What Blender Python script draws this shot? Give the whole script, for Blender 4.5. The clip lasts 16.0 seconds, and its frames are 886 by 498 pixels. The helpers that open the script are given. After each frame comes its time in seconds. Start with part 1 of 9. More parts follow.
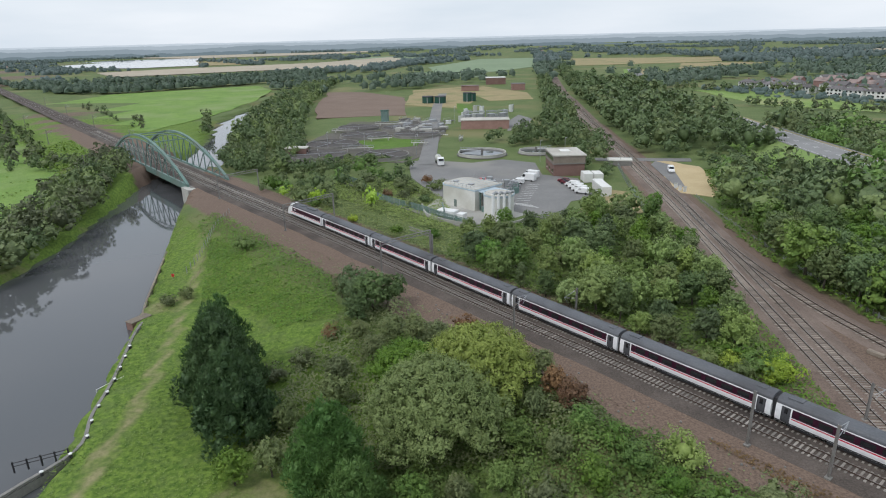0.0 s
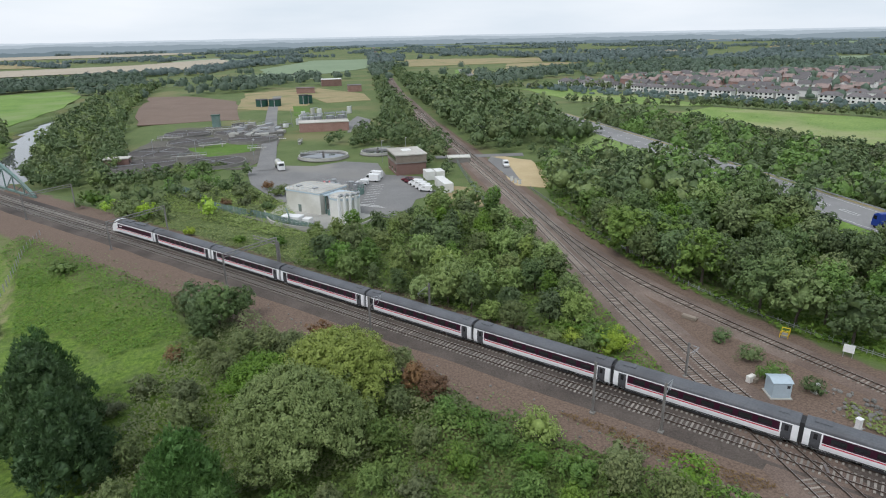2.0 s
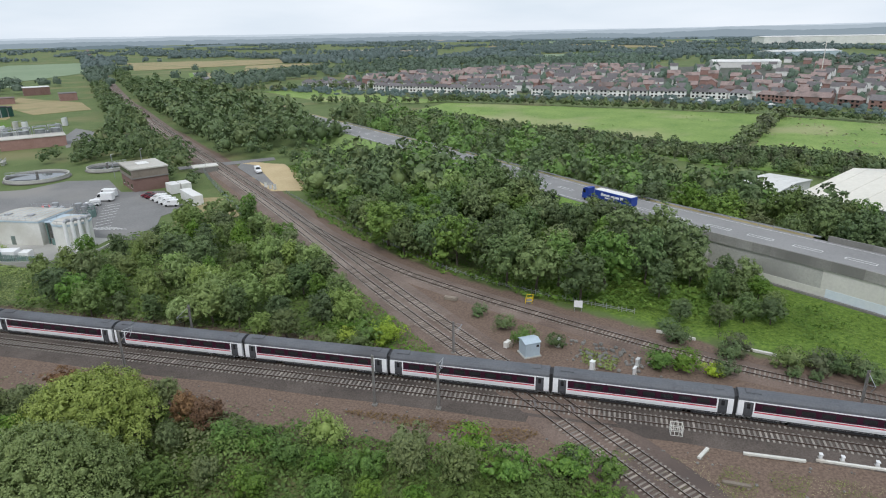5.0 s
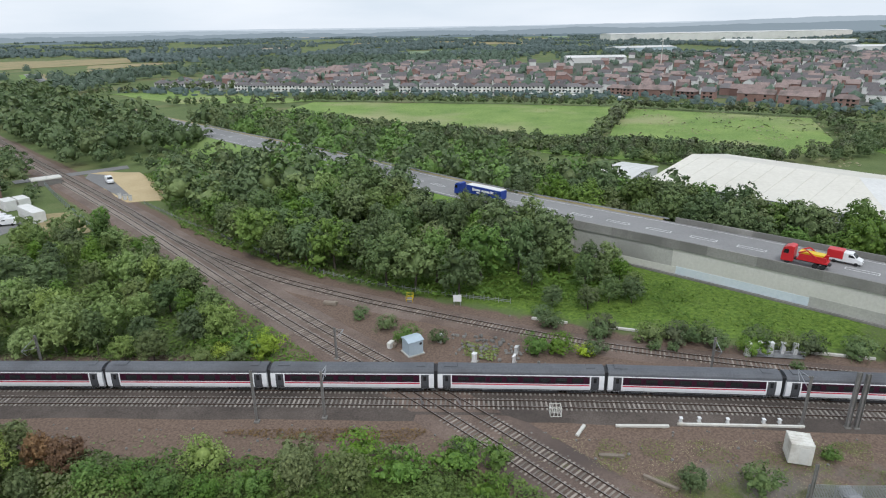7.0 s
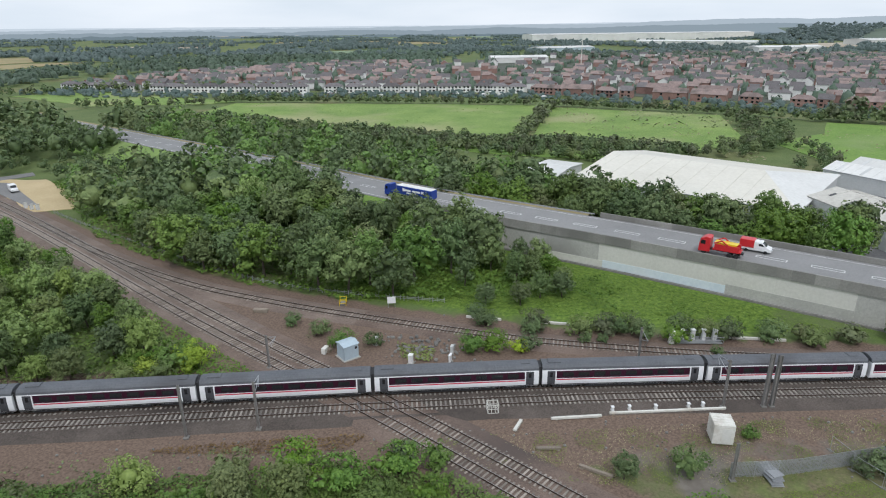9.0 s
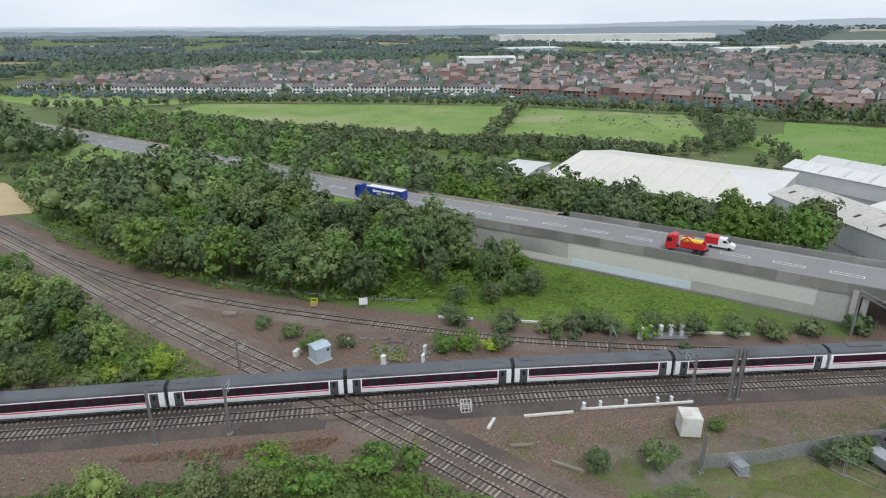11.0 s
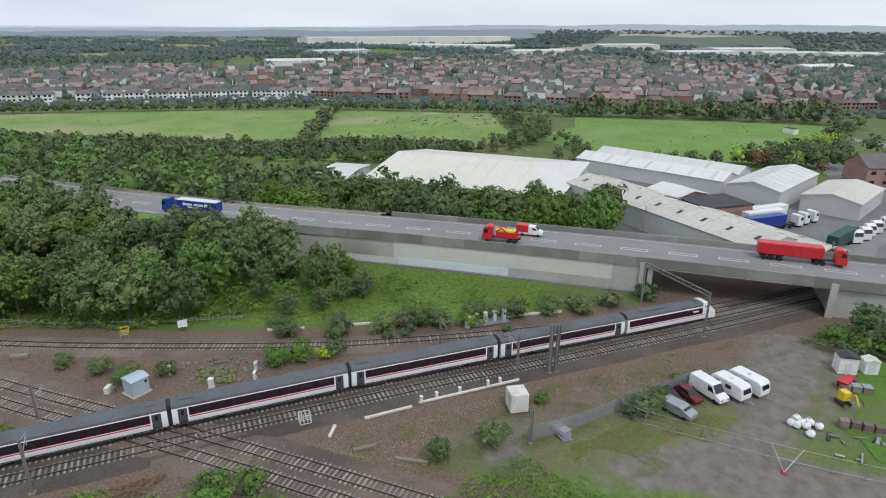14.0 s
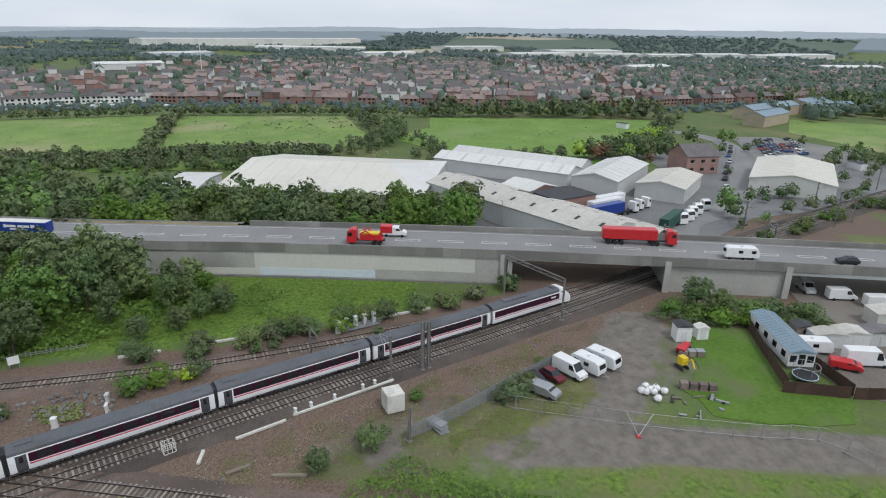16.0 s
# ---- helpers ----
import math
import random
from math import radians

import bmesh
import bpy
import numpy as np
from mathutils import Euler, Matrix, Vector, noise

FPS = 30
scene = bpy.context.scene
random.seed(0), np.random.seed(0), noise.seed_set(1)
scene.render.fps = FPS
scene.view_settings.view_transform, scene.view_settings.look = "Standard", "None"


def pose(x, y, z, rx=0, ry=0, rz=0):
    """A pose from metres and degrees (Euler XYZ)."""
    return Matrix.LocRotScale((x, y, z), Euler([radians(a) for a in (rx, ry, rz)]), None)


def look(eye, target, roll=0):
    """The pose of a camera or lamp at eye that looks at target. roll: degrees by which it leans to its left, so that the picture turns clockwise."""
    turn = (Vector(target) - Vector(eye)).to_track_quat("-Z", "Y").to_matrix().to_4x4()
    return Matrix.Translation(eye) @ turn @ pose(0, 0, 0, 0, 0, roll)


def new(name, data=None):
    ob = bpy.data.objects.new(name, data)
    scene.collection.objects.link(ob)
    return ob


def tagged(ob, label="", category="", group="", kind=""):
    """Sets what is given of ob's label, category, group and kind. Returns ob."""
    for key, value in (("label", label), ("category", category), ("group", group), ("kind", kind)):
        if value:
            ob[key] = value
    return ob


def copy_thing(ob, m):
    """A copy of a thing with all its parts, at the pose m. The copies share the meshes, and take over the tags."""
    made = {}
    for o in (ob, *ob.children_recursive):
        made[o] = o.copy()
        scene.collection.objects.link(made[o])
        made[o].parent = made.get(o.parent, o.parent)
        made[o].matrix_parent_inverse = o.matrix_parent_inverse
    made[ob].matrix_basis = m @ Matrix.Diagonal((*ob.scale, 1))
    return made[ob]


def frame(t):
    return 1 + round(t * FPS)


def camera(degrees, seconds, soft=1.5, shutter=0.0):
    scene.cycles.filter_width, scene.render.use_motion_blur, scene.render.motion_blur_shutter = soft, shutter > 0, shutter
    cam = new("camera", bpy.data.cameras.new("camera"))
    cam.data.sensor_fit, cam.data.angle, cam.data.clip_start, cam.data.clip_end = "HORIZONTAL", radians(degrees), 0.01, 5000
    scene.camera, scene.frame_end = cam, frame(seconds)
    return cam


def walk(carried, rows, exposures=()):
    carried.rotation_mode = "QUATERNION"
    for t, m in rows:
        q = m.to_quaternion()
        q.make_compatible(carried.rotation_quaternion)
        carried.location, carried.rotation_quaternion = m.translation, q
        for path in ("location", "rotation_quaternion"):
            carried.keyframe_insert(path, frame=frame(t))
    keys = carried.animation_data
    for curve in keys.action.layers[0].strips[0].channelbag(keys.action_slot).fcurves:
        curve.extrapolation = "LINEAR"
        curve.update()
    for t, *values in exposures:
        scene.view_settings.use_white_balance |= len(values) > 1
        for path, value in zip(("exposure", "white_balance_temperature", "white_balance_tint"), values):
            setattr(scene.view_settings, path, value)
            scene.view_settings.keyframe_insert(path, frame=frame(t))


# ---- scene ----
cam = camera(71.2, 16.0, 1.1)
PATH = [
    (0, (0.036, -0.07, 47.858), (-0.19, 1.808, 47.209), -1.4),
    (0.5, (-0.076, -0.016, 47.851), (-0.211, 1.871, 47.201), -1.3),
    (1, (-0.199, 0.06, 47.83), (-0.221, 1.951, 47.179), -1.2),
    (1.5, (-0.266, 0.092, 47.779), (-0.152, 1.979, 47.126), -1.2),
    (2, (-0.201, 0.002, 47.755), (0.057, 1.874, 47.1), -1.1),
    (2.5, (-0.108, -0.003, 47.754), (0.267, 1.848, 47.098), -1.1),
    (3, (0.002, 0.002, 47.765), (0.484, 1.828, 47.107), -1.1),
    (3.5, (0.037, -0.093, 47.803), (0.641, 1.696, 47.143), -1.0),
    (4, (-0.029, -0.197, 47.873), (0.702, 1.543, 47.212), -0.9),
    (4.5, (-0.062, -0.374, 47.935), (0.786, 1.311, 47.271), -0.9),
    (5, (-0.02, -0.447, 47.969), (0.939, 1.178, 47.304), -0.9),
    (7.5, (0.581, -0.176, 48.441), (1.902, 1.163, 47.761), -0.7),
    (8, (0.568, -0.077, 48.454), (1.934, 1.216, 47.774), -0.6),
    (8.5, (0.583, 0.028, 48.469), (1.984, 1.283, 47.788), -0.5),
    (9, (0.634, 0.054, 48.464), (2.056, 1.285, 47.783), -0.4),
    (11.5, (0.389, 0.035, 48.535), (1.902, 1.152, 47.856), -0.0),
    (12, (0.385, -0.039, 48.565), (1.945, 1.013, 47.887), 0.1),
    (12.5, (0.421, -0.176, 48.581), (2.046, 0.773, 47.903), 0.1),
    (13, (0.426, -0.24, 48.629), (2.108, 0.605, 47.953), 0.2),
    (13.5, (0.415, -0.323, 48.679), (2.137, 0.438, 48.005), 0.3),
    (14, (0.306, -0.27, 48.724), (2.063, 0.408, 48.052), 0.5),
    (14.5, (0.223, -0.227, 48.782), (2.016, 0.352, 48.111), 0.5),
    (15, (0.2, -0.215, 48.771), (2.027, 0.25, 48.104), 0.7),
    (15.5, (0.187, -0.222, 48.772), (2.04, 0.129, 48.108), 0.8),
    (16, (0.147, -0.219, 48.792), (2.017, 0.04, 48.13), 0.9),
]
walk(cam, [(t, look(eye, target, roll)) for t, eye, target, roll in PATH], ((0.0, 0.0, 6110, 12.0), (3.0, 0.06, 6090, 12.0), (9.0, 0.05, 6030, 12.0), (12.0, 0.02, 6030, 12.0), (14.0, -0.06, 6030, 12.0), (16.0, -0.15, 6030, 12.0)))

# ---- world, sun, exposure ----
world = bpy.data.worlds.new("overcast_sky")
scene.world = world
world.use_nodes = True
wn, wl = world.node_tree.nodes, world.node_tree.links
wn.clear()
w_out = wn.new("ShaderNodeOutputWorld")
w_bg = wn.new("ShaderNodeBackground")
w_sky = wn.new("ShaderNodeTexSky")
w_sky.sky_type = "NISHITA"
w_sky.sun_disc = False
w_sky.sun_elevation, w_sky.sun_rotation = radians(54), radians(219)
w_sky.air_density, w_sky.dust_density = 1.4, 3.0
w_dim = wn.new("ShaderNodeVectorMath")
w_dim.operation = "SCALE"
w_dim.inputs["Scale"].default_value = 0.10
wl.new(w_sky.outputs[0], w_dim.inputs[0])
# cloud deck: pale grey, softly mottled, a little brighter towards the horizon
w_co = wn.new("ShaderNodeTexCoord")
w_map = wn.new("ShaderNodeMapping")
w_map.inputs["Scale"].default_value = (1.6, 1.6, 9.0)
wl.new(w_co.outputs["Generated"], w_map.inputs[0])
w_noise = wn.new("ShaderNodeTexNoise")
w_noise.inputs["Scale"].default_value = 1.7
w_noise.inputs["Detail"].default_value = 5
wl.new(w_map.outputs[0], w_noise.inputs["Vector"])
w_ramp = wn.new("ShaderNodeValToRGB")
w_ramp.color_ramp.elements[0].position, w_ramp.color_ramp.elements[0].color = 0.3, (0.67, 0.735, 0.77, 1)
w_ramp.color_ramp.elements[1].position, w_ramp.color_ramp.elements[1].color = 0.72, (0.86, 0.885, 0.885, 1)
wl.new(w_noise.outputs["Fac"], w_ramp.inputs[0])
w_mix = wn.new("ShaderNodeMix")
w_mix.data_type = "RGBA"
w_mix.inputs["Factor"].default_value = 0.86
wl.new(w_dim.outputs[0], w_mix.inputs["A"])
wl.new(w_ramp.outputs[0], w_mix.inputs["B"])
wl.new(w_mix.outputs["Result"], w_bg.inputs[0])
w_bg.inputs[1].default_value = 1.17
wl.new(w_bg.outputs[0], w_out.inputs[0])

sun_data = bpy.data.lights.new("sun", "SUN")
sun_data.energy, sun_data.angle, sun_data.color = 1.4, radians(14), (1.0, 0.96, 0.9)
sun = new("sun", sun_data)
sun.matrix_basis = look((-90, -110, 200), (0, 0, 0))
scene.view_settings.exposure = 0.0

# ---- materials ----


def surface(name, a, b, scale=1.0, fine=12.0, rough=0.8, metal=0.0, bump=0.2, vary=0.0, stain=None, spec=0.3, dist=0.1):
    """A weathered surface: two colours mixed by a broad and a fine noise, with relief; vary shifts the value from object to object."""
    m = bpy.data.materials.new(name)
    m.use_nodes = True
    n, l = m.node_tree.nodes, m.node_tree.links
    p = n["Principled BSDF"]
    geo = n.new("ShaderNodeNewGeometry")
    big, small = n.new("ShaderNodeTexNoise"), n.new("ShaderNodeTexNoise")
    for tex, s, d in ((big, scale, 5), (small, fine, 4)):
        tex.inputs["Scale"].default_value, tex.inputs["Detail"].default_value = s, d
        tex.inputs["Roughness"].default_value = 0.66
        l.new(geo.outputs["Position"], tex.inputs["Vector"])
    add = n.new("ShaderNodeMath")
    add.operation = "MULTIPLY_ADD"
    add.inputs[1].default_value = 0.55
    l.new(small.outputs["Fac"], add.inputs[0])
    mul = n.new("ShaderNodeMath")
    mul.operation = "MULTIPLY"
    mul.inputs[1].default_value = 0.45
    l.new(big.outputs["Fac"], mul.inputs[0])
    l.new(mul.outputs[0], add.inputs[2])
    ramp = n.new("ShaderNodeValToRGB")
    e = ramp.color_ramp.elements
    e[0].position, e[0].color, e[1].position, e[1].color = 0.36, (*a, 1), 0.64, (*b, 1)
    l.new(add.outputs[0], ramp.inputs[0])
    col = ramp.outputs[0]
    if stain:
        st = n.new("ShaderNodeTexNoise")
        st.inputs["Scale"].default_value, st.inputs["Detail"].default_value = scale * 0.35, 6
        l.new(geo.outputs["Position"], st.inputs["Vector"])
        sr = n.new("ShaderNodeMapRange")
        sr.inputs["From Min"].default_value, sr.inputs["From Max"].default_value = 0.52, 0.68
        l.new(st.outputs["Fac"], sr.inputs[0])
        mx = n.new("ShaderNodeMix")
        mx.data_type = "RGBA"
        mx.inputs["B"].default_value = (*stain, 1)
        l.new(sr.outputs[0], mx.inputs["Factor"])
        l.new(col, mx.inputs["A"])
        col = mx.outputs["Result"]
    if vary:
        info = n.new("ShaderNodeObjectInfo")
        vr = n.new("ShaderNodeMapRange")
        vr.inputs["To Min"].default_value, vr.inputs["To Max"].default_value = 1 - vary, 1 + vary
        l.new(info.outputs["Random"], vr.inputs[0])
        sc = n.new("ShaderNodeVectorMath")
        sc.operation = "SCALE"
        l.new(col, sc.inputs[0])
        l.new(vr.outputs[0], sc.inputs["Scale"])
        col = sc.outputs[0]
    l.new(col, p.inputs["Base Color"])
    p.inputs["Roughness"].default_value, p.inputs["Metallic"].default_value = rough, metal
    p.inputs["Specular IOR Level"].default_value = spec
    if bump:
        bp = n.new("ShaderNodeBump")
        bp.inputs["Strength"].default_value, bp.inputs["Distance"].default_value = bump, dist
        l.new(small.outputs["Fac"], bp.inputs["Height"])
        l.new(bp.outputs[0], p.inputs["Normal"])
    return m


def leafage(name, dark, mid, light, rough=0.55, hue=0.0):
    """Foliage: each leaf clump takes its own shade; each plant shifts a little; patches of fresher and older leaf."""
    m = bpy.data.materials.new(name)
    m.use_nodes = True
    n, l = m.node_tree.nodes, m.node_tree.links
    p = n["Principled BSDF"]
    geo, info = n.new("ShaderNodeNewGeometry"), n.new("ShaderNodeObjectInfo")
    total = None
    for scale, weight in ((0.11, 0.40), (0.7, 0.55), (2.6, 0.55)):
        tex = n.new("ShaderNodeTexNoise")
        tex.inputs["Scale"].default_value, tex.inputs["Detail"].default_value = scale, 2
        l.new(geo.outputs["Position"], tex.inputs["Vector"])
        mul = n.new("ShaderNodeMath")
        mul.operation = "MULTIPLY_ADD"
        mul.inputs[1].default_value, mul.inputs[2].default_value = weight, -0.5 * weight
        l.new(tex.outputs["Fac"], mul.inputs[0])
        if total:
            l.new(total, mul.inputs[2])
            mul.inputs[1].default_value = weight
        total = mul.outputs[0]
    s1 = n.new("ShaderNodeMath")
    s1.operation = "MULTIPLY_ADD"
    s1.inputs[1].default_value = 0.17
    l.new(geo.outputs["Random Per Island"], s1.inputs[0])
    s2 = n.new("ShaderNodeMath")
    s2.operation = "ADD"
    s2.inputs[1].default_value = 0.025
    l.new(total, s2.inputs[0])
    l.new(s2.outputs[0], s1.inputs[2])
    ramp = n.new("ShaderNodeValToRGB")
    e = ramp.color_ramp.elements
    e[0].position, e[0].color, e[1].position, e[1].color = 0.05, (*dark, 1), 0.98, (*light, 1)
    em = ramp.color_ramp.elements.new(0.5)
    em.color = (*mid, 1)
    l.new(s1.outputs[0], ramp.inputs[0])
    hsv = n.new("ShaderNodeHueSaturation")
    for key, lo, hi, k in (("Hue", 0.488, 0.510, 1.0), ("Value", 0.76, 1.20, 7.31), ("Saturation", 0.92, 1.10, 3.77)):
        fr = n.new("ShaderNodeMath")
        fr.operation = "MULTIPLY"
        fr.inputs[1].default_value = k
        l.new(info.outputs["Random"], fr.inputs[0])
        fc = n.new("ShaderNodeMath")
        fc.operation = "FRACT"
        l.new(fr.outputs[0], fc.inputs[0])
        mr = n.new("ShaderNodeMapRange")
        mr.inputs["To Min"].default_value, mr.inputs["To Max"].default_value = lo, hi
        l.new(fc.outputs[0], mr.inputs[0])
        l.new(mr.outputs[0], hsv.inputs[key])
    l.new(ramp.outputs[0], hsv.inputs["Color"])
    l.new(hsv.outputs[0], p.inputs["Base Color"])
    p.inputs["Roughness"].default_value = rough
    p.inputs["Specular IOR Level"].default_value = 0.25
    bp = n.new("ShaderNodeBump")
    bp.inputs["Strength"].default_value, bp.inputs["Distance"].default_value = 0.35, 0.15
    l.new(tex.outputs["Fac"], bp.inputs["Height"])
    l.new(bp.outputs[0], p.inputs["Normal"])
    tr = n.new("ShaderNodeBsdfTranslucent")
    l.new(hsv.outputs[0], tr.inputs["Color"])
    mix = n.new("ShaderNodeMixShader")
    mix.inputs[0].default_value = 0.12
    l.new(p.outputs[0], mix.inputs[1])
    l.new(tr.outputs[0], mix.inputs[2])
    l.new(mix.outputs[0], n["Material Output"].inputs["Surface"])
    return m


def plain(name, c, rough=0.5, metal=0.0, spec=0.4, vary=0.0):
    return surface(name, tuple(v * 0.9 for v in c), tuple(min(1, v * 1.08) for v in c), 0.8, 6.0, rough, metal, 0.04, vary, spec=spec)


M = dict(
    ballast=surface("ballast", (0.050, 0.041, 0.035), (0.140, 0.116, 0.099), 0.12, 5.0, 0.95, bump=0.5, stain=(0.050, 0.041, 0.036)),
    ballast_red=surface("ballast_red", (0.088, 0.063, 0.050), (0.220, 0.165, 0.134), 0.12, 5.0, 0.95, bump=0.5, stain=(0.095, 0.074, 0.064)),
    ballast_pale=surface("ballast_pale", (0.108, 0.080, 0.065), (0.250, 0.196, 0.163), 0.12, 5.0, 0.95, bump=0.5, stain=(0.13, 0.098, 0.082)),
    sleeper=surface("sleeper_concrete", (0.185, 0.168, 0.146), (0.330, 0.305, 0.270), 0.8, 9.0, 0.9, vary=0.35),
    timber=surface("sleeper_timber", (0.170, 0.146, 0.122), (0.330, 0.292, 0.250), 0.8, 9.0, 0.9, vary=0.4),
    rail=surface("rail_steel", (0.045, 0.030, 0.023), (0.085, 0.060, 0.046), 0.7, 9.0, 0.7, 0.2, 0.1),
    railtop=surface("rail_head", (0.27, 0.25, 0.24), (0.4, 0.38, 0.36), 0.7, 9.0, 0.35, 0.8, 0.05),
    concrete=surface("concrete", (0.36, 0.353, 0.322), (0.48, 0.47, 0.43), 0.12, 2.5, 0.9, bump=0.15, stain=(0.27, 0.265, 0.245)),
    concrete_pale=surface("concrete_pale_paint", (0.53, 0.515, 0.465), (0.63, 0.615, 0.56), 0.12, 2.0, 0.85, bump=0.08),
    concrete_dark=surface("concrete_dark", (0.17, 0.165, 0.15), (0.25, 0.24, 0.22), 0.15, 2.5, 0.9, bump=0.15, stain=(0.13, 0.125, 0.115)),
    bluewash=surface("blue_white_paint", (0.52, 0.59, 0.64), (0.64, 0.69, 0.72), 0.1, 1.5, 0.8, bump=0.05, stain=(0.62, 0.62, 0.6)),
    asphalt=surface("asphalt", (0.205, 0.203, 0.200), (0.275, 0.271, 0.265), 0.08, 3.0, 0.9, bump=0.1, stain=(0.18, 0.178, 0.175)),
    asphalt_works=surface("asphalt_yard", (0.150, 0.149, 0.146), (0.235, 0.230, 0.222), 0.08, 2.0, 0.9, bump=0.1, stain=(0.24, 0.23, 0.21)),
    paint=surface("road_paint", (0.55, 0.55, 0.53), (0.7, 0.7, 0.68), 0.5, 6.0, 0.8, bump=0.05),
    brick=surface("red_brick", (0.20, 0.118, 0.098), (0.29, 0.185, 0.158), 0.3, 6.0, 0.9, vary=0.3, bump=0.2),
    render_white=surface("white_render", (0.64, 0.63, 0.60), (0.76, 0.75, 0.72), 0.2, 3.0, 0.85, vary=0.15),
    tile_red=surface("clay_tile", (0.150, 0.114, 0.104), (0.250, 0.192, 0.174), 0.4, 5.0, 0.9, vary=0.4, bump=0.3, stain=(0.10, 0.085, 0.075)),
    tile_grey=surface("slate_tile", (0.10, 0.092, 0.092), (0.17, 0.158, 0.158), 0.4, 5.0, 0.8, vary=0.3, bump=0.3),
    sheet=surface("pale_roof_sheet", (0.55, 0.525, 0.455), (0.64, 0.615, 0.54), 0.06, 0.9, 0.7, bump=0.05, stain=(0.50, 0.49, 0.44), vary=0.06),
    sheet_white=surface("white_roof_sheet", (0.57, 0.565, 0.535), (0.68, 0.675, 0.645), 0.06, 0.9, 0.6, bump=0.05, stain=(0.5, 0.5, 0.48), vary=0.08),
    asbestos=surface("grey_roof_sheet", (0.42, 0.40, 0.355), (0.58, 0.56, 0.505), 0.1, 1.2, 0.9, bump=0.1, stain=(0.33, 0.31, 0.27), vary=0.1),
    roof_dark=surface("dark_roof_felt", (0.045, 0.045, 0.05), (0.08, 0.08, 0.085), 0.3, 4.0, 0.85),
    cladding=surface("grey_cladding", (0.50, 0.505, 0.49), (0.61, 0.615, 0.60), 0.15, 2.0, 0.6, vary=0.12),
    white=plain("white_gloss_paint", (0.74, 0.74, 0.73), 0.35),
    offwhite=surface("stained_white_paint", (0.56, 0.54, 0.48), (0.70, 0.69, 0.64), 0.5, 3.0, 0.7, stain=(0.36, 0.31, 0.25)),
    bluegrey=plain("blue_grey_paint", (0.40, 0.48, 0.53), 0.5),
    cream=surface("cream_steel", (0.58, 0.575, 0.53), (0.68, 0.675, 0.63), 0.15, 2.0, 0.7, stain=(0.44, 0.42, 0.36)),
    green_steel=surface("weathered_green_steel", (0.10, 0.17, 0.15), (0.19, 0.27, 0.245), 0.2, 3.0, 0.6, stain=(0.16, 0.18, 0.16)),
    green_paint=plain("dark_green_paint", (0.02, 0.075, 0.055), 0.6),
    galv=surface("galvanised_steel", (0.30, 0.31, 0.32), (0.42, 0.43, 0.44), 0.8, 8.0, 0.5, 0.5, 0.05),
    mast=surface("mast_steel", (0.19, 0.182, 0.172), (0.30, 0.29, 0.275), 0.8, 8.0, 0.6, 0.3, 0.05),
    dark=plain("dark_steel", (0.03, 0.03, 0.032), 0.6),
    glass=plain("dark_window_glass", (0.015, 0.017, 0.02), 0.08, spec=0.7),
    tyre=plain("tyre_rubber", (0.02, 0.02, 0.02), 0.85),
    yellow=plain("warning_yellow", (0.70, 0.50, 0.02), 0.45),
    red=plain("lorry_red", (0.52, 0.025, 0.03), 0.35),
    blue=plain("lorry_blue", (0.02, 0.05, 0.26), 0.35),
    aubergine=plain("aubergine_paint", (0.034, 0.006, 0.018), 0.3),
    train_white=surface("train_white", (0.70, 0.70, 0.70), (0.80, 0.80, 0.81), 0.4, 5.0, 0.4),
    train_red=plain("train_red_stripe", (0.50, 0.02, 0.06), 0.4),
    train_roof=surface("train_roof_grey", (0.085, 0.09, 0.10), (0.13, 0.135, 0.145), 0.3, 4.0, 0.6, stain=(0.075, 0.075, 0.08)),
    brown_fence=surface("brown_fence_wood", (0.055, 0.032, 0.024), (0.09, 0.055, 0.042), 0.6, 6.0, 0.85, vary=0.2),
    wood=surface("weathered_wood", (0.17, 0.14, 0.11), (0.28, 0.24, 0.19), 0.6, 6.0, 0.9, vary=0.2),
    bark=surface("bark", (0.05, 0.042, 0.033), (0.12, 0.10, 0.08), 1.5, 10.0, 0.95, bump=0.5),
    stock=surface("pale_stock_brick", (0.36, 0.30, 0.22), (0.46, 0.39, 0.29), 0.3, 4.0, 0.9, vary=0.1),
    sand=surface("sand_gravel", (0.40, 0.31, 0.17), (0.52, 0.42, 0.25), 0.08, 2.0, 0.95, bump=0.2, stain=(0.36, 0.29, 0.18)),
    soil=surface("bare_soil", (0.15, 0.105, 0.08), (0.21, 0.155, 0.12), 0.05, 1.0, 0.95, bump=0.3),
    stubble=surface("stubble_field", (0.31, 0.22, 0.13), (0.42, 0.32, 0.20), 0.02, 0.6, 0.95, bump=0.2),
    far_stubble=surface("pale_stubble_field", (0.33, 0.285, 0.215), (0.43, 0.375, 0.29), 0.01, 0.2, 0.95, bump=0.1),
    blue_roof=surface("blue_grey_roof_sheet", (0.17, 0.235, 0.285), (0.24, 0.31, 0.36), 0.3, 4.0, 0.5, bump=0.05),
    asphalt_wet=surface("asphalt_dark_yard", (0.115, 0.116, 0.118), (0.205, 0.204, 0.20), 0.06, 1.5, 0.7, bump=0.1, stain=(0.22, 0.215, 0.205)),
    straw=surface("dry_grass", (0.235, 0.195, 0.10), (0.345, 0.285, 0.15), 0.10, 0.9, 0.95, bump=0.3, stain=(0.17, 0.185, 0.075)),
    pasture=surface("pasture", (0.105, 0.190, 0.040), (0.245, 0.325, 0.092), 0.045, 0.8, 0.95, bump=0.5, stain=(0.300, 0.300, 0.150), dist=0.4),
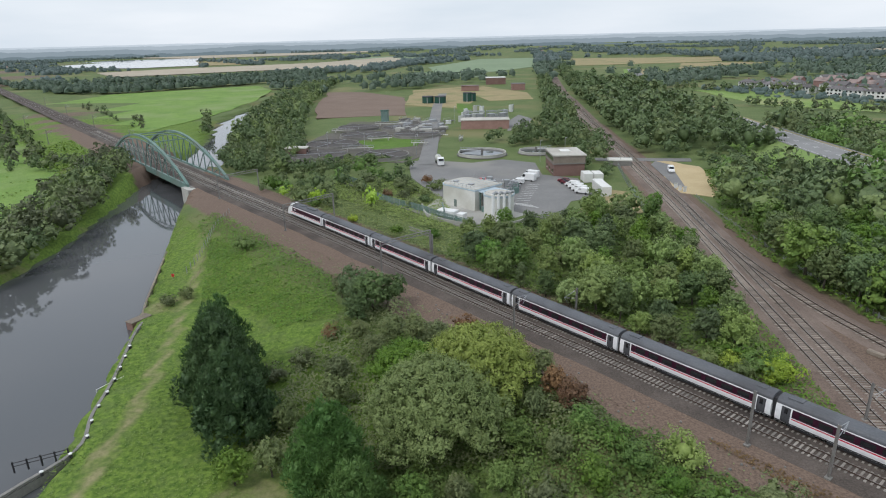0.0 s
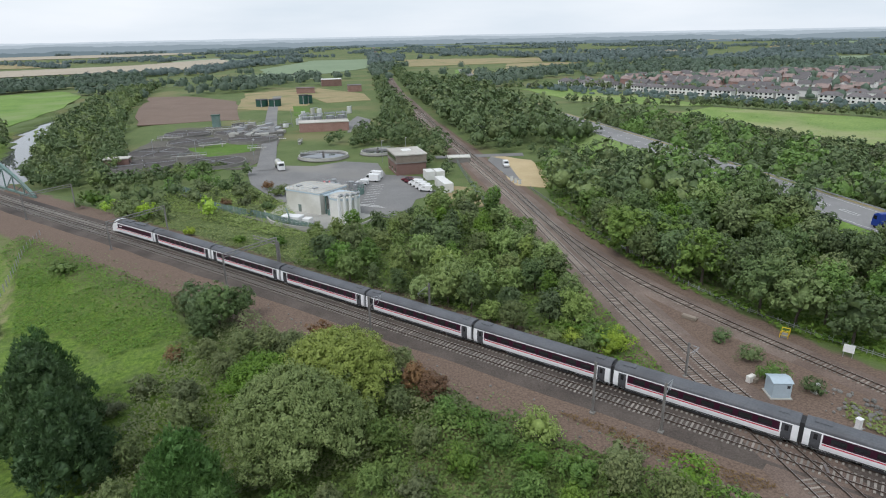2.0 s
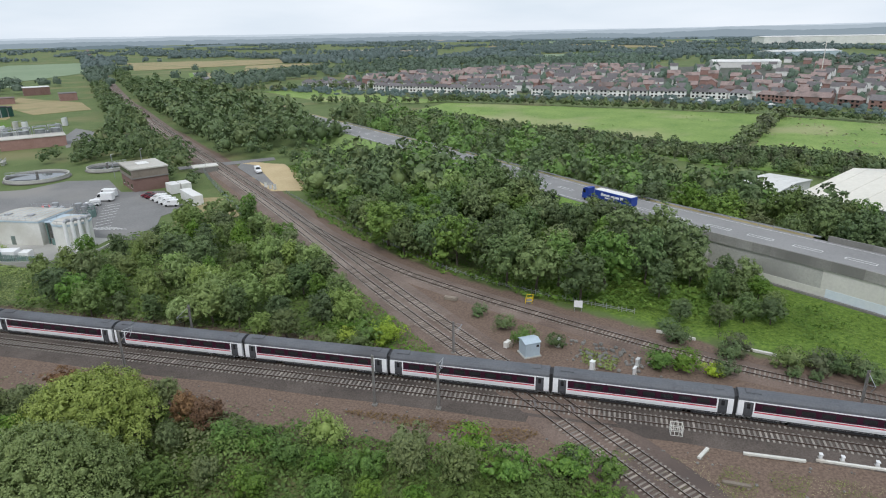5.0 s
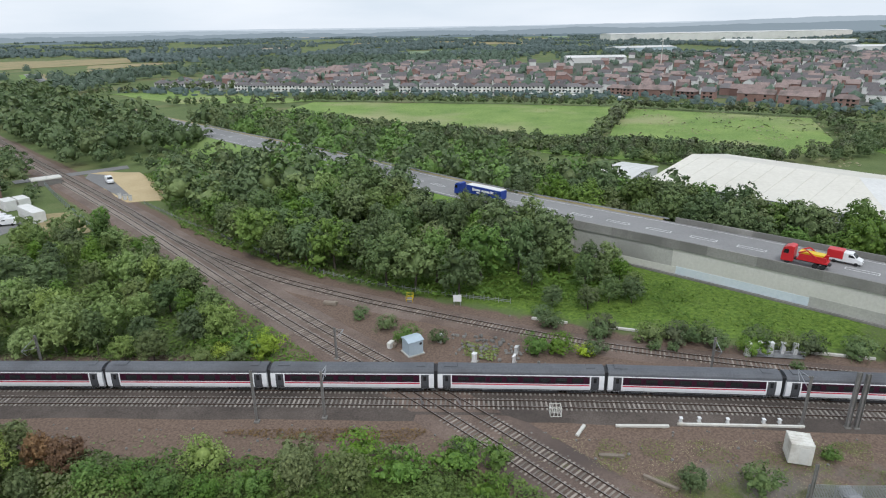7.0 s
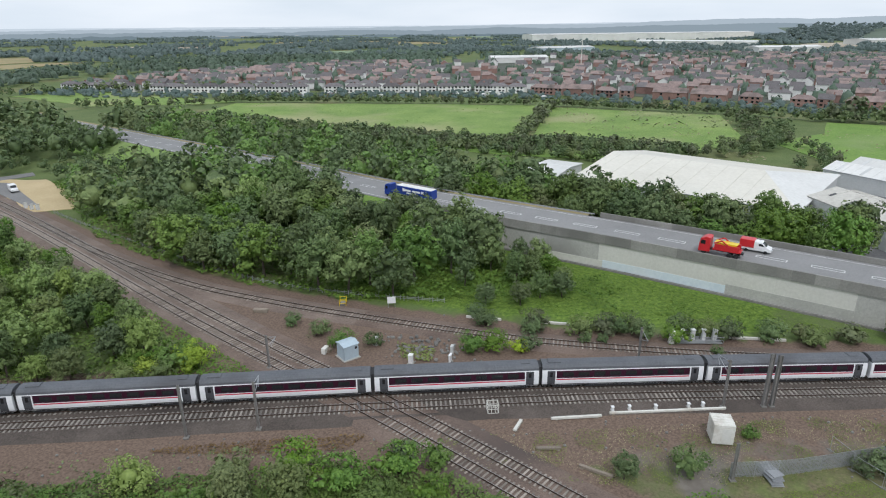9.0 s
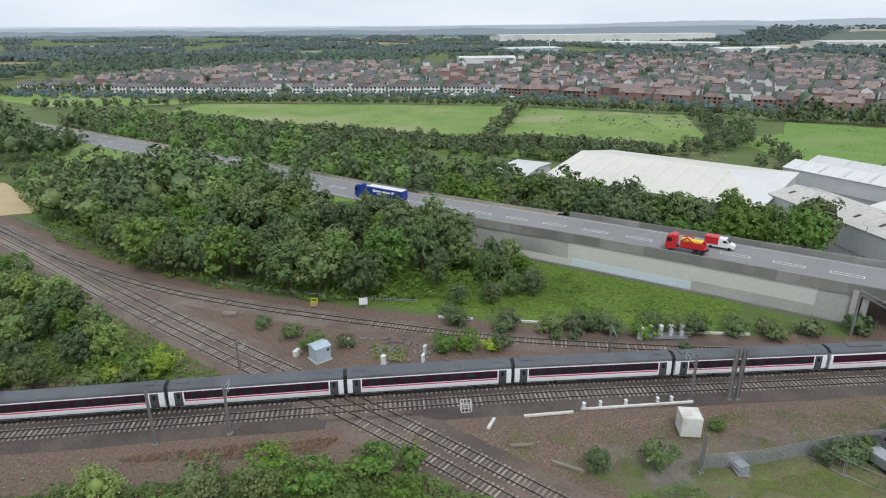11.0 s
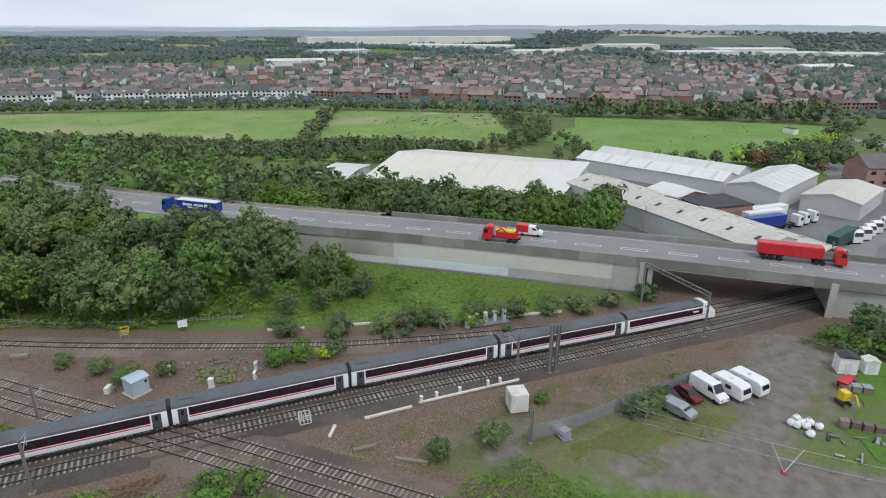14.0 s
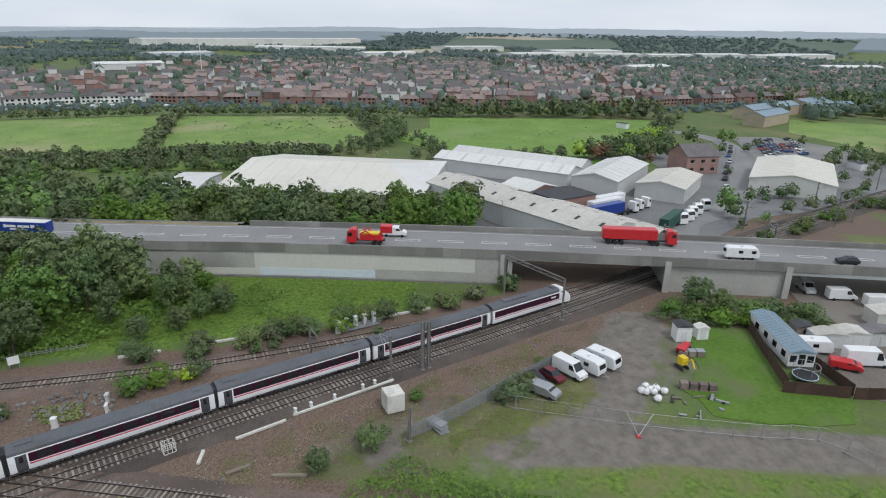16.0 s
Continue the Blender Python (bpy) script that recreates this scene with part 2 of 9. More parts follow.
    meadow=surface("meadow_grass", (0.100, 0.190, 0.036), (0.205, 0.305, 0.070), 0.06, 0.8, 0.95, bump=0.5, stain=(0.205, 0.265, 0.10), dist=0.4),
    lawn=surface("lawn", (0.062, 0.130, 0.014), (0.118, 0.198, 0.030), 0.25, 1.5, 0.95, bump=0.4, stain=(0.125, 0.145, 0.060), dist=0.2),
    # far grass paled and blued in its base colour to imitate haze
    far_green=surface("far_field_grass_hazed", (0.170, 0.230, 0.135), (0.220, 0.280, 0.175), 0.008, 0.1, 0.95, bump=0.2),
    dirt=surface("yard_dirt", (0.135, 0.118, 0.100), (0.205, 0.182, 0.155), 0.06, 2.0, 0.95, bump=0.3, stain=(0.235, 0.21, 0.18)),
)
L = dict(
    oak=leafage("oak_leaves", (0.028, 0.048, 0.021), (0.086, 0.132, 0.052), (0.176, 0.234, 0.094)),
    olive=leafage("olive_leaves", (0.038, 0.055, 0.021), (0.124, 0.165, 0.064), (0.245, 0.292, 0.115)),
    willow=leafage("willow_leaves", (0.042, 0.068, 0.021), (0.155, 0.222, 0.066), (0.310, 0.395, 0.135)),
    lime=leafage("yellow_green_leaves", (0.052, 0.088, 0.012), (0.220, 0.320, 0.046), (0.420, 0.540, 0.095)),
    fir=leafage("cypress_foliage", (0.010, 0.025, 0.009), (0.040, 0.084, 0.031), (0.110, 0.190, 0.066)),
    fir_light=leafage("young_cypress_foliage", (0.024, 0.058, 0.015), (0.088, 0.175, 0.048), (0.205, 0.325, 0.098)),
    brown=leafage("dying_leaves", (0.040, 0.025, 0.013), (0.150, 0.088, 0.042), (0.310, 0.195, 0.090)),
    grey=leafage("grey_thorn_leaves", (0.030, 0.040, 0.018), (0.100, 0.122, 0.058), (0.205, 0.235, 0.115)),
    bramble=leafage("bramble_leaves", (0.020, 0.048, 0.009), (0.082, 0.155, 0.029), (0.190, 0.290, 0.060)),
    weed=leafage("weeds", (0.032, 0.047, 0.012), (0.118, 0.164, 0.040), (0.240, 0.290, 0.085)),
    straw_tuft=leafage("straw_tussocks", (0.150, 0.150, 0.070), (0.290, 0.270, 0.140), (0.430, 0.390, 0.220)),
    # these two lean blue-grey: distance haze painted into the leaf colours
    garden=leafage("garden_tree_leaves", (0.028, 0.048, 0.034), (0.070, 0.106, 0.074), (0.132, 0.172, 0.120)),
    far=leafage("hazed_far_leaves", (0.050, 0.076, 0.070), (0.086, 0.122, 0.112), (0.135, 0.178, 0.160)),
    turf=leafage("turf_blades", (0.066, 0.118, 0.016), (0.112, 0.180, 0.032), (0.195, 0.252, 0.060)),
)

# ---- helpers for shapes ----


def part(name, bm, material, parent=None, label="", smooth=False):
    """Links a bmesh as one mesh object under a thing or a part."""
    me = bpy.data.meshes.new(name)
    bm.to_mesh(me)
    bm.free()
    me.materials.append(material)
    if smooth:
        me.shade_smooth()
    ob = new(name, me)
    if parent:
        ob.parent = parent
    return tagged(ob, label)


def raw(name, verts, faces, material, parent=None, label="", smooth=False):
    me = bpy.data.meshes.new(name)
    me.from_pydata(verts, [], faces)
    me.update()
    me.materials.append(material)
    if smooth:
        me.shade_smooth()
    ob = new(name, me)
    if parent:
        ob.parent = parent
    return tagged(ob, label)


def share(name, me, parent, m):
    """One more object on a shared mesh."""
    ob = new(name, me)
    ob.parent = parent
    ob.matrix_basis = m
    return ob


def thing(name, m, label, category, group="", kind=""):
    ob = new(name)
    ob.empty_display_size = 0.3
    ob.matrix_basis = m
    return tagged(ob, label, category, group, kind)


def box(bm, x, y, z, sx, sy, sz, rz=0.0, bevel=0.0):
    """A box centred in x and y, standing on z."""
    r = bmesh.ops.create_cube(bm, size=1, matrix=Matrix.LocRotScale((x, y, z + sz / 2), Euler((0, 0, radians(rz))), (sx, sy, sz)))
    if bevel:
        es = list({e for v in r["verts"] for e in v.link_edges})
        bmesh.ops.bevel(bm, geom=es, offset=bevel, segments=1, affect="EDGES")
    return bm


def boxes(*rows, bevel=0.0):
    bm = bmesh.new()
    for r in rows:
        box(bm, *r, bevel=bevel)
    return bm


def rod(bm, a, b, r, n=6, r2=None):
    """A round bar from a to b."""
    a, b = Vector(a), Vector(b)
    d = b - a
    m = Matrix.Translation((a + b) / 2) @ d.to_track_quat("Z", "Y").to_matrix().to_4x4()
    bmesh.ops.create_cone(bm, cap_ends=True, segments=n, radius1=r, radius2=r if r2 is None else r2, depth=d.length, matrix=m)
    return bm


def rods(rows, r, n=6):
    bm = bmesh.new()
    for a, b in rows:
        rod(bm, a, b, r, n)
    return bm


def prism(bm, outline, x0, x1):
    """An outline in (y, z) drawn out along x."""
    lo = [bm.verts.new((x0, y, z)) for y, z in outline]
    hi = [bm.verts.new((x1, y, z)) for y, z in outline]
    k = len(outline)
    for i in range(k):
        bm.faces.new((lo[i], lo[(i + 1) % k], hi[(i + 1) % k], hi[i]))
    bm.faces.new(lo[::-1])
    bm.faces.new(hi)
    bmesh.ops.recalc_face_normals(bm, faces=bm.faces)
    return bm


def flat(outline, z, rim=0.05):
    """A thin slab with the outline in (x, y), its top at z."""
    bm = bmesh.new()
    top = [bm.verts.new((x, y, z)) for x, y in outline]
    low = [bm.verts.new((x, y, z - rim)) for x, y in outline]
    bm.faces.new(top)
    k = len(top)
    for i in range(k):
        bm.faces.new((low[i], low[(i + 1) % k], top[(i + 1) % k], top[i]))
    bmesh.ops.recalc_face_normals(bm, faces=bm.faces)
    bmesh.ops.triangulate(bm, faces=[f for f in bm.faces if len(f.verts) > 4])
    return bm


def ragged(pts, step=4.0, amount=0.8, seed=1):
    """An outline with its edges broken up unevenly."""
    rng, out = random.Random(seed), []
    for (x0, y0), (x1, y1) in zip(pts, pts[1:] + pts[:1]):
        k = max(1, int(math.hypot(x1 - x0, y1 - y0) / step))
        for i in range(k):
            f = i / k
            out.append((x0 + (x1 - x0) * f + rng.uniform(-amount, amount), y0 + (y1 - y0) * f + rng.uniform(-amount, amount)))
    return out


def spline(pts, step):
    """Points along a smooth curve through pts (any dimension), about step apart, and their unit headings in the plan."""
    p = np.array(pts, float)
    q = np.vstack([2 * p[0] - p[1], p, 2 * p[-1] - p[-2]])
    fine = []
    for i in range(len(p) - 1):
        a, b, c, d = q[i:i + 4]
        for t in np.linspace(0, 1, 40, endpoint=False):
            fine.append(0.5 * (2 * b + (c - a) * t + (2 * a - 5 * b + 4 * c - d) * t * t + (3 * b - a - 3 * c + d) * t ** 3))
    fine.append(p[-1])
    fine = np.array(fine)
    run = np.concatenate([[0], np.cumsum(np.linalg.norm(np.diff(fine[:, :2], axis=0), axis=1))])
    s = np.arange(0, run[-1], step)
    out = np.stack([np.interp(s, run, fine[:, k]) for k in range(fine.shape[1])], 1)
    h = np.gradient(out[:, :2], axis=0)
    h /= np.linalg.norm(h, axis=1)[:, None]
    return out, h


def ribbon(pts, heads, offsets, zs):
    """Verts and faces of a strip that follows pts; offsets to its right and heights across it."""
    right = np.stack([heads[:, 1], -heads[:, 0]], 1)
    rows = [np.column_stack([pts[:, :2] + right * o, (pts[:, 2] if pts.shape[1] > 2 else 0) + np.full(len(pts), z)]) for o, z in zip(offsets, zs)]
    k, n = len(rows), len(pts)
    verts = np.concatenate(rows)
    faces = [(j * n + i, (j + 1) * n + i, (j + 1) * n + i + 1, j * n + i + 1) for j in range(k - 1) for i in range(n - 1)]
    return [tuple(v) for v in verts], faces


def ss(a, b, v):
    t = np.clip((np.asarray(v, float) - a) / (b - a), 0, 1)
    return t * t * (3 - 2 * t)


# ---- the plan: main line, crossing line, curve, river, flyover ----
MAIN_X = [-900, -520, -236, -139, -95, -50, 0, 45, 70, 95, 118, 180, 215, 420]
MAIN_S = [76, 86, 94.5, 97, 98.5, 101.5, 103.3, 104.4, 104, 101.8, 100.5, 100.5, 99, 80]
MAIN, MAIN_H = spline([(x, s - x) for x, s in zip(MAIN_X, MAIN_S)], 0.65)
CROSS, CROSS_H = spline([(47.6, -60), (48.6, 10), (48.9, 40), (48.6, 60), (47.8, 80), (47.4, 110), (47.5, 175), (45.8, 240), (42.8, 330), (41, 480), (41, 650), (62, 1500), (110, 3000)], 0.65)
CURVE, CURVE_H = spline([(48.9, 180), (49.6, 146), (53.2, 115), (58.6, 95), (65.6, 76), (76, 51.5), (84, 36.8), (94, 20.9), (104, 7), (113, -5), (124, -17.5), (150, -45)], 0.65)
RIVER_Y = [-300, 20, 65, 100, 121, 155, 193, 220, 290, 340, 413, 526, 700]
RIVER_C = [-60, -75, -88, -97, -101, -111, -124, -134, -150, -166, -197, -216, -260]
RIVER_W = [30, 30, 27, 24, 20, 16, 14.5, 13, 12, 9, 8, 6, 4]
WATER = -6.0


def side(x, y):
    """Metres from the main line's axis, positive on the near side."""
    return (np.interp(x, MAIN_X, MAIN_S) - x - y) / math.sqrt(2)


def height(x, y):
    """The lie of the land: rail level, falling to the river meadows."""
    x, y = np.asarray(x, float), np.asarray(y, float)
    d, c, w = side(x, y), np.interp(y, RIVER_Y, RIVER_C), np.interp(y, RIVER_Y, RIVER_W)
    low = np.where(d > 0, ss(13, 40, d) * ss(45, 5, x), ss(9, 24, -d) * ss(75, 30, x - c))
    h = -4.3 * low
    r = np.abs(x - c) - w
    return np.where(y < 720, h + (-9.5 - h) * (1 - ss(-2.5, 0.5, r)), h)


def gap_between(x, y, pts):
    """Shortest distance from points to a run of points."""
    p = np.asarray(pts)[::6, :2]
    best = np.full(np.shape(x), 1e9)
    for q in p:
        best = np.minimum(best, np.hypot(x - q[0], y - q[1]))
    return best


def lines(lo, hi, step, out):
    core = list(np.arange(lo, hi + step, step))
    far, gap = [], step
    v = 0.0
    while v < out:
        gap *= 1.35
        v += gap
        far.append(v)
    return np.array([lo - f for f in far[::-1]] + core + [core[-1] + f for f in far])


# ground: one sheet to the horizon
gx, gy = lines(-240, 150, 2.6, 5200), lines(-40, 300, 2.6, 5200)
GX, GY = np.meshgrid(gx, gy)
GZ = height(GX, GY)
lump = np.array([noise.noise((x * 0.09, y * 0.09, 0)) for x, y in zip(GX.ravel(), GY.ravel())]).reshape(GX.shape)
near_line = (np.abs(side(GX, GY)) < 14) | ((GX > 35) & (GX < 130)) | ((side(GX, GY) < 0) & (GZ > -0.6))
GZ = GZ + np.where(near_line, 0.05, 0.35) * lump - 0.06
verts = [tuple(v) for v in np.column_stack([GX.ravel(), GY.ravel(), GZ.ravel()])]
nx, ny = len(gx), len(gy)
faces = [(j * nx + i, j * nx + i + 1, (j + 1) * nx + i + 1, (j + 1) * nx + i) for j in range(ny - 1) for i in range(nx - 1)]


def ground_material():
    m = surface("ground", (0.068, 0.106, 0.030), (0.140, 0.176, 0.062), 0.06, 3.4, 0.95, bump=0.18, stain=(0.175, 0.168, 0.075), dist=0.15)
    n, l = m.node_tree.nodes, m.node_tree.links
    p = n["Principled BSDF"]
    grass = p.inputs["Base Color"].links[0].from_socket
    geo = n.new("ShaderNodeNewGeometry")
    edge = n.new("ShaderNodeTexNoise")
    edge.inputs["Scale"].default_value, edge.inputs["Detail"].default_value = 0.35, 7
    l.new(geo.outputs["Position"], edge.inputs["Vector"])
    col = grass
    for key, a, b, s in (("lush", (0.052, 0.104, 0.013), (0.165, 0.245, 0.040), 1.3), ("dry", (0.150, 0.165, 0.065), (0.270, 0.245, 0.125), 1.2), ("dirt", (0.104, 0.072, 0.054), (0.200, 0.144, 0.109), 3.0), ("pale", (0.135, 0.118, 0.100), (0.205, 0.182, 0.155), 0.5)):
        at = n.new("ShaderNodeAttribute")
        at.attribute_name = key
        mk = n.new("ShaderNodeMath")
        mk.operation = "MULTIPLY_ADD"
        mk.inputs[1].default_value = 1.6
        l.new(at.outputs["Fac"], mk.inputs[0])
        l.new(edge.outputs["Fac"], mk.inputs[2])
        mr = n.new("ShaderNodeMapRange")
        mr.inputs["From Min"].default_value, mr.inputs["From Max"].default_value = 1.08, 1.52
        l.new(mk.outputs[0], mr.inputs[0])
        tx = n.new("ShaderNodeTexNoise")
        tx.inputs["Scale"].default_value, tx.inputs["Detail"].default_value = s, 8
        tx.inputs["Roughness"].default_value = 0.64
        l.new(geo.outputs["Position"], tx.inputs["Vector"])
        rp = n.new("ShaderNodeValToRGB")
        e = rp.color_ramp.elements
        e[0].position, e[0].color, e[1].position, e[1].color = 0.35, (*a, 1), 0.65, (*b, 1)
        l.new(tx.outputs["Fac"], rp.inputs[0])
        mx = n.new("ShaderNodeMix")
        mx.data_type = "RGBA"
        l.new(mr.outputs[0], mx.inputs["Factor"])
        l.new(col, mx.inputs["A"])
        l.new(rp.outputs[0], mx.inputs["B"])
        col = mx.outputs["Result"]
    l.new(col, p.inputs["Base Color"])
    return m


M["ground"] = ground_material()
ground = raw("ground", verts, faces, M["ground"], smooth=True)
tagged(ground, "flat grassy land with bare railway dirt and river meadows", "ground", kind="structure")
# where the soil is bare, the turf lush or dry
D = side(GX, GY)
bare = ss(18, 13, D) * ss(-13, -9, D)
bare = np.maximum(bare, ss(9, 5.5, gap_between(GX, GY, CROSS)) * ss(420, 300, GY))
bare = np.maximum(bare, ss(7.5, 4.5, gap_between(GX, GY, CURVE)))
wedge = ((GX > 49) & (D < 0) & (GY < 175) & (gap_between(GX, GY, CURVE) > 0))
between = wedge & (GX < np.interp(GY, [-10, 7, 37, 51, 76, 95, 115, 146, 175], [116, 104, 84, 76, 65.6, 58.6, 53.2, 49.6, 48.9]))
bare = np.where(between, np.maximum(bare, 0.72), bare)
yard = ss(0, 5, D) * ss(34, 24, D) * ss(50, 58, GX) * ss(118, 108, GX)
bare = np.maximum(bare, 0.5 * yard)
pale = np.zeros_like(bare)
for way, half, much in (([(63, 14), (65.5, 4), (67.5, -8), (69, -18), (70.5, -32), (71.5, -46), (72, -70)], 3.9, 0.9), ([(68, -6), (74, -8.5), (80, -13.5), (88, -15), (97, -18.5), (105, -21)], 5.0, 0.85)):
    run, _ = spline(way, 1.0)
    near_way = np.full(GX.shape, 1e9)
    for q in run[:, :2]:
        near_way = np.minimum(near_way, np.hypot(GX - q[0], GY - q[1]))
    pale = np.maximum(pale, much * ss(half + 2.6, half - 1.6, near_way))
bare = np.where((GX < -100) & (np.abs(D) < 12), 1.0, bare)
lush = ss(14, 24, D) * ss(-5, -20, GX) * 0.62
lush = np.maximum(lush, ((GX > 70) & (GX < 118) & (GY > 20) & (GY < 110) & ~between) * ss(5, 9, gap_between(GX, GY, CURVE)) * 0.7)
lush = np.maximum(lush, ss(0, -20, GX - np.interp(GY, RIVER_Y, RIVER_C)) * (GY < 420) * 0.9)
px, py = [-51, -56.4, -64.5, -75, -83.5, -88], [45, 75, 101, 131, 152, 165]
trod = np.abs(GX - np.interp(GY, py, px))
dry = ss(3.4, 0.6, trod) * (GY > 30) * (GY < 168) * 0.62
dry = np.maximum(dry, 0.5 * ss(0.15, 0.45, np.array([noise.noise((x * 0.05, y * 0.05, 9)) for x, y in zip(GX.ravel(), GY.ravel())]).reshape(GX.shape)) * (D > 14))
lush = np.maximum(lush, 0.40 * ss(52, 60, GX) * ss(30, 20, GY) * (GX < 130))
green_way, _ = spline([(64, 9), (70, 3), (76, -3.5), (81, -8)], 1.0)
for q in green_way[:, :2]:
    lush = np.maximum(lush, 0.56 * ss(5.5, 2.0, np.hypot(GX - q[0] - 1.0, GY - q[1] - 0.5)))
low_way, _ = spline([(57, 12), (60, 0), (61.5, -14), (62, -30), (63, -46)], 1.0)
for q in low_way[:, :2]:
    lush = np.maximum(lush, 0.52 * ss(5.0, 2.5, np.hypot(GX - q[0], GY - q[1])))
dry = dry * np.where(GX > 52, 0.0, 1.0)
pale = np.maximum(pale, 0.50 * ss(8, 14, D) * ss(38, 30, D) * ss(54, 62, GX) * ss(112, 100, GX))
turf_way = np.zeros_like(pale)
for q in green_way[:, :2]:
    turf_way = np.maximum(turf_way, ss(6.0, 2.5, np.hypot(GX - q[0] - 0.6, GY - q[1])))
pale = pale * (1 - 0.85 * turf_way)
under = (GX > 112) & (GX < 142) & (GY < 3) & (GY > -112)
bare = np.where(under, 1.0, bare)
lush = np.where(under, 0.0, lush)
for key, val in (("dirt", bare), ("lush", lush), ("dry", dry), ("pale", pale)):
    at = ground.data.attributes.new(key, "FLOAT", "POINT")
    at.data.foreach_set("value", val.ravel().astype(np.float32))

# water
wy = np.arange(-300, 700, 8.0)
wc, ww = np.interp(wy, RIVER_Y, RIVER_C), np.interp(wy, RIVER_Y, RIVER_W) + 3
water_m = bpy.data.materials.new("river_water")
water_m.use_nodes = True
wp = water_m.node_tree.nodes["Principled BSDF"]
wp.inputs["Base Color"].default_value = (0.085, 0.088, 0.092, 1)
wp.inputs["Roughness"].default_value, wp.inputs["IOR"].default_value = 0.04, 1.333
wp.inputs["Specular IOR Level"].default_value = 0.85
wt = water_m.node_tree.nodes.new("ShaderNodeTexNoise")
wt.inputs["Scale"].default_value, wt.inputs["Detail"].default_value = 0.9, 3
wg = water_m.node_tree.nodes.new("ShaderNodeNewGeometry")
water_m.node_tree.links.new(wg.outputs["Position"], wt.inputs["Vector"])
wb = water_m.node_tree.nodes.new("ShaderNodeBump")
wb.inputs["Strength"].default_value, wb.inputs["Distance"].default_value = 0.05, 0.08
water_m.node_tree.links.new(wt.outputs["Fac"], wb.inputs["Height"])
water_m.node_tree.links.new(wb.outputs[0], wp.inputs["Normal"])
k = len(wy)
river = raw("river", [(c - w, y, WATER) for c, w, y in zip(wc, ww, wy)] + [(c + w, y, WATER) for c, w, y in zip(wc, ww, wy)],
            [(i, k + i, k + i + 1, i + 1) for i in range(k - 1)], water_m)
tagged(river, "calm dark grey river reflecting the sky", "river", kind="structure")


def field(name, outline, material, label, z=0.12, rag=2.0):
    """A field lying a hand above the land; z is its height over the plain."""
    ob = part(name, flat(ragged(outline, 18.0, rag, len(label)), z, 0.3), material)
    return tagged(ob, label, "field", kind="structure")


field("field_1", [(232, 382), (162, 336), (195, 234), (219, 150), (262, 171), (345, 212), (300, 282)], M["pasture"], "rough grazed pasture with pale tussocks")
field("field_2", [(226, 144), (262, 164), (340, 203), (366, 112), (345, 100), (302, 80), (270, 78), (242, 84), (244, 100), (236, 122)], M["pasture"], "rough green pasture with dark clumps")
field("field_3", [(290, 66), (332, 54), (372, 62), (396, -78), (330, -62), (262, -20), (250, 30)], M["meadow"], "bright green pasture beyond the sheds")
field("field_4", [(160, 446), (215, 393), (236, 390), (205, 540), (150, 560)], M["pasture"], "small pasture below the white terrace")
field("meadow_1", [(-230, 350), (-391, 500), (-500, 612), (-400, 690), (-313, 750), (-268, 680), (-238, 560), (-224, 450)], M["meadow"], "bright green river meadow", -4.0)
field("meadow_2", [(-145, 140), (-150, 195), (-165, 245), (-240, 320), (-420, 500), (-600, 560), (-500, 100), (-200, 60)], M["meadow"], "bright green riverside meadow with tussocks", -3.75)
field("field_10", [(165, 320), (205, 190), (222, 150), (240, 125), (248, 95), (250, 82), (228, 85), (212, 110), (196, 160), (150, 290)], M["meadow"], "rough ground under the hedges behind the stores", 0.08)
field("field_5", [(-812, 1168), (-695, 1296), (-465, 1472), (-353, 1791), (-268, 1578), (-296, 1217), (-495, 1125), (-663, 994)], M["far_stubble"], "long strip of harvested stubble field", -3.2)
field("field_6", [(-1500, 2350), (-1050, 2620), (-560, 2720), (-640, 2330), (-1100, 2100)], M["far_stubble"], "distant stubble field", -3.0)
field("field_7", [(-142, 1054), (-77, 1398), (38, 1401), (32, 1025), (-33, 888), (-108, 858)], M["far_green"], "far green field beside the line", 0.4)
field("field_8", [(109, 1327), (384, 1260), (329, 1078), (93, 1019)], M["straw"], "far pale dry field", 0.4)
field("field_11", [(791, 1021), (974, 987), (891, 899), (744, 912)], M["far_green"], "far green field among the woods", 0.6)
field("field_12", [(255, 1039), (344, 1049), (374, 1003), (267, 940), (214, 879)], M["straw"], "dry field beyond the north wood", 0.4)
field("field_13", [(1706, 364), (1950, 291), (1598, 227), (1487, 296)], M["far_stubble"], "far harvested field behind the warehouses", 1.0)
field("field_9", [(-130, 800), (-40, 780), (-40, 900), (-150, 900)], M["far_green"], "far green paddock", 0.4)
field("bare_field", [(-128, 392), (-72, 404), (-92, 526), (-146, 590), (-176, 588), (-150, 470)], M["soil"], "ploughed brown field by the works", 0.12)
field("dry_field", [(-82, 466), (-36, 440), (-34, 500), (-42, 640), (-96, 600)], M["straw"], "dry straw-coloured grass field", 0.13)
rng = random.Random(11)
for i in range(46):
    a = radians(rng.uniform(-12, 118) if i < 26 else rng.uniform(-20, 40))
    r = rng.uniform(1300, 3600) if i < 26 else rng.uniform(1700, 2850)
    x, y, w, h = r * math.sin(radians(90) - a) * 1.0, r * math.cos(radians(90) - a), rng.uniform(90, 260), rng.uniform(120, 420)
    t = a + rng.uniform(-0.2, 0.2)
    if math.hypot(x - 1500, y - 650) < 700 or abs(x - 70) < 200:
        continue
    o = [(x + u * w * math.cos(t + 1.57) - v * h * math.cos(t), y + u * w * math.sin(t + 1.57) - v * h * math.sin(t)) for u, v in ((-1, -.5), (1, -.5), (1, .5), (-1, .5))]
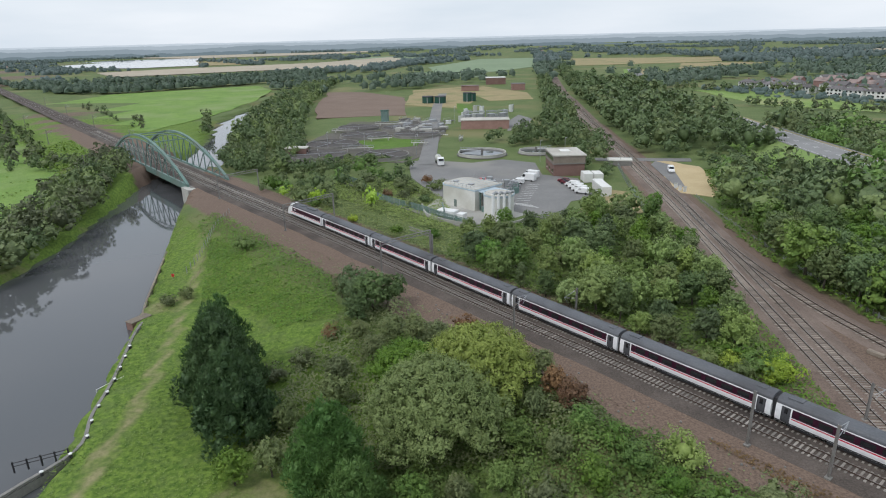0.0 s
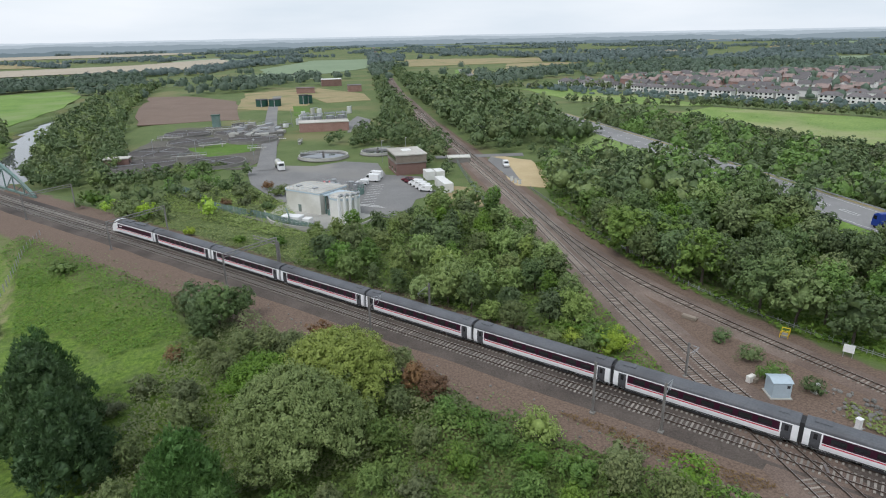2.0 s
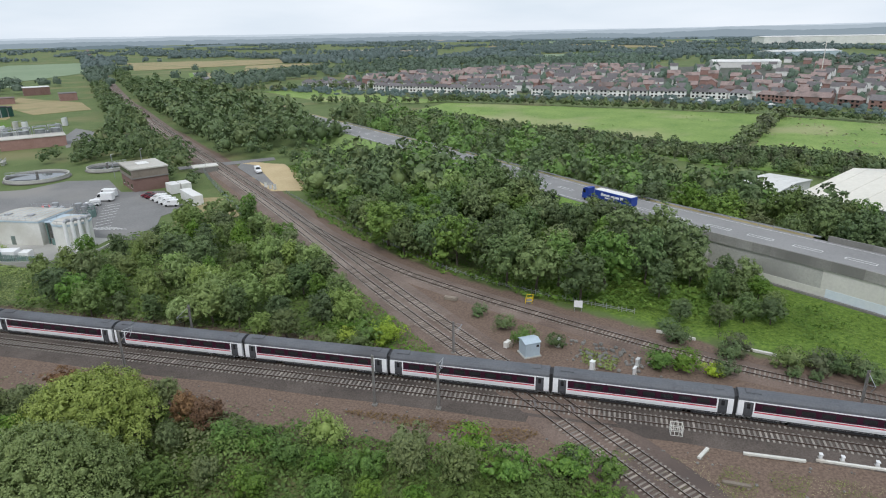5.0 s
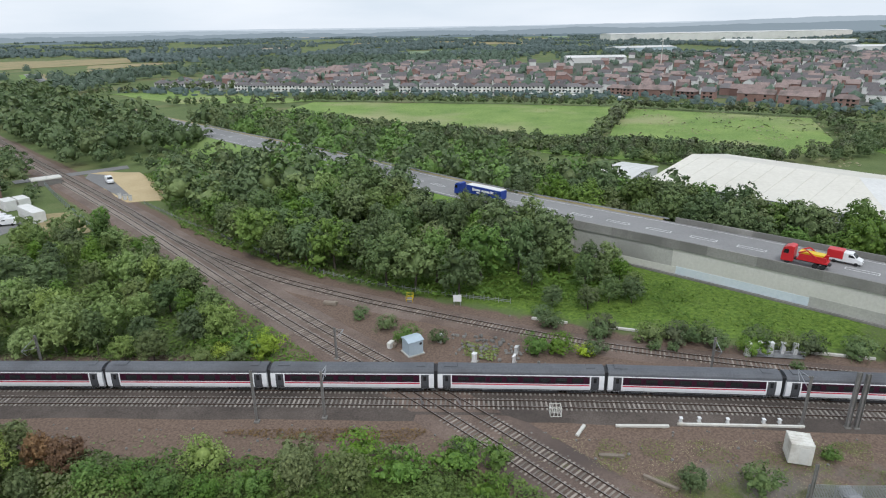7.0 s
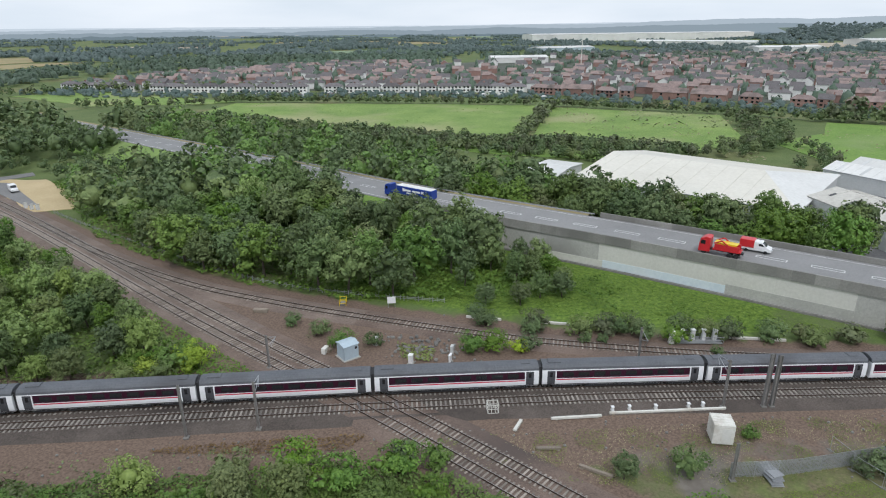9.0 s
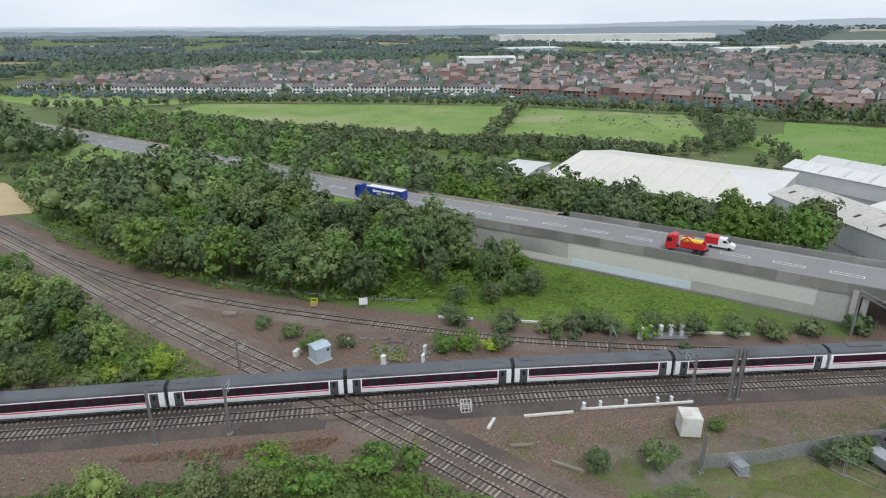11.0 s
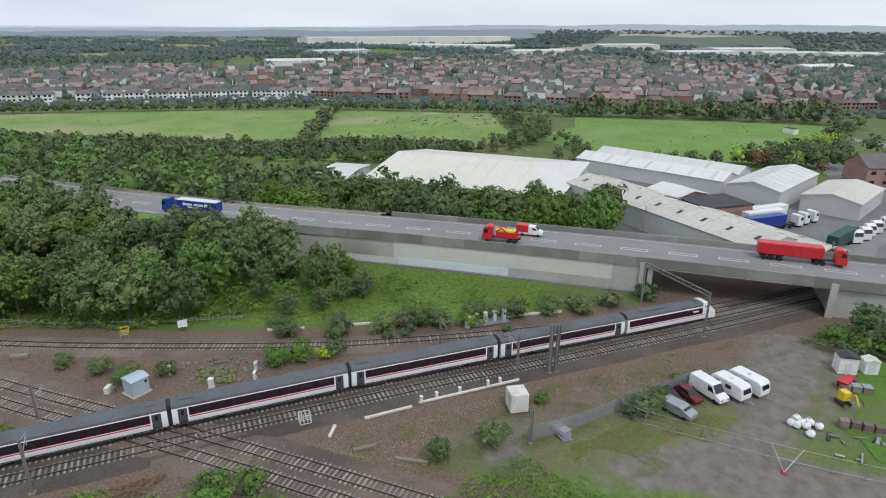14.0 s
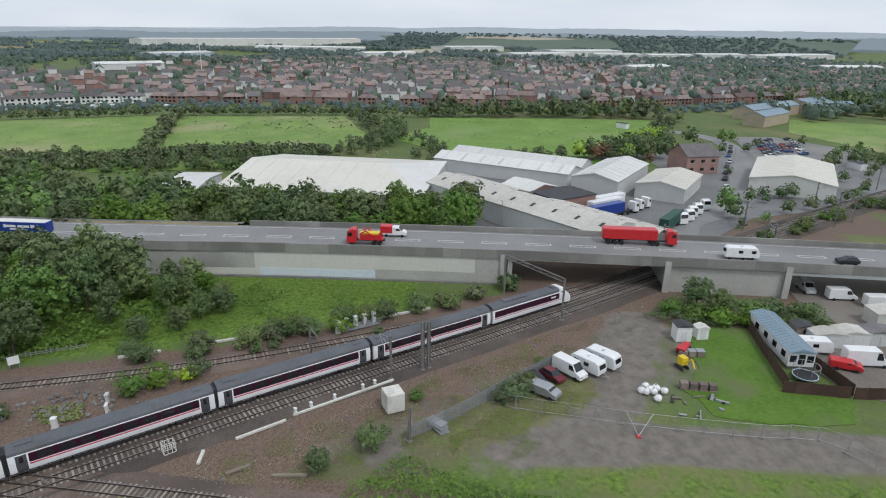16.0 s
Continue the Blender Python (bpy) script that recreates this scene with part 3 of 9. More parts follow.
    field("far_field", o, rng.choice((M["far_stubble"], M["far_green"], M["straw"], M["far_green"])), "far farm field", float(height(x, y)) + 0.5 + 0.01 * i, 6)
lagoon = part("lagoon", flat(ragged([(-1325, 1746), (-1361, 2057), (-1087, 2116), (-736, 1440), (-842, 1349), (-1112, 1473)], 40, 12, 5), -3.2, 0.3), water_m)
tagged(lagoon, "distant pale flooded gravel pit", "lake", kind="structure")

# distance: low ridges ring the plain, haze put into their flat glowing colours
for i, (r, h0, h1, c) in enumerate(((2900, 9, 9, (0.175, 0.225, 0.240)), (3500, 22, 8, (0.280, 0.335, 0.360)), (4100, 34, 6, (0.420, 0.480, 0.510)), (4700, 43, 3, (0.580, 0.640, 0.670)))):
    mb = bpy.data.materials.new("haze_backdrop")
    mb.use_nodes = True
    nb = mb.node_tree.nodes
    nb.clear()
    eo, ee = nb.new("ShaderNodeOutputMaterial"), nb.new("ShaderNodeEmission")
    # emission, not lit: each farther ring is paler, imitating thicker haze
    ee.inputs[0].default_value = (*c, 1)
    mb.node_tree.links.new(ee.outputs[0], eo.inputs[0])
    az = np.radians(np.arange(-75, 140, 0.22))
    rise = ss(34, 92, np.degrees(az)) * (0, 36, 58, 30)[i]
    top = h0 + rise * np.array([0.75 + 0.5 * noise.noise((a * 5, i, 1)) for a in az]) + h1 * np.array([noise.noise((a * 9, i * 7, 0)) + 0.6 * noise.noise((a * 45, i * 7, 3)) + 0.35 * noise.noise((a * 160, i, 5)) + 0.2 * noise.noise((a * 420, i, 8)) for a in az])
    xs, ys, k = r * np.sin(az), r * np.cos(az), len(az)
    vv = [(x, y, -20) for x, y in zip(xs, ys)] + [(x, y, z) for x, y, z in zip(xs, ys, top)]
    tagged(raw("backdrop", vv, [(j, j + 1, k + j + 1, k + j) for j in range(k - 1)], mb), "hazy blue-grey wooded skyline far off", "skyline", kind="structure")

# ---- railway ----
sleeper_bm = boxes((0, 0, 0, 2.55, 0.26, 0.16), bevel=0.02)
sleeper_me = bpy.data.meshes.new("sleeper")
sleeper_bm.to_mesh(sleeper_me)
sleeper_bm.free()
sleeper_me.materials.append(M["sleeper"])
timber_me = sleeper_me.copy()
timber_me.materials[0] = M["timber"]


def track(pts, heads, off, near, label, me=sleeper_me, lift=0.0, skip=None, reach=None):
    """Two rails on sleepers; the sleepers for which near(x, y) holds are pieces, the others one mesh."""
    t = thing("railway_track", pose(0, 0, 0), label, "railway track", "tracks at the crossing")
    right = np.stack([heads[:, 1], -heads[:, 0]], 1)
    mid = pts[:, :2] + right * off
    keep = np.array([reach is None or reach(x, y) for x, y in mid])
    mid, hd = mid[keep], heads[keep]
    rm, rh = mid[::4], hd[::4]
    for s in (-0.75, 0.75):
        v, f = ribbon(rm, rh, [s - 0.085, s - 0.04, s + 0.04, s + 0.085], [0.18 + lift, 0.335 + lift, 0.335 + lift, 0.18 + lift])
        raw("rail", v, f, M["rail"], t)
        v, f = ribbon(rm, rh, [s - 0.034, s + 0.034], [0.339 + lift, 0.339 + lift])
        raw("rail_head", v, f, M["railtop"], t, "worn bright rail head")
    rest_v, rest_f = [], []
    base = [(u * 1.275, w * 0.13, z * 0.16) for z in (0, 1) for u, w in ((-1, -1), (1, -1), (1, 1), (-1, 1))]
    bf = [(4, 5, 6, 7), (0, 1, 5, 4), (1, 2, 6, 5), (2, 3, 7, 6), (3, 0, 4, 7)]
    count = 0
    for (x, y), h in zip(mid, hd):
        if skip and skip(x, y):
            continue
        m = pose(x, y, 0.03, 0, 0, math.degrees(math.atan2(h[1], h[0])) - 90)
        if near(x, y) and count < 300:
            share("sleeper", me, t, m)
            count += 1
        elif math.hypot(x, y) < 420:
            k = len(rest_v)
            rest_v += [tuple(m @ Vector(b)) for b in base]
            rest_f += [tuple(k + i for i in q) for q in bf]
    if rest_v:
        tagged(raw("sleeper_rest", rest_v, rest_f, me.materials[0], t), kind="stuff")
    return t


v, f = ribbon(MAIN[::4], MAIN_H[::4], [-6.0, -4.3, -1.9, 1.9, 4.3, 6.0], [-0.12, 0.12, 0.10, 0.10, 0.12, -0.12])
tagged(raw("ballast_bed", v, f, M["ballast"]), "dark grey-brown stone ballast under the main line", "ballast", kind="structure")
def bed(pts, heads, offs, zs, keep, material, label):
    k = np.array([bool(keep(x, y)) for x, y in pts[::4, :2]])
    v, f = ribbon(pts[::4][k], heads[::4][k], offs, zs)
    tagged(raw("ballast_bed", v, f, material), label, "ballast", kind="structure")


bed(CROSS, CROSS_H, [-5.6, -4.2, 4.2, 5.6], [-0.12, 0.115, 0.115, -0.12], lambda x, y: y < 88, M["ballast_red"], "dark reddish brown ballast under the crossing line")
bed(CROSS, CROSS_H, [-5.6, -4.2, 4.2, 5.6], [-0.12, 0.115, 0.115, -0.12], lambda x, y: y > 85.2, M["ballast_pale"], "pale pinkish grey ballast under the crossing line")
bed(CURVE, CURVE_H, [-3.4, -2.2, 2.2, 3.4], [-0.12, 0.11, 0.11, -0.12], lambda x, y: y < 78, M["ballast_red"], "rusty brown ballast under the single curve")
bed(CURVE, CURVE_H, [-3.4, -2.2, 2.2, 3.4], [-0.12, 0.108, 0.108, -0.12], lambda x, y: 75.4 < y < 150, M["ballast_pale"], "pale ballast under the single curve")
near_main = lambda x, y: 0 < x < 108
near_cross = lambda x, y: 10 < y < 118
on_main = lambda x, y: abs(side(x, y)) < 4.6
for off, what in ((1.72, "near"), (-1.72, "far")):
    track(MAIN, MAIN_H, off, near_main, "straight electrified main line track on pale concrete sleepers", reach=lambda x, y: x < 230)
    track(CROSS, CROSS_H, off, near_cross, "crossing line track with rusty rails on grey-brown sleepers", timber_me, 0.004, on_main, lambda x, y: y < 900)
track(CURVE, CURVE_H, 0, lambda x, y: y > -8, "single curved connecting track with dark rusty rails", timber_me, 0.006, on_main)
# crossing frogs and boards at the diamond
for i, (x, y) in enumerate(((46.9, 60.2), (50.3, 56.7), (46.9, 55.3), (50.4, 51.6))):
    b = thing("crossing_plate", pose(x, y, 0.345, 0, 0, -22), "worn steel crossing plate where two rails meet", "rail crossing", "diamond crossing plates")
    part("plate", boxes((0, 0, 0, 0.22, 1.5, 0.012), (0.16, 0.2, 0, 0.08, 1.8, 0.012)), M["railtop"], b)

# ---- train ----
PITCH = 23.29


def bogie(parent, x):
    b = part("bogie", boxes((x, 0, 0.75, 3.4, 2.3, 0.22), (x, 1.05, 0.55, 3.2, 0.16, 0.34), (x, -1.05, 0.55, 3.2, 0.16, 0.34)), M["dark"], parent)
    for dx in (-1.25, 1.25):
        for s in (-0.78, 0.78):
            share("wheel", wheel_me, b, pose(x + dx, s, 0.82, 90, 0, 0))


bm = bmesh.new()
bmesh.ops.create_cone(bm, cap_ends=True, segments=16, radius1=0.46, radius2=0.46, depth=0.13)
wheel_me = bpy.data.meshes.new("wheel")
bm.to_mesh(wheel_me)
bm.free()
wheel_me.materials.append(M["dark"])

BODY = [(-1.25, 0.95), (-1.365, 1.5), (-1.365, 2.6), (-1.27, 3.35), (1.27, 3.35), (1.365, 2.6), (1.365, 1.5), (1.25, 0.95)]
ROOF = [(-1.275, 3.35), (-1.19, 3.66), (-0.92, 3.92), (-0.5, 4.06), (0, 4.1), (0.5, 4.06), (0.92, 3.92), (1.19, 3.66), (1.275, 3.35)]


def side_panel(x0, x1, z0, z1, proud, flanks=(-1, 1)):
    """A band on the flanks of a coach, following their lean."""
    bm = bmesh.new()
    at = lambda z: np.interp(z, [0.95, 1.5, 2.6, 3.35], [1.25, 1.365, 1.365, 1.27]) + proud
    for s in flanks:
        zs = [z0] + [z for z in (1.5, 2.6) if z0 < z < z1] + [z1]
        for a, b in zip(zs, zs[1:]):
            q = [bm.verts.new(p) for p in ((x0, s * at(a), a), (x1, s * at(a), a), (x1, s * at(b), b), (x0, s * at(b), b))]
            bm.faces.new(q if s < 0 else q[::-1])
    return bm


def coach(m):
    c = thing("railway_coach", m, "white and aubergine passenger coach with red stripe and grey roof", "train coach", "coaches of the train")
    n = 22.75 / 2
    part("body", prism(bmesh.new(), BODY, -n, n), M["train_white"], c)
    part("roof", prism(bmesh.new(), ROOF, -n, n), M["train_roof"], c, "dark grey ribbed roof")
    part("roof_unit", boxes((-n + 1.8, 0, 4.04, 1.8, 1.1, 0.14), bevel=0.03), M["train_roof"], c)
    part("roof_unit", boxes((n - 1.8, 0, 4.04, 1.2, 1.1, 0.12), bevel=0.03), M["train_roof"], c)
    part("window_band", side_panel(-n + 1.98, n - 1.98, 2.08, 3.2, 0.006), M["aubergine"], c, "dark aubergine window band")
    part("stripe", side_panel(-n + 1.98, n - 1.98, 1.80, 1.97, 0.007), M["train_red"], c, "thin red stripe")
    part("sill_band", side_panel(-n, n, 0.98, 1.14, 0.006), M["dark"], c)
    for x in np.linspace(-n + 3.6, n - 3.6, 8):
        for s in (-1, 1):
            part("window", side_panel(x - 0.78, x + 0.78, 2.28, 2.98, 0.012, (s,)), M["glass"], c)
    for x in (-n + 1.25, n - 1.25):
        for s in (-1, 1):
            d = part("door", side_panel(x - 0.55, x + 0.55, 1.15, 3.2, 0.009, (s,)), M["roof_dark"], c, "dark grey plug door")
            part("door_window", side_panel(x - 0.2, x + 0.2, 2.3, 3.0, 0.014, (s,)), M["glass"], d)
    part("underframe", boxes((0, 0, 0.5, 10.5, 2.2, 0.5), (0, 0, 0.8, 22, 1.9, 0.2)), M["dark"], c)
    for x in (-n + 3.2, n - 3.2):
        bogie(c, x)
    for x in (-n - 0.13, n + 0.13):
        part("gangway", boxes((x, 0, 1.1, 0.27, 1.9, 2.6)), M["dark"], c, "black rubber gangway")
    return c


def power_car(m, label, pantograph):
    """A driving vehicle; its raked nose looks along +x."""
    c = thing("locomotive", m, label, "locomotive", "driving vehicles of the train")
    n = 9.6
    part("body", prism(bmesh.new(), BODY, -n, n - 3.2), M["train_white"], c)
    part("roof", prism(bmesh.new(), ROOF, -n, n - 3.4), M["train_roof"], c, "dark grey roof")
    # cab: white wedge with a raked windscreen
    bm = bmesh.new()
    secs = [(n - 3.2, 1.0, 4.05, 1.365, 1.2), (n - 2.2, 1.0, 3.98, 1.365, 1.15), (n - 0.75, 0.85, 2.55, 1.34, 1.22), (n - 0.1, 0.75, 2.15, 1.12, 0.95), (n + 0.12, 0.75, 1.5, 0.95, 0.9)]
    rings = []
    for x, z0, z1, w0, w1 in secs:
        zm = z0 + (z1 - z0) * 0.62
        rings.append([bm.verts.new(p) for p in ((x, -w0, z0), (x, -w0, zm), (x, -w1, z1 - 0.12), (x, -w1 * 0.7, z1), (x, w1 * 0.7, z1), (x, w1, z1 - 0.12), (x, w0, zm), (x, w0, z0))])
    for a, b in zip(rings, rings[1:]):
        for i in range(8):
            bm.faces.new((a[i], a[(i + 1) % 8], b[(i + 1) % 8], b[i]))
    bm.faces.new(rings[-1])
    bm.faces.new(rings[0][::-1])
    bmesh.ops.recalc_face_normals(bm, faces=bm.faces)
    part("cab", bm, M["white"], c, "white raked driving cab")
    bm = bmesh.new()
    q = [bm.verts.new(p) for p in ((n - 2.08, -0.98, 3.90), (n - 2.08, 0.98, 3.90), (n - 0.95, 1.06, 2.78), (n - 0.95, -1.06, 2.78))]
    bm.faces.new(q)
    part("windscreen", bm, M["glass"], c, "black raked windscreen")
    bm = bmesh.new()
    q = [bm.verts.new(p) for p in ((n - 0.74, -1.1, 2.58), (n - 0.74, 1.1, 2.58), (n - 0.07, 0.92, 2.17), (n - 0.07, -0.92, 2.17))]
    bm.faces.new(q)
    r = [bm.verts.new(p) for p in ((n - 0.06, -0.94, 2.12), (n - 0.06, 0.94, 2.12), (n + 0.15, 0.9, 1.35), (n + 0.15, -0.9, 1.35))]
    bm.faces.new(r)
    part("nose_panel", bm, M["yellow"], c, "bright yellow nose panel")
    part("window_band", side_panel(-n + 0.4, n - 3.3, 2.02, 3.12, 0.006), M["aubergine"], c, "aubergine side band")
    part("stripe", side_panel(-n + 0.4, n - 2.6, 1.74, 1.87, 0.007), M["train_red"], c)
    part("cab_window", side_panel(n - 2.9, n - 2.25, 2.75, 3.3, 0.012), M["glass"], c)
    # operator's mark as a plain pale device
    part("emblem", side_panel(n - 5.4, n - 4.2, 2.5, 2.75, 0.012), M["train_white"], c, "plain pale device")
    part("underframe", boxes((0, 0, 0.5, 8, 2.3, 0.5), (0, 0, 0.8, 18.4, 1.9, 0.2)), M["dark"], c)
    for x in (-5.6, 5.4):
        bogie(c, x)
    if pantograph:
        part("roof_equipment", boxes((-3, 0, 4.05, 4.2, 1.3, 0.25)), M["train_roof"], c)
        part("roof_fan", boxes((2, 0, 4.05, 2.5, 1.4, 0.2)), M["train_roof"], c)
        part("pantograph", rods([((-6.5, -0.5, 4.1), (-5.2, -0.4, 4.6)), ((-6.5, 0.5, 4.1), (-5.2, 0.4, 4.6)), ((-5.2, 0.4, 4.6), (-6.6, 0, 5.2)), ((-5.2, -0.4, 4.6), (-6.6, 0, 5.2)), ((-6.6, -0.8, 5.2), (-6.6, 0.8, 5.2))], 0.04), M["mast"], c)
    else:
        part("roof_equipment", boxes((n - 4.2, 0, 4.05, 0.8, 1.2, 0.22)), M["train_roof"], c)
        part("roof_fan", boxes((-4, 0, 4.05, 5, 1.2, 0.14)), M["train_roof"], c)
    return c


FAR = MAIN[:, :2] + np.stack([MAIN_H[:, 1], -MAIN_H[:, 0]], 1) * -1.72
FAR_RUN = np.concatenate([[0], np.cumsum(np.linalg.norm(np.diff(FAR, axis=0), axis=1))])
START = np.interp(17.3, FAR[:, 0], FAR_RUN) - 4 * PITCH


def on_line(s):
    x, y = np.interp(s, FAR_RUN, FAR[:, 0]), np.interp(s, FAR_RUN, FAR[:, 1])
    x2, y2 = np.interp(s + 5, FAR_RUN, FAR[:, 0]), np.interp(s + 5, FAR_RUN, FAR[:, 1])
    x1, y1 = np.interp(s - 5, FAR_RUN, FAR[:, 0]), np.interp(s - 5, FAR_RUN, FAR[:, 1])
    return x, y, math.degrees(math.atan2(y2 - y1, x2 - x1))


first = None
for i in range(9):
    x, y, a = on_line(START + PITCH * (i + 0.5))
    if first is None:
        first = coach(pose(x, y, 0, 0, 0, a))
    else:
        copy_thing(first, pose(x, y, 0, 0, 0, a))
x, y, a = on_line(START - 9.9)
power_car(pose(x, y, 0, 0, 0, a + 180), "white and aubergine locomotive with yellow nose and pantograph", True)
x, y, a = on_line(START + 9 * PITCH + 9.9)
power_car(pose(x, y, 0, 0, 0, a), "white and aubergine driving trailer with yellow nose", False)

# ---- overhead line masts ----


def mast(x, y, h, arm, reach, label="grey steel overhead line mast with a hinged arm", k=1.0):
    """An I-section post; arm: direction in degrees in which its cantilever reaches."""
    t = thing("overhead_line_mast", pose(x, y, 0, 0, 0, arm), label, "railway mast", "overhead line masts")
    part("post", boxes((0, -0.13 * k, 0, 0.25 * k, 0.035, h), (0, 0.13 * k, 0, 0.25 * k, 0.035, h), (0, 0, 0, 0.035, 0.25 * k - 0.02, h)), M["mast"], t)
    part("footing", boxes((0, 0, -0.1, 0.7, 0.7, 0.28), bevel=0.04), M["concrete_dark"], t)
    if reach:
        part("cantilever", rods([((0, 0, h - 0.3), (reach, 0, h - 0.9)), ((0, 0, h - 2.0), (reach, 0, h - 0.9)), ((reach, 0, h - 0.9), (reach - 0.9, 0, h - 2.1))], 0.045), M["galv"], t)
        part("insulator", rods([((0.15, 0, h - 0.33), (0.55, 0, h - 0.43)), ((0.15, 0, h - 1.93), (0.55, 0, h - 1.7))], 0.09, 8), M["wood"], t)
    return t


for x, y, h, reach in ((28.6, 67.0, 7.6, 0), (35.5, 61.6, 7.0, 3.0), (0.3, 95.4, 6.9, 3.0), (-60.4, 151.8, 7.0, 0), (-28.0, 121.9, 7.0, 0), (-94.6, 185.2, 7.4, 0)):
    mast(x, y, h, 45, reach)
for x, y, h in ((82.2, 14.0, 8.0), (82.9, 13.2, 7.8)):
    mast(x, y, h, 45, 0, "one of a pair of tall grey overhead line posts", 1.7)
mast(78.6, 18.1, 7.2, 45, 3.2, "slim mast with an arm over the line")
mast(81.5, 31.4, 6.4, 225, 2.6)
mast(11.0, 100.2, 6.5, 225, 3.2, "lattice-like mast with a raised arm")
mast(103.4, -7.7, 8.2, 45, 0)
for x, off in ((142, 8), (168, 8), (196, 8), (226, 8), (150, -8), (182, -8), (214, -8)):
    mast(x, float(np.interp(x, MAIN_X, MAIN_S)) - x + off * 1.2, 8.0, 225 if off > 0 else 45, 2.4)
mast(45.2, 73.4, 5.5, 0, 1.6, "short lattice signal mast beside the crossing line")
for x, y in ((-150, 252), (-195, 297), (-260, 362), (-330, 432), (-170, 226), (-240, 296), (-310, 366), (-400, 500)):
    mast(x, y, 7.0, 45, 2.5)
for x, y in ((150, -57), (176, -84), (204, -114), (230, -145)):
    mast(x, y, 8.5, 225, 2.5)


def gantry(a, b, h, label="steel portal boom spanning both tracks"):
    a, b = Vector((*a, h)), Vector((*b, h))
    t = thing("overhead_gantry", pose(0, 0, 0), label, "railway gantry", "overhead line gantries")
    up = Vector((0, 0, 0.7))
    d = (b - a)
    k = max(4, int(d.length / 1.6))
    part("post", rods([((b.x, b.y, -0.1), (b.x, b.y, h + 0.6))], 0.22, 8), M["mast"], t)
    part("chord", rods([(a, b)], 0.11), M["mast"], t)
    part("chord", rods([(a + up, b + up)], 0.11), M["mast"], t)
    part("lacing", rods([(a + d * (i / k), a + d * ((i + 1) / k) + up) if i % 2 else (a + d * (i / k) + up, a + d * ((i + 1) / k)) for i in range(k)], 0.06), M["mast"], t)


gantry((-28.0, 121.9), (-18.6, 131.2), 6.3)
gantry((-60.4, 151.8), (-50.6, 164.6), 6.3)
gantry((-94.6, 185.2), (-86, 197), 6.5)
gantry((103.4, -7.7), (114.2, 3.2), 7.4, "long steel boom from a trackside mast to the abutment")
gantry((-24.3, 137.0), (-18.2, 131.4), 5.2)

# ---- green bowstring bridge over the river ----
BR_A, BR_B = Vector((-183.5, 278.5, 0)), Vector((-109.5, 207.5, 0))
along = (BR_B - BR_A).normalized()
across = Vector((-along.y, along.x, 0)) * -1
if across.x + across.y > 0:
    across = -across
bridge = thing("railway_bridge", pose(0, 0, 0), "green steel bowstring arch railway bridge over the river", "bridge")
span = (BR_B - BR_A).length
N = 14
dk = bmesh.new()
mid = (BR_A + BR_B) / 2
box(dk, mid.x, mid.y, -1.55, span + 6, 14.2, 1.45, math.degrees(math.atan2(along.y, along.x)))
part("deck_girder", dk, M["concrete_dark"], bridge, "dark steel deck girders")
for s in (7.2, -7.2):
    base = BR_A + across * s
    crown = lambda i, r=12.0: base + along * (span * i / N) + Vector((0, 0, 0.5 + r * (1 - (2 * i / N - 1) ** 2)))
    inner = lambda i: base + along * (span * i / N) + Vector((0, 0, 0.5 + 10.3 * (1 - (2 * i / N - 1) ** 2)))
    foot = lambda i: base + along * (span * i / N) + Vector((0, 0, 0.2))
    ar = bmesh.new()
    for i in range(28):
        p, q = crown(i / 2), crown((i + 1) / 2)
        dd = q - p
        mm = Matrix.Translation((p + q) / 2) @ dd.to_track_quat("X", "Z").to_matrix().to_4x4() @ Matrix.Diagonal((dd.length + 0.15, 0.95, 0.75, 1))
        bmesh.ops.create_cube(ar, size=1, matrix=mm)
    part("arch_rib", ar, M["green_steel"], bridge)
    ch = bmesh.new()
    rings = []
    for i in range(1, 28):
        slope = (inner(i / 2 + 0.1) - inner(i / 2 - 0.1)).normalized()
        up = across.to_3d().cross(slope).normalized()
        rings.append([ch.verts.new(inner(i / 2) + across.to_3d().normalized() * (0.24 * math.cos(a * math.pi / 3)) + up * (0.24 * math.sin(a * math.pi / 3))) for a in range(6)])
    for ra, rb in zip(rings, rings[1:]):
        for a in range(6):
            ch.faces.new((ra[a], ra[(a + 1) % 6], rb[(a + 1) % 6], rb[a]))
    ch.faces.new(rings[0])
    ch.faces.new(rings[-1])
    bmesh.ops.recalc_face_normals(ch, faces=ch.faces)
    part("inner_chord", ch, M["green_steel"], bridge)
    tg = bmesh.new()
    c = (foot(0) + foot(N)) / 2
    box(tg, c.x, c.y, -1.7, span + 1.5, 0.7, 2.3, math.degrees(math.atan2(along.y, along.x)))
    part("tie_girder", tg, M["green_steel"], bridge)
    for i in range(1, N):
        bmh = bmesh.new()
        rod(bmh, foot(i), inner(i), 0.2, 6)
        part("hanger", bmh, M["green_steel"], bridge)
    for i in range(1, N - 1):
        bmh = bmesh.new()
        rod(bmh, foot(i + 1) if i < N / 2 else foot(i), inner(i) if i < N / 2 else inner(i + 1), 0.16, 6)
        part("diagonal", bmh, M["green_steel"], bridge)
for i in (5, 7, 9):
    bmh = bmesh.new()
    z = Vector((0, 0, 0.5 + 11.9 * (1 - (2 * i / N - 1) ** 2)))
    rod(bmh, BR_A + along * (span * i / N) + across * 7.2 + z, BR_A + along * (span * i / N) - across * 7.2 + z, 0.2, 6)
    part("cross_brace", bmh, M["green_steel"], bridge)
for e, sg in ((BR_A, -1), (BR_B, 1)):
    ab = bmesh.new()
    q = e + along * (2.5 * sg)
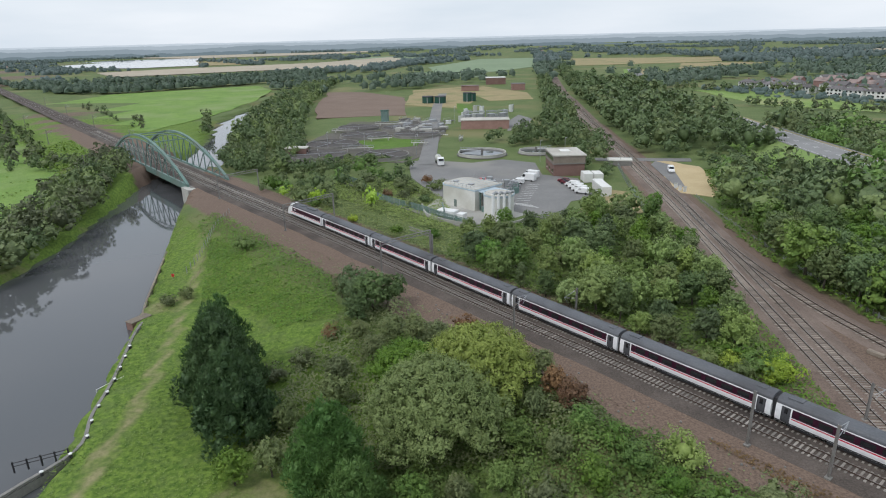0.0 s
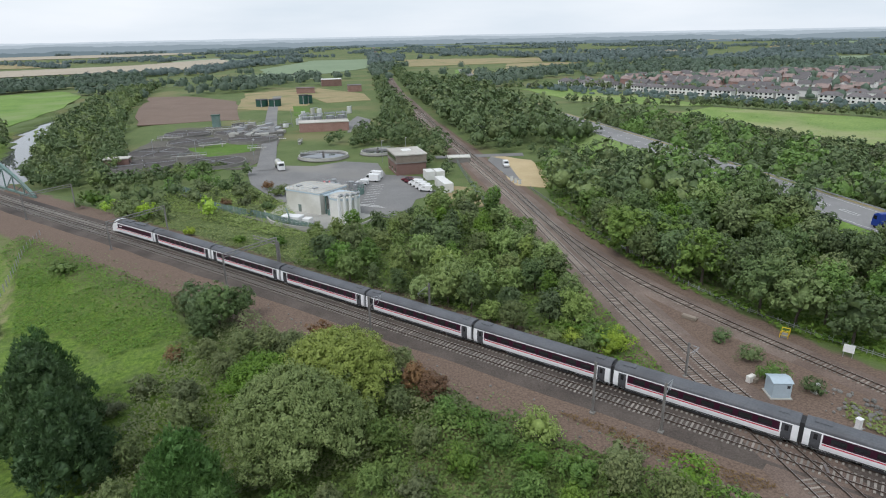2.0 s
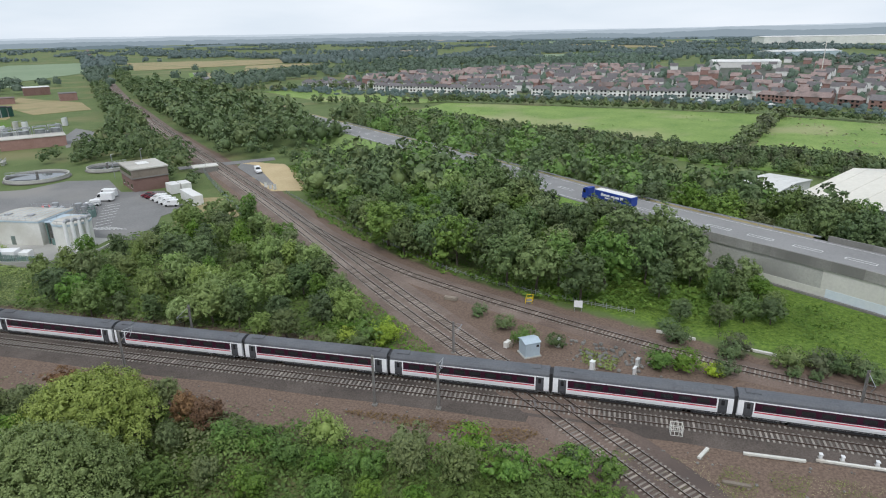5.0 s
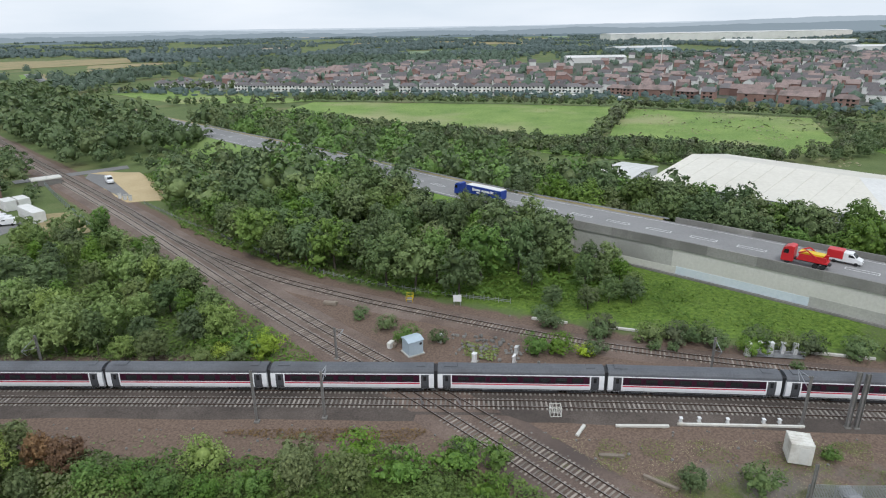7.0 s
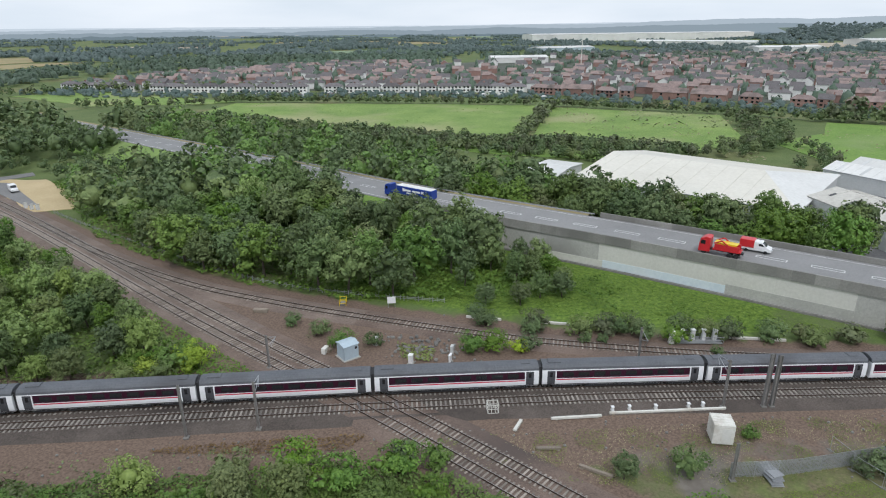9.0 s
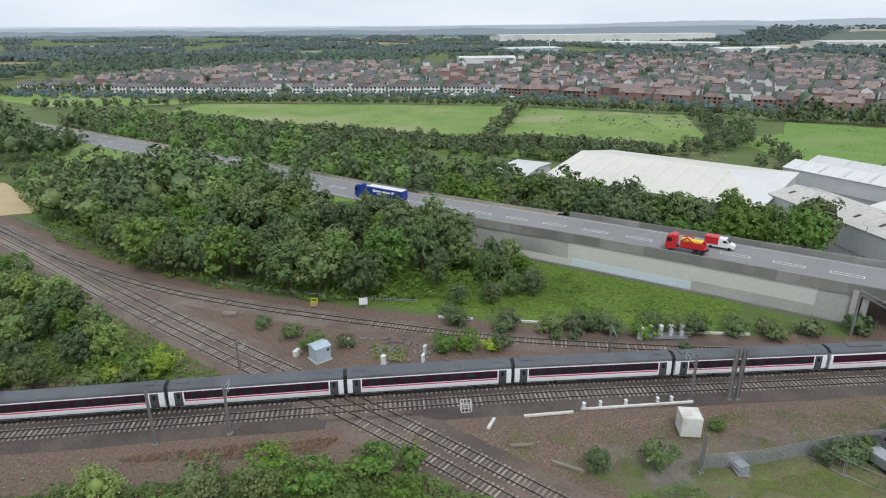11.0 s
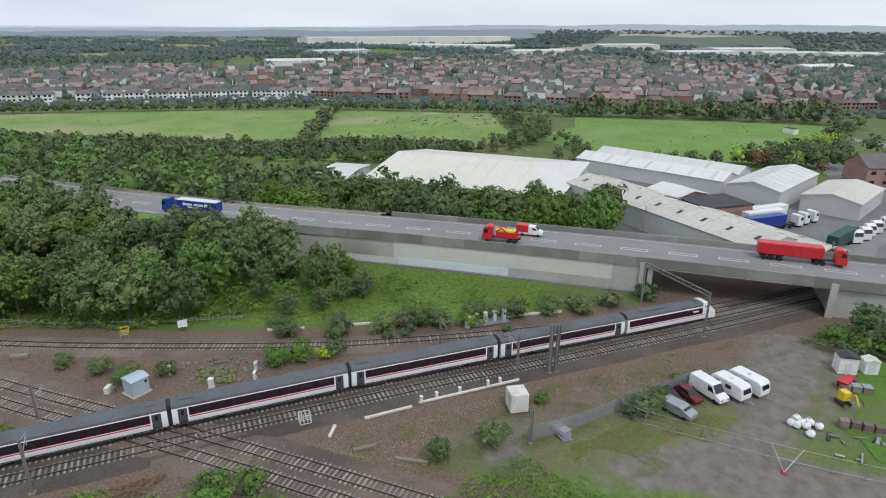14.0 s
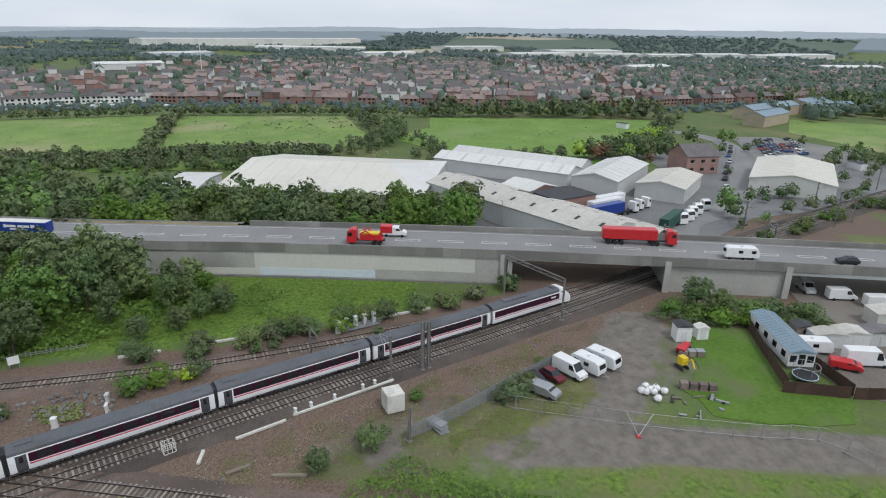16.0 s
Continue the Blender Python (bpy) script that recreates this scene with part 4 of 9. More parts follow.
    box(ab, q.x, q.y, -9, 7, 18.5, 8.8, math.degrees(math.atan2(along.y, along.x)))
    part("abutment", ab, M["concrete"], bridge)

# ---- flyover road on walls ----
EDGE, EDGE_H = spline([(150, 900, 0.5), (112, 600, 2), (106.5, 400, 3.0), (106.0, 290, 4.4), (105.2, 220, 5.9), (105.8, 180, 6.4), (107.4, 113, 6.5), (110.9, 78, 6.5), (114.6, 49, 6.5), (118.6, 5, 6.5), (120.5, -30, 6.5), (121.8, -62, 6.5), (124, -140, 6.3), (130, -260, 5.0)], 1.5)
WIDE = 14.2
edge_x = lambda y: float(np.interp(-y, -EDGE[:, 1], EDGE[:, 0]))
edge_z = lambda y: float(np.interp(-y, -EDGE[:, 1], EDGE[:, 2]))
edge_a = lambda y: -math.degrees(math.atan2(edge_x(y + 2) - edge_x(y - 2), 4))
v, f = ribbon(EDGE, EDGE_H, [-0.2, -0.2 - WIDE], [0, 0])
road = tagged(raw("road", v, f, M["asphalt"]), "grey asphalt flyover carriageway", "road", kind="structure")
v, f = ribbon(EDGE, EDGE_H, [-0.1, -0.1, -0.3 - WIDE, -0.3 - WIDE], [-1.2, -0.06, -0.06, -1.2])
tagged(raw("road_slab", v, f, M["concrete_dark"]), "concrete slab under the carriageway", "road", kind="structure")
# earth banks where the road leaves the walls
up = EDGE[EDGE[:, 1] > 84]
uh = EDGE_H[EDGE[:, 1] > 84]
v, f = ribbon(up, uh, [14, 7, 0.4, -0.1], [-6.6, -3.4, -0.15, -0.1])
v = [(x, y, max(z, -0.3)) for x, y, z in v]
tagged(raw("bank", v, f, M["meadow"], smooth=True), "grassy road embankment under scrub", "embankment", kind="structure")
up = EDGE[EDGE[:, 1] > 62]
uh = EDGE_H[EDGE[:, 1] > 62]
v, f = ribbon(up, uh, [-WIDE - 0.2, -WIDE - 1.8, -WIDE - 9, -WIDE - 16], [-0.02, 0.0, -3.4, -6.6])
v = [(x, y, max(z, -0.3)) for x, y, z in v]
tagged(raw("bank", v, f, M["straw"], smooth=True), "dry grass verge and bank beyond the road", "embankment", kind="structure")


def strip(o0, o1, y0, y1, z, material, name, parent):
    sel = (EDGE[:, 1] < y0) & (EDGE[:, 1] > y1)
    vv, ff = ribbon(EDGE[sel], EDGE_H[sel], [o0, o1], [z, z])
    return raw(name, vv, ff, material, parent)


strip(-1.2, -1.35, 640, -200, 0.006, M["paint"], "edge_line", road)
strip(-WIDE + 1.0, -WIDE + 0.85, 640, -200, 0.006, M["paint"], "edge_line", road)
for i, y in enumerate(np.arange(300, -150, -9.2)):
    bm = bmesh.new()
    for o in (-6.4, -7.5):
        box(bm, -o, 0, 0, 0.16, 5.2, 0.006)
    for q in (-2.6, 2.6):
        box(bm, 6.95, q, 0, 1.25, 0.16, 0.006)
    part("lane_marking", bm, M["paint"], road).matrix_basis = pose(edge_x(y), y, edge_z(y) + 0.004, 0, 0, edge_a(y))

flyover = thing("flyover", pose(0, 0, 0), "weathered concrete road flyover with panelled retaining wall", "flyover")
rng = random.Random(5)
tones = [surface("parapet_concrete", tuple(c * k for c in (0.21, 0.205, 0.185)), tuple(c * k for c in (0.30, 0.29, 0.265)), 0.2, 3.0, 0.9, bump=0.12, stain=(0.17, 0.165, 0.15)) for k in (0.8, 0.95, 1.1)]


def wall_piece(name, y0, y1, x_off, z0, z1, thick, material, label=""):
    """An upright slab along the road's near edge between two stations; x_off: metres out from the edge."""
    ym = (y0 + y1) / 2
    bm = bmesh.new()
    dx = edge_x(y1) - edge_x(y0)
    ln = math.hypot(dx, y1 - y0)
    box(bm, 0, 0, z0, ln - 0.012, thick, z1 - z0)
    ob = part(name, bm, material, flyover, label)
    ob.matrix_basis = pose((edge_x(y0) + edge_x(y1)) / 2 - x_off, ym, 0, 0, 0, math.degrees(math.atan2(y1 - y0, dx)))
    return ob


y = 97.0
while y > -150:
    st = rng.choice((3.6, 5.4, 7.2))
    zr = edge_z(y)
    wall_piece("parapet_panel", y, y - st, 0.12, zr - 0.95, zr + 1.0, 0.36, rng.choice(tones))
    y -= st
y = 62.0
while y > -160:
    zr = edge_z(y)
    wall_piece("parapet_panel", y, y - 8, -WIDE - 0.5, zr - 1.0, zr + 1.15, 0.4, rng.choice(tones))
    y -= 8
# retaining wall bays
for y0 in range(92, 10, -8):
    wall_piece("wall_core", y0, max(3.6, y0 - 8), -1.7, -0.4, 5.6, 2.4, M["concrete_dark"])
for y0, y1, mm in ((92, 77, "concrete_pale"), (77, 66, "concrete"), (66, 55, "concrete"), (55, 44, "concrete_pale"), (44, 33, "concrete_pale"), (33, 22, "concrete_pale"), (22, 9.5, "concrete_pale"), (9.5, 3.6, "concrete")):
    wall_piece("wall_bay", y0, y1, -0.12, 0.2, 5.56, 0.35, M[mm])
wall_piece("painted_panel", 66, 54, 0.09, 0.35, 1.8, 0.06, M["concrete_pale"])
wall_piece("painted_panel", 54, 42, 0.09, 0.35, 2.0, 0.06, M["bluewash"], "pale blue and white painted patch")
wall_piece("painted_panel", 42, 30, 0.09, 0.35, 2.0, 0.06, M["bluewash"], "pale blue and white painted patch")
wall_piece("painted_panel", 30, 20, 0.09, 0.25, 2.3, 0.06, M["concrete"])
wall_piece("painted_panel", 20, 9.5, 0.09, 0.25, 2.3, 0.06, M["concrete"])
for y0 in range(92, 10, -8):
    wall_piece("wall_footing", y0, max(3.6, y0 - 8), 0.28, -0.3, 0.32, 0.7, M["concrete_dark"])
wall_piece("pilaster", 4.4, 3.2, 0.10, -0.2, 6.5, 0.7, M["concrete"])
# far flank of the walls
for y0 in (62, 33):
    wall_piece("wall_bay", y0, y0 - 29, -WIDE - 0.2, -0.3, 5.6, 0.4, M["concrete"])
# abutments and piers of the railway span
wall_piece("abutment", 3.4, 2.4, -7.4, -0.3, 5.4, 14.2, M["concrete"])
wall_piece("pier_wall", -28.6, -52.0, -7.4, -0.3, 5.5, 14.0, M["concrete"], "broad plain concrete pier block")
wall_piece("pilaster", -28.2, -29.4, 0.16, -0.2, 6.6, 0.5, M["concrete"])
wall_piece("pilaster", -51.2, -52.4, 0.16, -0.2, 6.6, 0.5, M["concrete"])
for o in np.linspace(-0.5, -13.8, 7):
    wall_piece("deck_beam", 3.2, -28.4, o, 5.25, 5.95, 0.7, M["concrete_pale"])
    wall_piece("deck_beam", -52.2, -112, o, 4.75, 5.6, 0.7, M["cladding"])
wall_piece("abutment", -112, -150, -7.4, -0.3, 5.4, 14.2, M["concrete"])
for y0 in np.arange(300, 62, -3.2):
    bm = boxes((0, 0, 0, 0.08, 0.12, 0.75))
    if int(y0) % 2 == 0:
        part("rail_post", bm, M["galv"], flyover).matrix_basis = pose(edge_x(y0) + WIDE + 0.5, y0, edge_z(y0) - 0.02)
sel = (EDGE[:, 1] < 300) & (EDGE[:, 1] > 60)
v, f = ribbon(EDGE[sel], EDGE_H[sel], [-WIDE - 0.40, -WIDE - 0.36, -WIDE - 0.36, -WIDE - 0.44, -WIDE - 0.44, -WIDE - 0.40], [0.72, 0.70, 0.42, 0.42, 0.70, 0.72])
raw("crash_barrier", v, f, M["galv"], flyover, "galvanised crash barrier")

# ---- trees and scrub ----


def leaf_cards(c, nrm, size, rng, spike=False):
    """Small folded leaf sprays (two triangles each) at centres c, facing nrm; spike: long narrow sprays that point along nrm."""
    n = len(c)
    nrm = nrm / (np.linalg.norm(nrm, axis=1)[:, None] + 1e-9)
    t = np.cross(nrm, rng.normal(size=(n, 3)))
    t /= np.linalg.norm(t, axis=1)[:, None] + 1e-9
    b = np.cross(nrm, t)
    s = (size * rng.uniform(0.6, 1.35, n))[:, None]
    fold = nrm * s * rng.uniform(-0.25, 0.25, n)[:, None]
    if spike:
        tip = nrm * 0.8 + rng.normal(scale=0.3, size=(n, 3)) + (0, 0, 0.45)
        v = np.stack([c - tip * s * 0.5, c + b * s * 0.30 + nrm * s * 0.2, c + tip * s * 1.15, c - b * s * 0.30 + nrm * s * 0.2], 1).reshape(-1, 3)
    else:
        v = np.stack([c - t * s * 0.6, c + b * s * 0.42 + fold, c + t * s * 0.6, c - b * s * 0.42 + fold], 1).reshape(-1, 3)
    k = np.arange(n)[:, None] * 4
    f = np.concatenate([k + [0, 1, 2], k + [0, 2, 3]])
    return v, f


ICO = bmesh.new()
bmesh.ops.create_icosphere(ICO, subdivisions=1, radius=1)
ICO_V = np.array([v.co for v in ICO.verts])
ICO_F = np.array([[v.index for v in f.verts] for f in ICO.faces])
ICO.free()


def crown_arrays(lobes, n, leaf, seed, core=0.8, up=0.35, droop=0.0, spike=False):
    """Leaf sprays gathered in rounded clumps over overlapping lobes (x, y, z, rx, ry, rz), with a rough inner mass and gaps between the clumps."""
    rng = np.random.default_rng(seed)
    lobes = np.array(lobes, float)
    area = lobes[:, 3] * lobes[:, 4] + lobes[:, 3] * lobes[:, 5]
    per, reach = (36, leaf * 4.2) if leaf < 0.235 else (14, leaf * 2.0) if leaf < 0.6 else (5, leaf * 1.1)
    want = n // per + 1
    pick = rng.choice(len(lobes), int(want * 2.1) + 4, p=area / area.sum())
    d = rng.normal(size=(len(pick), 3))
    d[:, 2] = np.where(d[:, 2] < -0.25, np.abs(d[:, 2]) * 0.7, d[:, 2])
    d /= np.linalg.norm(d, axis=1)[:, None]
    c = lobes[pick, :3] + d * lobes[pick, 3:] * rng.uniform(0.80, 1.08, len(pick))[:, None]
    hide = np.zeros(len(c), bool)
    for i, o in enumerate(lobes):
        hide |= (pick != i) & ((((c - o[:3]) / o[3:]) ** 2).sum(1) < 0.58)
    c, d, own = c[~hide][:want], d[~hide][:want], pick[~hide][:want]
    out = d / lobes[own, 3:]
    out /= np.linalg.norm(out, axis=1)[:, None] + 1e-9
    size = reach * rng.uniform(0.65, 1.35, len(c))
    c, out, size = np.repeat(c, per, 0)[:n], np.repeat(out, per, 0)[:n], np.repeat(size, per)[:n]
    e = out * 0.75 + rng.normal(scale=0.62, size=c.shape)
    e[:, 2] += up
    e /= np.linalg.norm(e, axis=1)[:, None] + 1e-9
    c = c + e * (size * rng.uniform(0.6, 1.08, len(c)))[:, None]
    c[:, 2] -= droop * np.abs(rng.normal(size=len(c))) * 0.6
    nrm = e + rng.normal(scale=0.22, size=c.shape)
    nrm /= np.linalg.norm(nrm, axis=1)[:, None] + 1e-9
    v, f = leaf_cards(c, nrm, leaf, rng, spike)
    vs, fs = [v], [f]
    k = len(v)
    if core:
        m = n // 9 + 6
        own = rng.choice(len(lobes), m, p=area / area.sum())
        d = rng.normal(size=(m, 3))
        d /= np.linalg.norm(d, axis=1)[:, None]
        v, f = leaf_cards(lobes[own, :3] + d * lobes[own, 3:] * rng.uniform(0.55, 0.86, m)[:, None], d + rng.normal(scale=0.6, size=(m, 3)), leaf * 2.6, rng)
        vs.append(v)
        fs.append(f + k)
        k += len(v)
        for i, o in enumerate(lobes):
            w = ICO_V * (1 + 0.16 * rng.normal(size=(len(ICO_V), 1)))
            vs.append(o[:3] + w * o[3:] * (core + 0.12 if i == 0 else core))
            fs.append(ICO_F + k)
            k += len(ICO_V)
    return np.concatenate(vs), np.concatenate(fs)


def mesh_of(name, v, f, material):
    me = bpy.data.meshes.new(name)
    me.vertices.add(len(v))
    me.vertices.foreach_set("co", np.asarray(v, np.float32).ravel())
    me.loops.add(len(f) * 3)
    me.loops.foreach_set("vertex_index", np.asarray(f, np.int32).ravel())
    me.polygons.add(len(f))
    me.polygons.foreach_set("loop_start", np.arange(0, len(f) * 3, 3, dtype=np.int32))
    me.update(calc_edges=True)
    me.materials.append(material)
    return me


def trunk_bm(h, r, limbs, seed):
    rng = random.Random(seed)
    bm = bmesh.new()
    p, rr = Vector((0, 0, -0.4)), r
    for i in range(3):
        q = p + Vector((rng.uniform(-.15, .15), rng.uniform(-.15, .15), h / 3))
        rod(bm, p, q, rr, 7, rr * 0.78)
        p, rr = q, rr * 0.78
        if i:
            for k in range(limbs):
                a = rng.uniform(0, 6.28)
                e = p + Vector((math.cos(a), math.sin(a), rng.uniform(0.5, 1.1))) * h * 0.3
                rod(bm, p - Vector((0, 0, h * 0.08)), e, rr * 0.5, 5, rr * 0.15)
    return bm


def lobes_for(kind, seed):
    """Crown lobes for a plant of about 10 m (trees) or 3 m (shrubs)."""
    rng = random.Random(seed)
    out = []
    if kind == "tree":
        out.append((0, 0, 5.2, 3.2, 3.2, 3.6))
        for i in range(12):
            a, z = i * 2.4 + rng.uniform(-.4, .4), 2.6 + 5.8 * (i + rng.random()) / 12
            w = 2.75 * math.sqrt(max(0.06, 1 - ((z - 4.4) / 4.4) ** 2))
            r = rng.uniform(1.0, 1.75)
            out.append((math.cos(a) * w, math.sin(a) * w, z, r, r * rng.uniform(0.8, 1.2), r * rng.uniform(0.75, 1.05)))
    elif kind == "tall":
        out.append((0, 0, 6.4, 2.1, 2.1, 4.0))
        for i in range(11):
            a, z = i * 2.4 + rng.uniform(-.4, .4), 2.6 + 7.2 * i / 10
            w = 1.9 * math.sqrt(max(0.15, 1 - ((z - 5.5) / 5.2) ** 2))
            r = rng.uniform(0.95, 1.5)
            out.append((math.cos(a) * w, math.sin(a) * w, z, r, r, r * 1.1))
    elif kind == "bush":
        out.append((0, 0, 1.4, 1.5, 1.5, 1.4))
        for i in range(7):
            a, r = i * 0.9 + rng.uniform(-.3, .3), rng.uniform(0.65, 1.05)
            w = rng.uniform(0.9, 1.6)
            out.append((math.cos(a) * w, math.sin(a) * w, rng.uniform(0.7, 1.9), r, r, r * 0.9))
    return out


def plant(name, label, category, kind, leaf_mat, n, leaf, seed, group, core=0.8, droop=0.0, h=None):
    """A prototype: trunk with limbs, and a crown of leaf sprays; it stands at the origin until it is placed."""
    t = thing(name, pose(0, 0, 0), label, category, group)
    v, f = crown_arrays(lobes_for(kind, seed), n, leaf, seed, core, 0.35, droop)
    c = new("crown", mesh_of("crown", v, f, leaf_mat))
    c.parent = t
    part("trunk", trunk_bm(*((5.5, 0.28, 4) if kind != "bush" else (1.4, 0.10, 3)), seed), M["bark"], t)
    return t


PROTO = {}
used = set()


def proto(kind, mat, lod, var):
    key = (kind, mat, lod, var)
    if key not in PROTO:
        n = {"tree": (2500, 1450, 420), "tall": (2250, 1300, 380), "bush": (850, 460, 160)}[kind][lod]
        leaf = {"tree": (0.30, 0.39, 1.05), "tall": (0.29, 0.38, 0.95), "bush": (0.19, 0.27, 0.6)}[kind][lod]
        words = dict(oak="dark green broadleaf tree in full leaf", olive="olive green broadleaf tree in full leaf", willow="grey-green willow tree with soft foliage", lime="yellow-green young tree in full leaf", brown="browning tree with dying leaves",
                     grey="grey-green thorn tree in leaf", bramble="fresh green leafy young tree", fir="dark green cypress tree in leaf", far="dark tree in full leaf")
        lab = words[mat] if kind != "bush" else words[mat].replace("tree", "shrub")
        PROTO[key] = plant("tree" if kind != "bush" else "shrub", lab, "tree" if kind != "bush" else "shrub", kind, L[mat], n, leaf, 100 * var + 7 * lod + len(mat), "trees and shrubs of the railway land", 0.47, 0.3 if mat == "willow" else 0.0)
    return key


PLANTS = []


def place(kind, mat, x, y, size, rng=random, z=None):
    """Marks one plant at (x, y); size is its height in metres. All are stood up together further down."""
    z = float(height(x, y)) - 0.1 if z is None else z
    s = size / {"tree": 9.8, "tall": 10.6, "bush": 2.9}[kind]
    m = pose(x, y, z, rng.uniform(-3, 3), rng.uniform(-3, 3), rng.uniform(0, 360)) @ Matrix.Diagonal((s * rng.uniform(0.9, 1.12), s * rng.uniform(0.9, 1.12), s, 1))
    PLANTS.append((math.hypot(x, y), kind, mat, rng.randrange(3), m))


def stand_plants():
    """The nearest plants are things of their own; those further off are joined by their foliage."""
    PLANTS.sort(key=lambda p: p[0])
    left = {"tree": 240, "bush": 140}
    joined, cards = {}, {}
    for dist, kind, mat, var, m in PLANTS:
        cls = "bush" if kind == "bush" else "tree"
        if left[cls] > 0:
            left[cls] -= 1
            key = proto(kind, mat, 0 if dist < 105 else 1, var)
            if key not in used:
                used.add(key)
                PROTO[key].matrix_basis = m
            else:
                copy_thing(PROTO[key], m).matrix_basis = m
            continue
        q = (kind, var, dist > 330)
        if q not in cards:
            lobes = lobes_for(kind, 100 * var + 5)
            n, leaf = ((185, 0.98), (66, 1.85))[q[2]] if cls == "tree" else ((100, 0.65), (60, 0.95))[q[2]]
            v1, f1 = crown_arrays(lobes, n, leaf, 50 + var, 0)
            v2, f2 = crown_arrays(lobes[:5], 0, leaf * 0.6, 60 + var, 0.60)
            cards[q] = (np.concatenate([v1, v2]), np.concatenate([f1, f2 + len(v1)]))
        v, f = cards[q]
        mm = np.array(m)
        joined.setdefault(mat, []).append((v @ mm[:3, :3].T + mm[:3, 3], f))
    for mat, rows in joined.items():
        k, fs = 0, []
        for v, f in rows:
            fs.append(f + k)
            k += len(v)
        ob = new("woodland_crowns", mesh_of("woodland_crowns", np.concatenate([r[0] for r in rows]), np.concatenate(fs), L[mat]))
        tagged(ob, "tree crowns of the more distant woods and hedges", "woodland", kind="stuff")


def inside(x, y, poly):
    hit, j = False, len(poly) - 1
    for i in range(len(poly)):
        (x1, y1), (x2, y2) = poly[i], poly[j]
        if (y1 > y) != (y2 > y) and x < (x2 - x1) * (y - y1) / (y2 - y1) + x1:
            hit = not hit
        j = i
    return hit


def scatter(poly, gap, seed, tries=30000):
    """Uneven points inside a polygon, no two closer than gap."""
    rng, pts, cells = random.Random(seed), [], {}
    xs, ys = [p[0] for p in poly], [p[1] for p in poly]
    want = (max(xs) - min(xs)) * (max(ys) - min(ys)) / gap / gap * 5
    for _ in range(int(min(tries, want))):
        x, y = rng.uniform(min(xs), max(xs)), rng.uniform(min(ys), max(ys))
        if not inside(x, y, poly):
            continue
        c = (int(x // gap), int(y // gap))
        if any((x - a) ** 2 + (y - b) ** 2 < gap * gap for i in (-1, 0, 1) for j in (-1, 0, 1) for a, b in cells.get((c[0] + i, c[1] + j), ())):
            continue
        cells.setdefault(c, []).append((x, y))
        pts.append((x, y))
    return pts


def wood(poly, gap, seed, mix, sizes, kinds=("tree", "tree", "tall")):
    rng = random.Random(seed)
    for x, y in scatter(poly, gap, seed):
        if abs(float(side(x, y))) < 7.5 or float(gap_between(x, y, CROSS)) < 7.5 or float(gap_between(x, y, CURVE)) < 5.5:
            continue
        if edge_x(y) - 1.5 < x < edge_x(y) + WIDE + 2.5:
            continue
        mat = rng.choice(mix)
        mat = "bramble" if mat == "lime_" else mat
        lo, hi = sizes
        if 80 < x < 106 and 122 < y < 198:
            lo, hi = 11.0, 14.5
        elif 66 < x < 106 and 200 < y < 262:
            lo, hi = 4.5, 7.0
        place(rng.choice(kinds), mat, x, y, rng.uniform(lo, hi), rng=rng)


MIX = ("oak", "oak", "olive", "oak", "willow", "oak", "bramble", "olive", "oak", "oak", "bramble", "lime_")
# wood between the crossing line and the flyover
wood([(57, 118), (66, 90), (73, 79), (84, 72), (97, 58), (106, 62), (107, 110), (104, 180), (103, 235), (84, 240), (70, 232), (63, 205), (59, 165), (56, 140)], 5.4, 3, MIX, (6.5, 12.5))
wood([(52, 260), (72, 250), (103, 245), (104, 330), (104, 600), (60, 640), (50, 520), (50, 380)], 8.5, 4, ("oak", "oak", "olive", "oak"), (9, 14))
# belt beyond the flyover
wood([(125, 240), (122, 180), (124, 120), (129, 82), (135, 50), (140, 18), (152, 8), (151, 40), (150, 90), (152, 130), (172, 150), (160, 230), (150, 300), (138, 340), (124, 330)], 5.2, 5, ("oak", "oak", "oak", "olive", "bramble", "lime_"), (7.5, 12.5))
# scrub wood between the two lines
wood([(-12, 150), (8, 150), (26, 178), (38, 160), (38.5, 120), (38, 96), (34, 88), (24, 92), (8, 108), (-10, 127)], 4.4, 6, ("willow", "willow", "willow", "bramble", "olive", "oak"), (4.5, 8.5))
wood([(27, 88), (38, 92), (39, 80), (36, 78)], 2.8, 7, ("bramble", "grey", "olive", "bramble", "olive", "lime"), (1.8, 3.4), ("bush",))
# trees along the works and both sides of the crossing line
wood([(26, 228), (37, 236), (36, 330), (33, 470), (34, 700), (22, 690), (22, 560), (20, 430), (14, 336), (-1, 297), (6, 285), (22, 278)], 6.5, 8, ("oak", "oak", "olive", "oak"), (5.5, 10))
wood([(52, 330), (58, 330), (62, 640), (70, 900), (56, 900), (50, 600)], 8, 9, ("oak", "oak", "olive"), (6, 10))
# river banks
wood([(-128, 254), (-110, 236), (-94, 236), (-95, 267), (-118, 337), (-133, 386), (-170, 515), (-200, 700), (-236, 700), (-218, 573), (-184, 419), (-148, 310)], 5.8, 10, ("oak", "olive", "oak", "willow"), (5.5, 9.0))
wood([(-160, 330), (-185, 352), (-212, 415), (-224, 440), (-206, 405), (-178, 345)], 7, 11, ("oak", "olive"), (6, 9))
wood([(-121, 112), (-136, 118), (-148, 160), (-166, 205), (-182, 246), (-164, 254), (-150, 222), (-141, 195), (-128, 156), (-122, 130)], 5.0, 12, ("olive", "oak", "olive", "willow", "grey"), (6.5, 10.5))
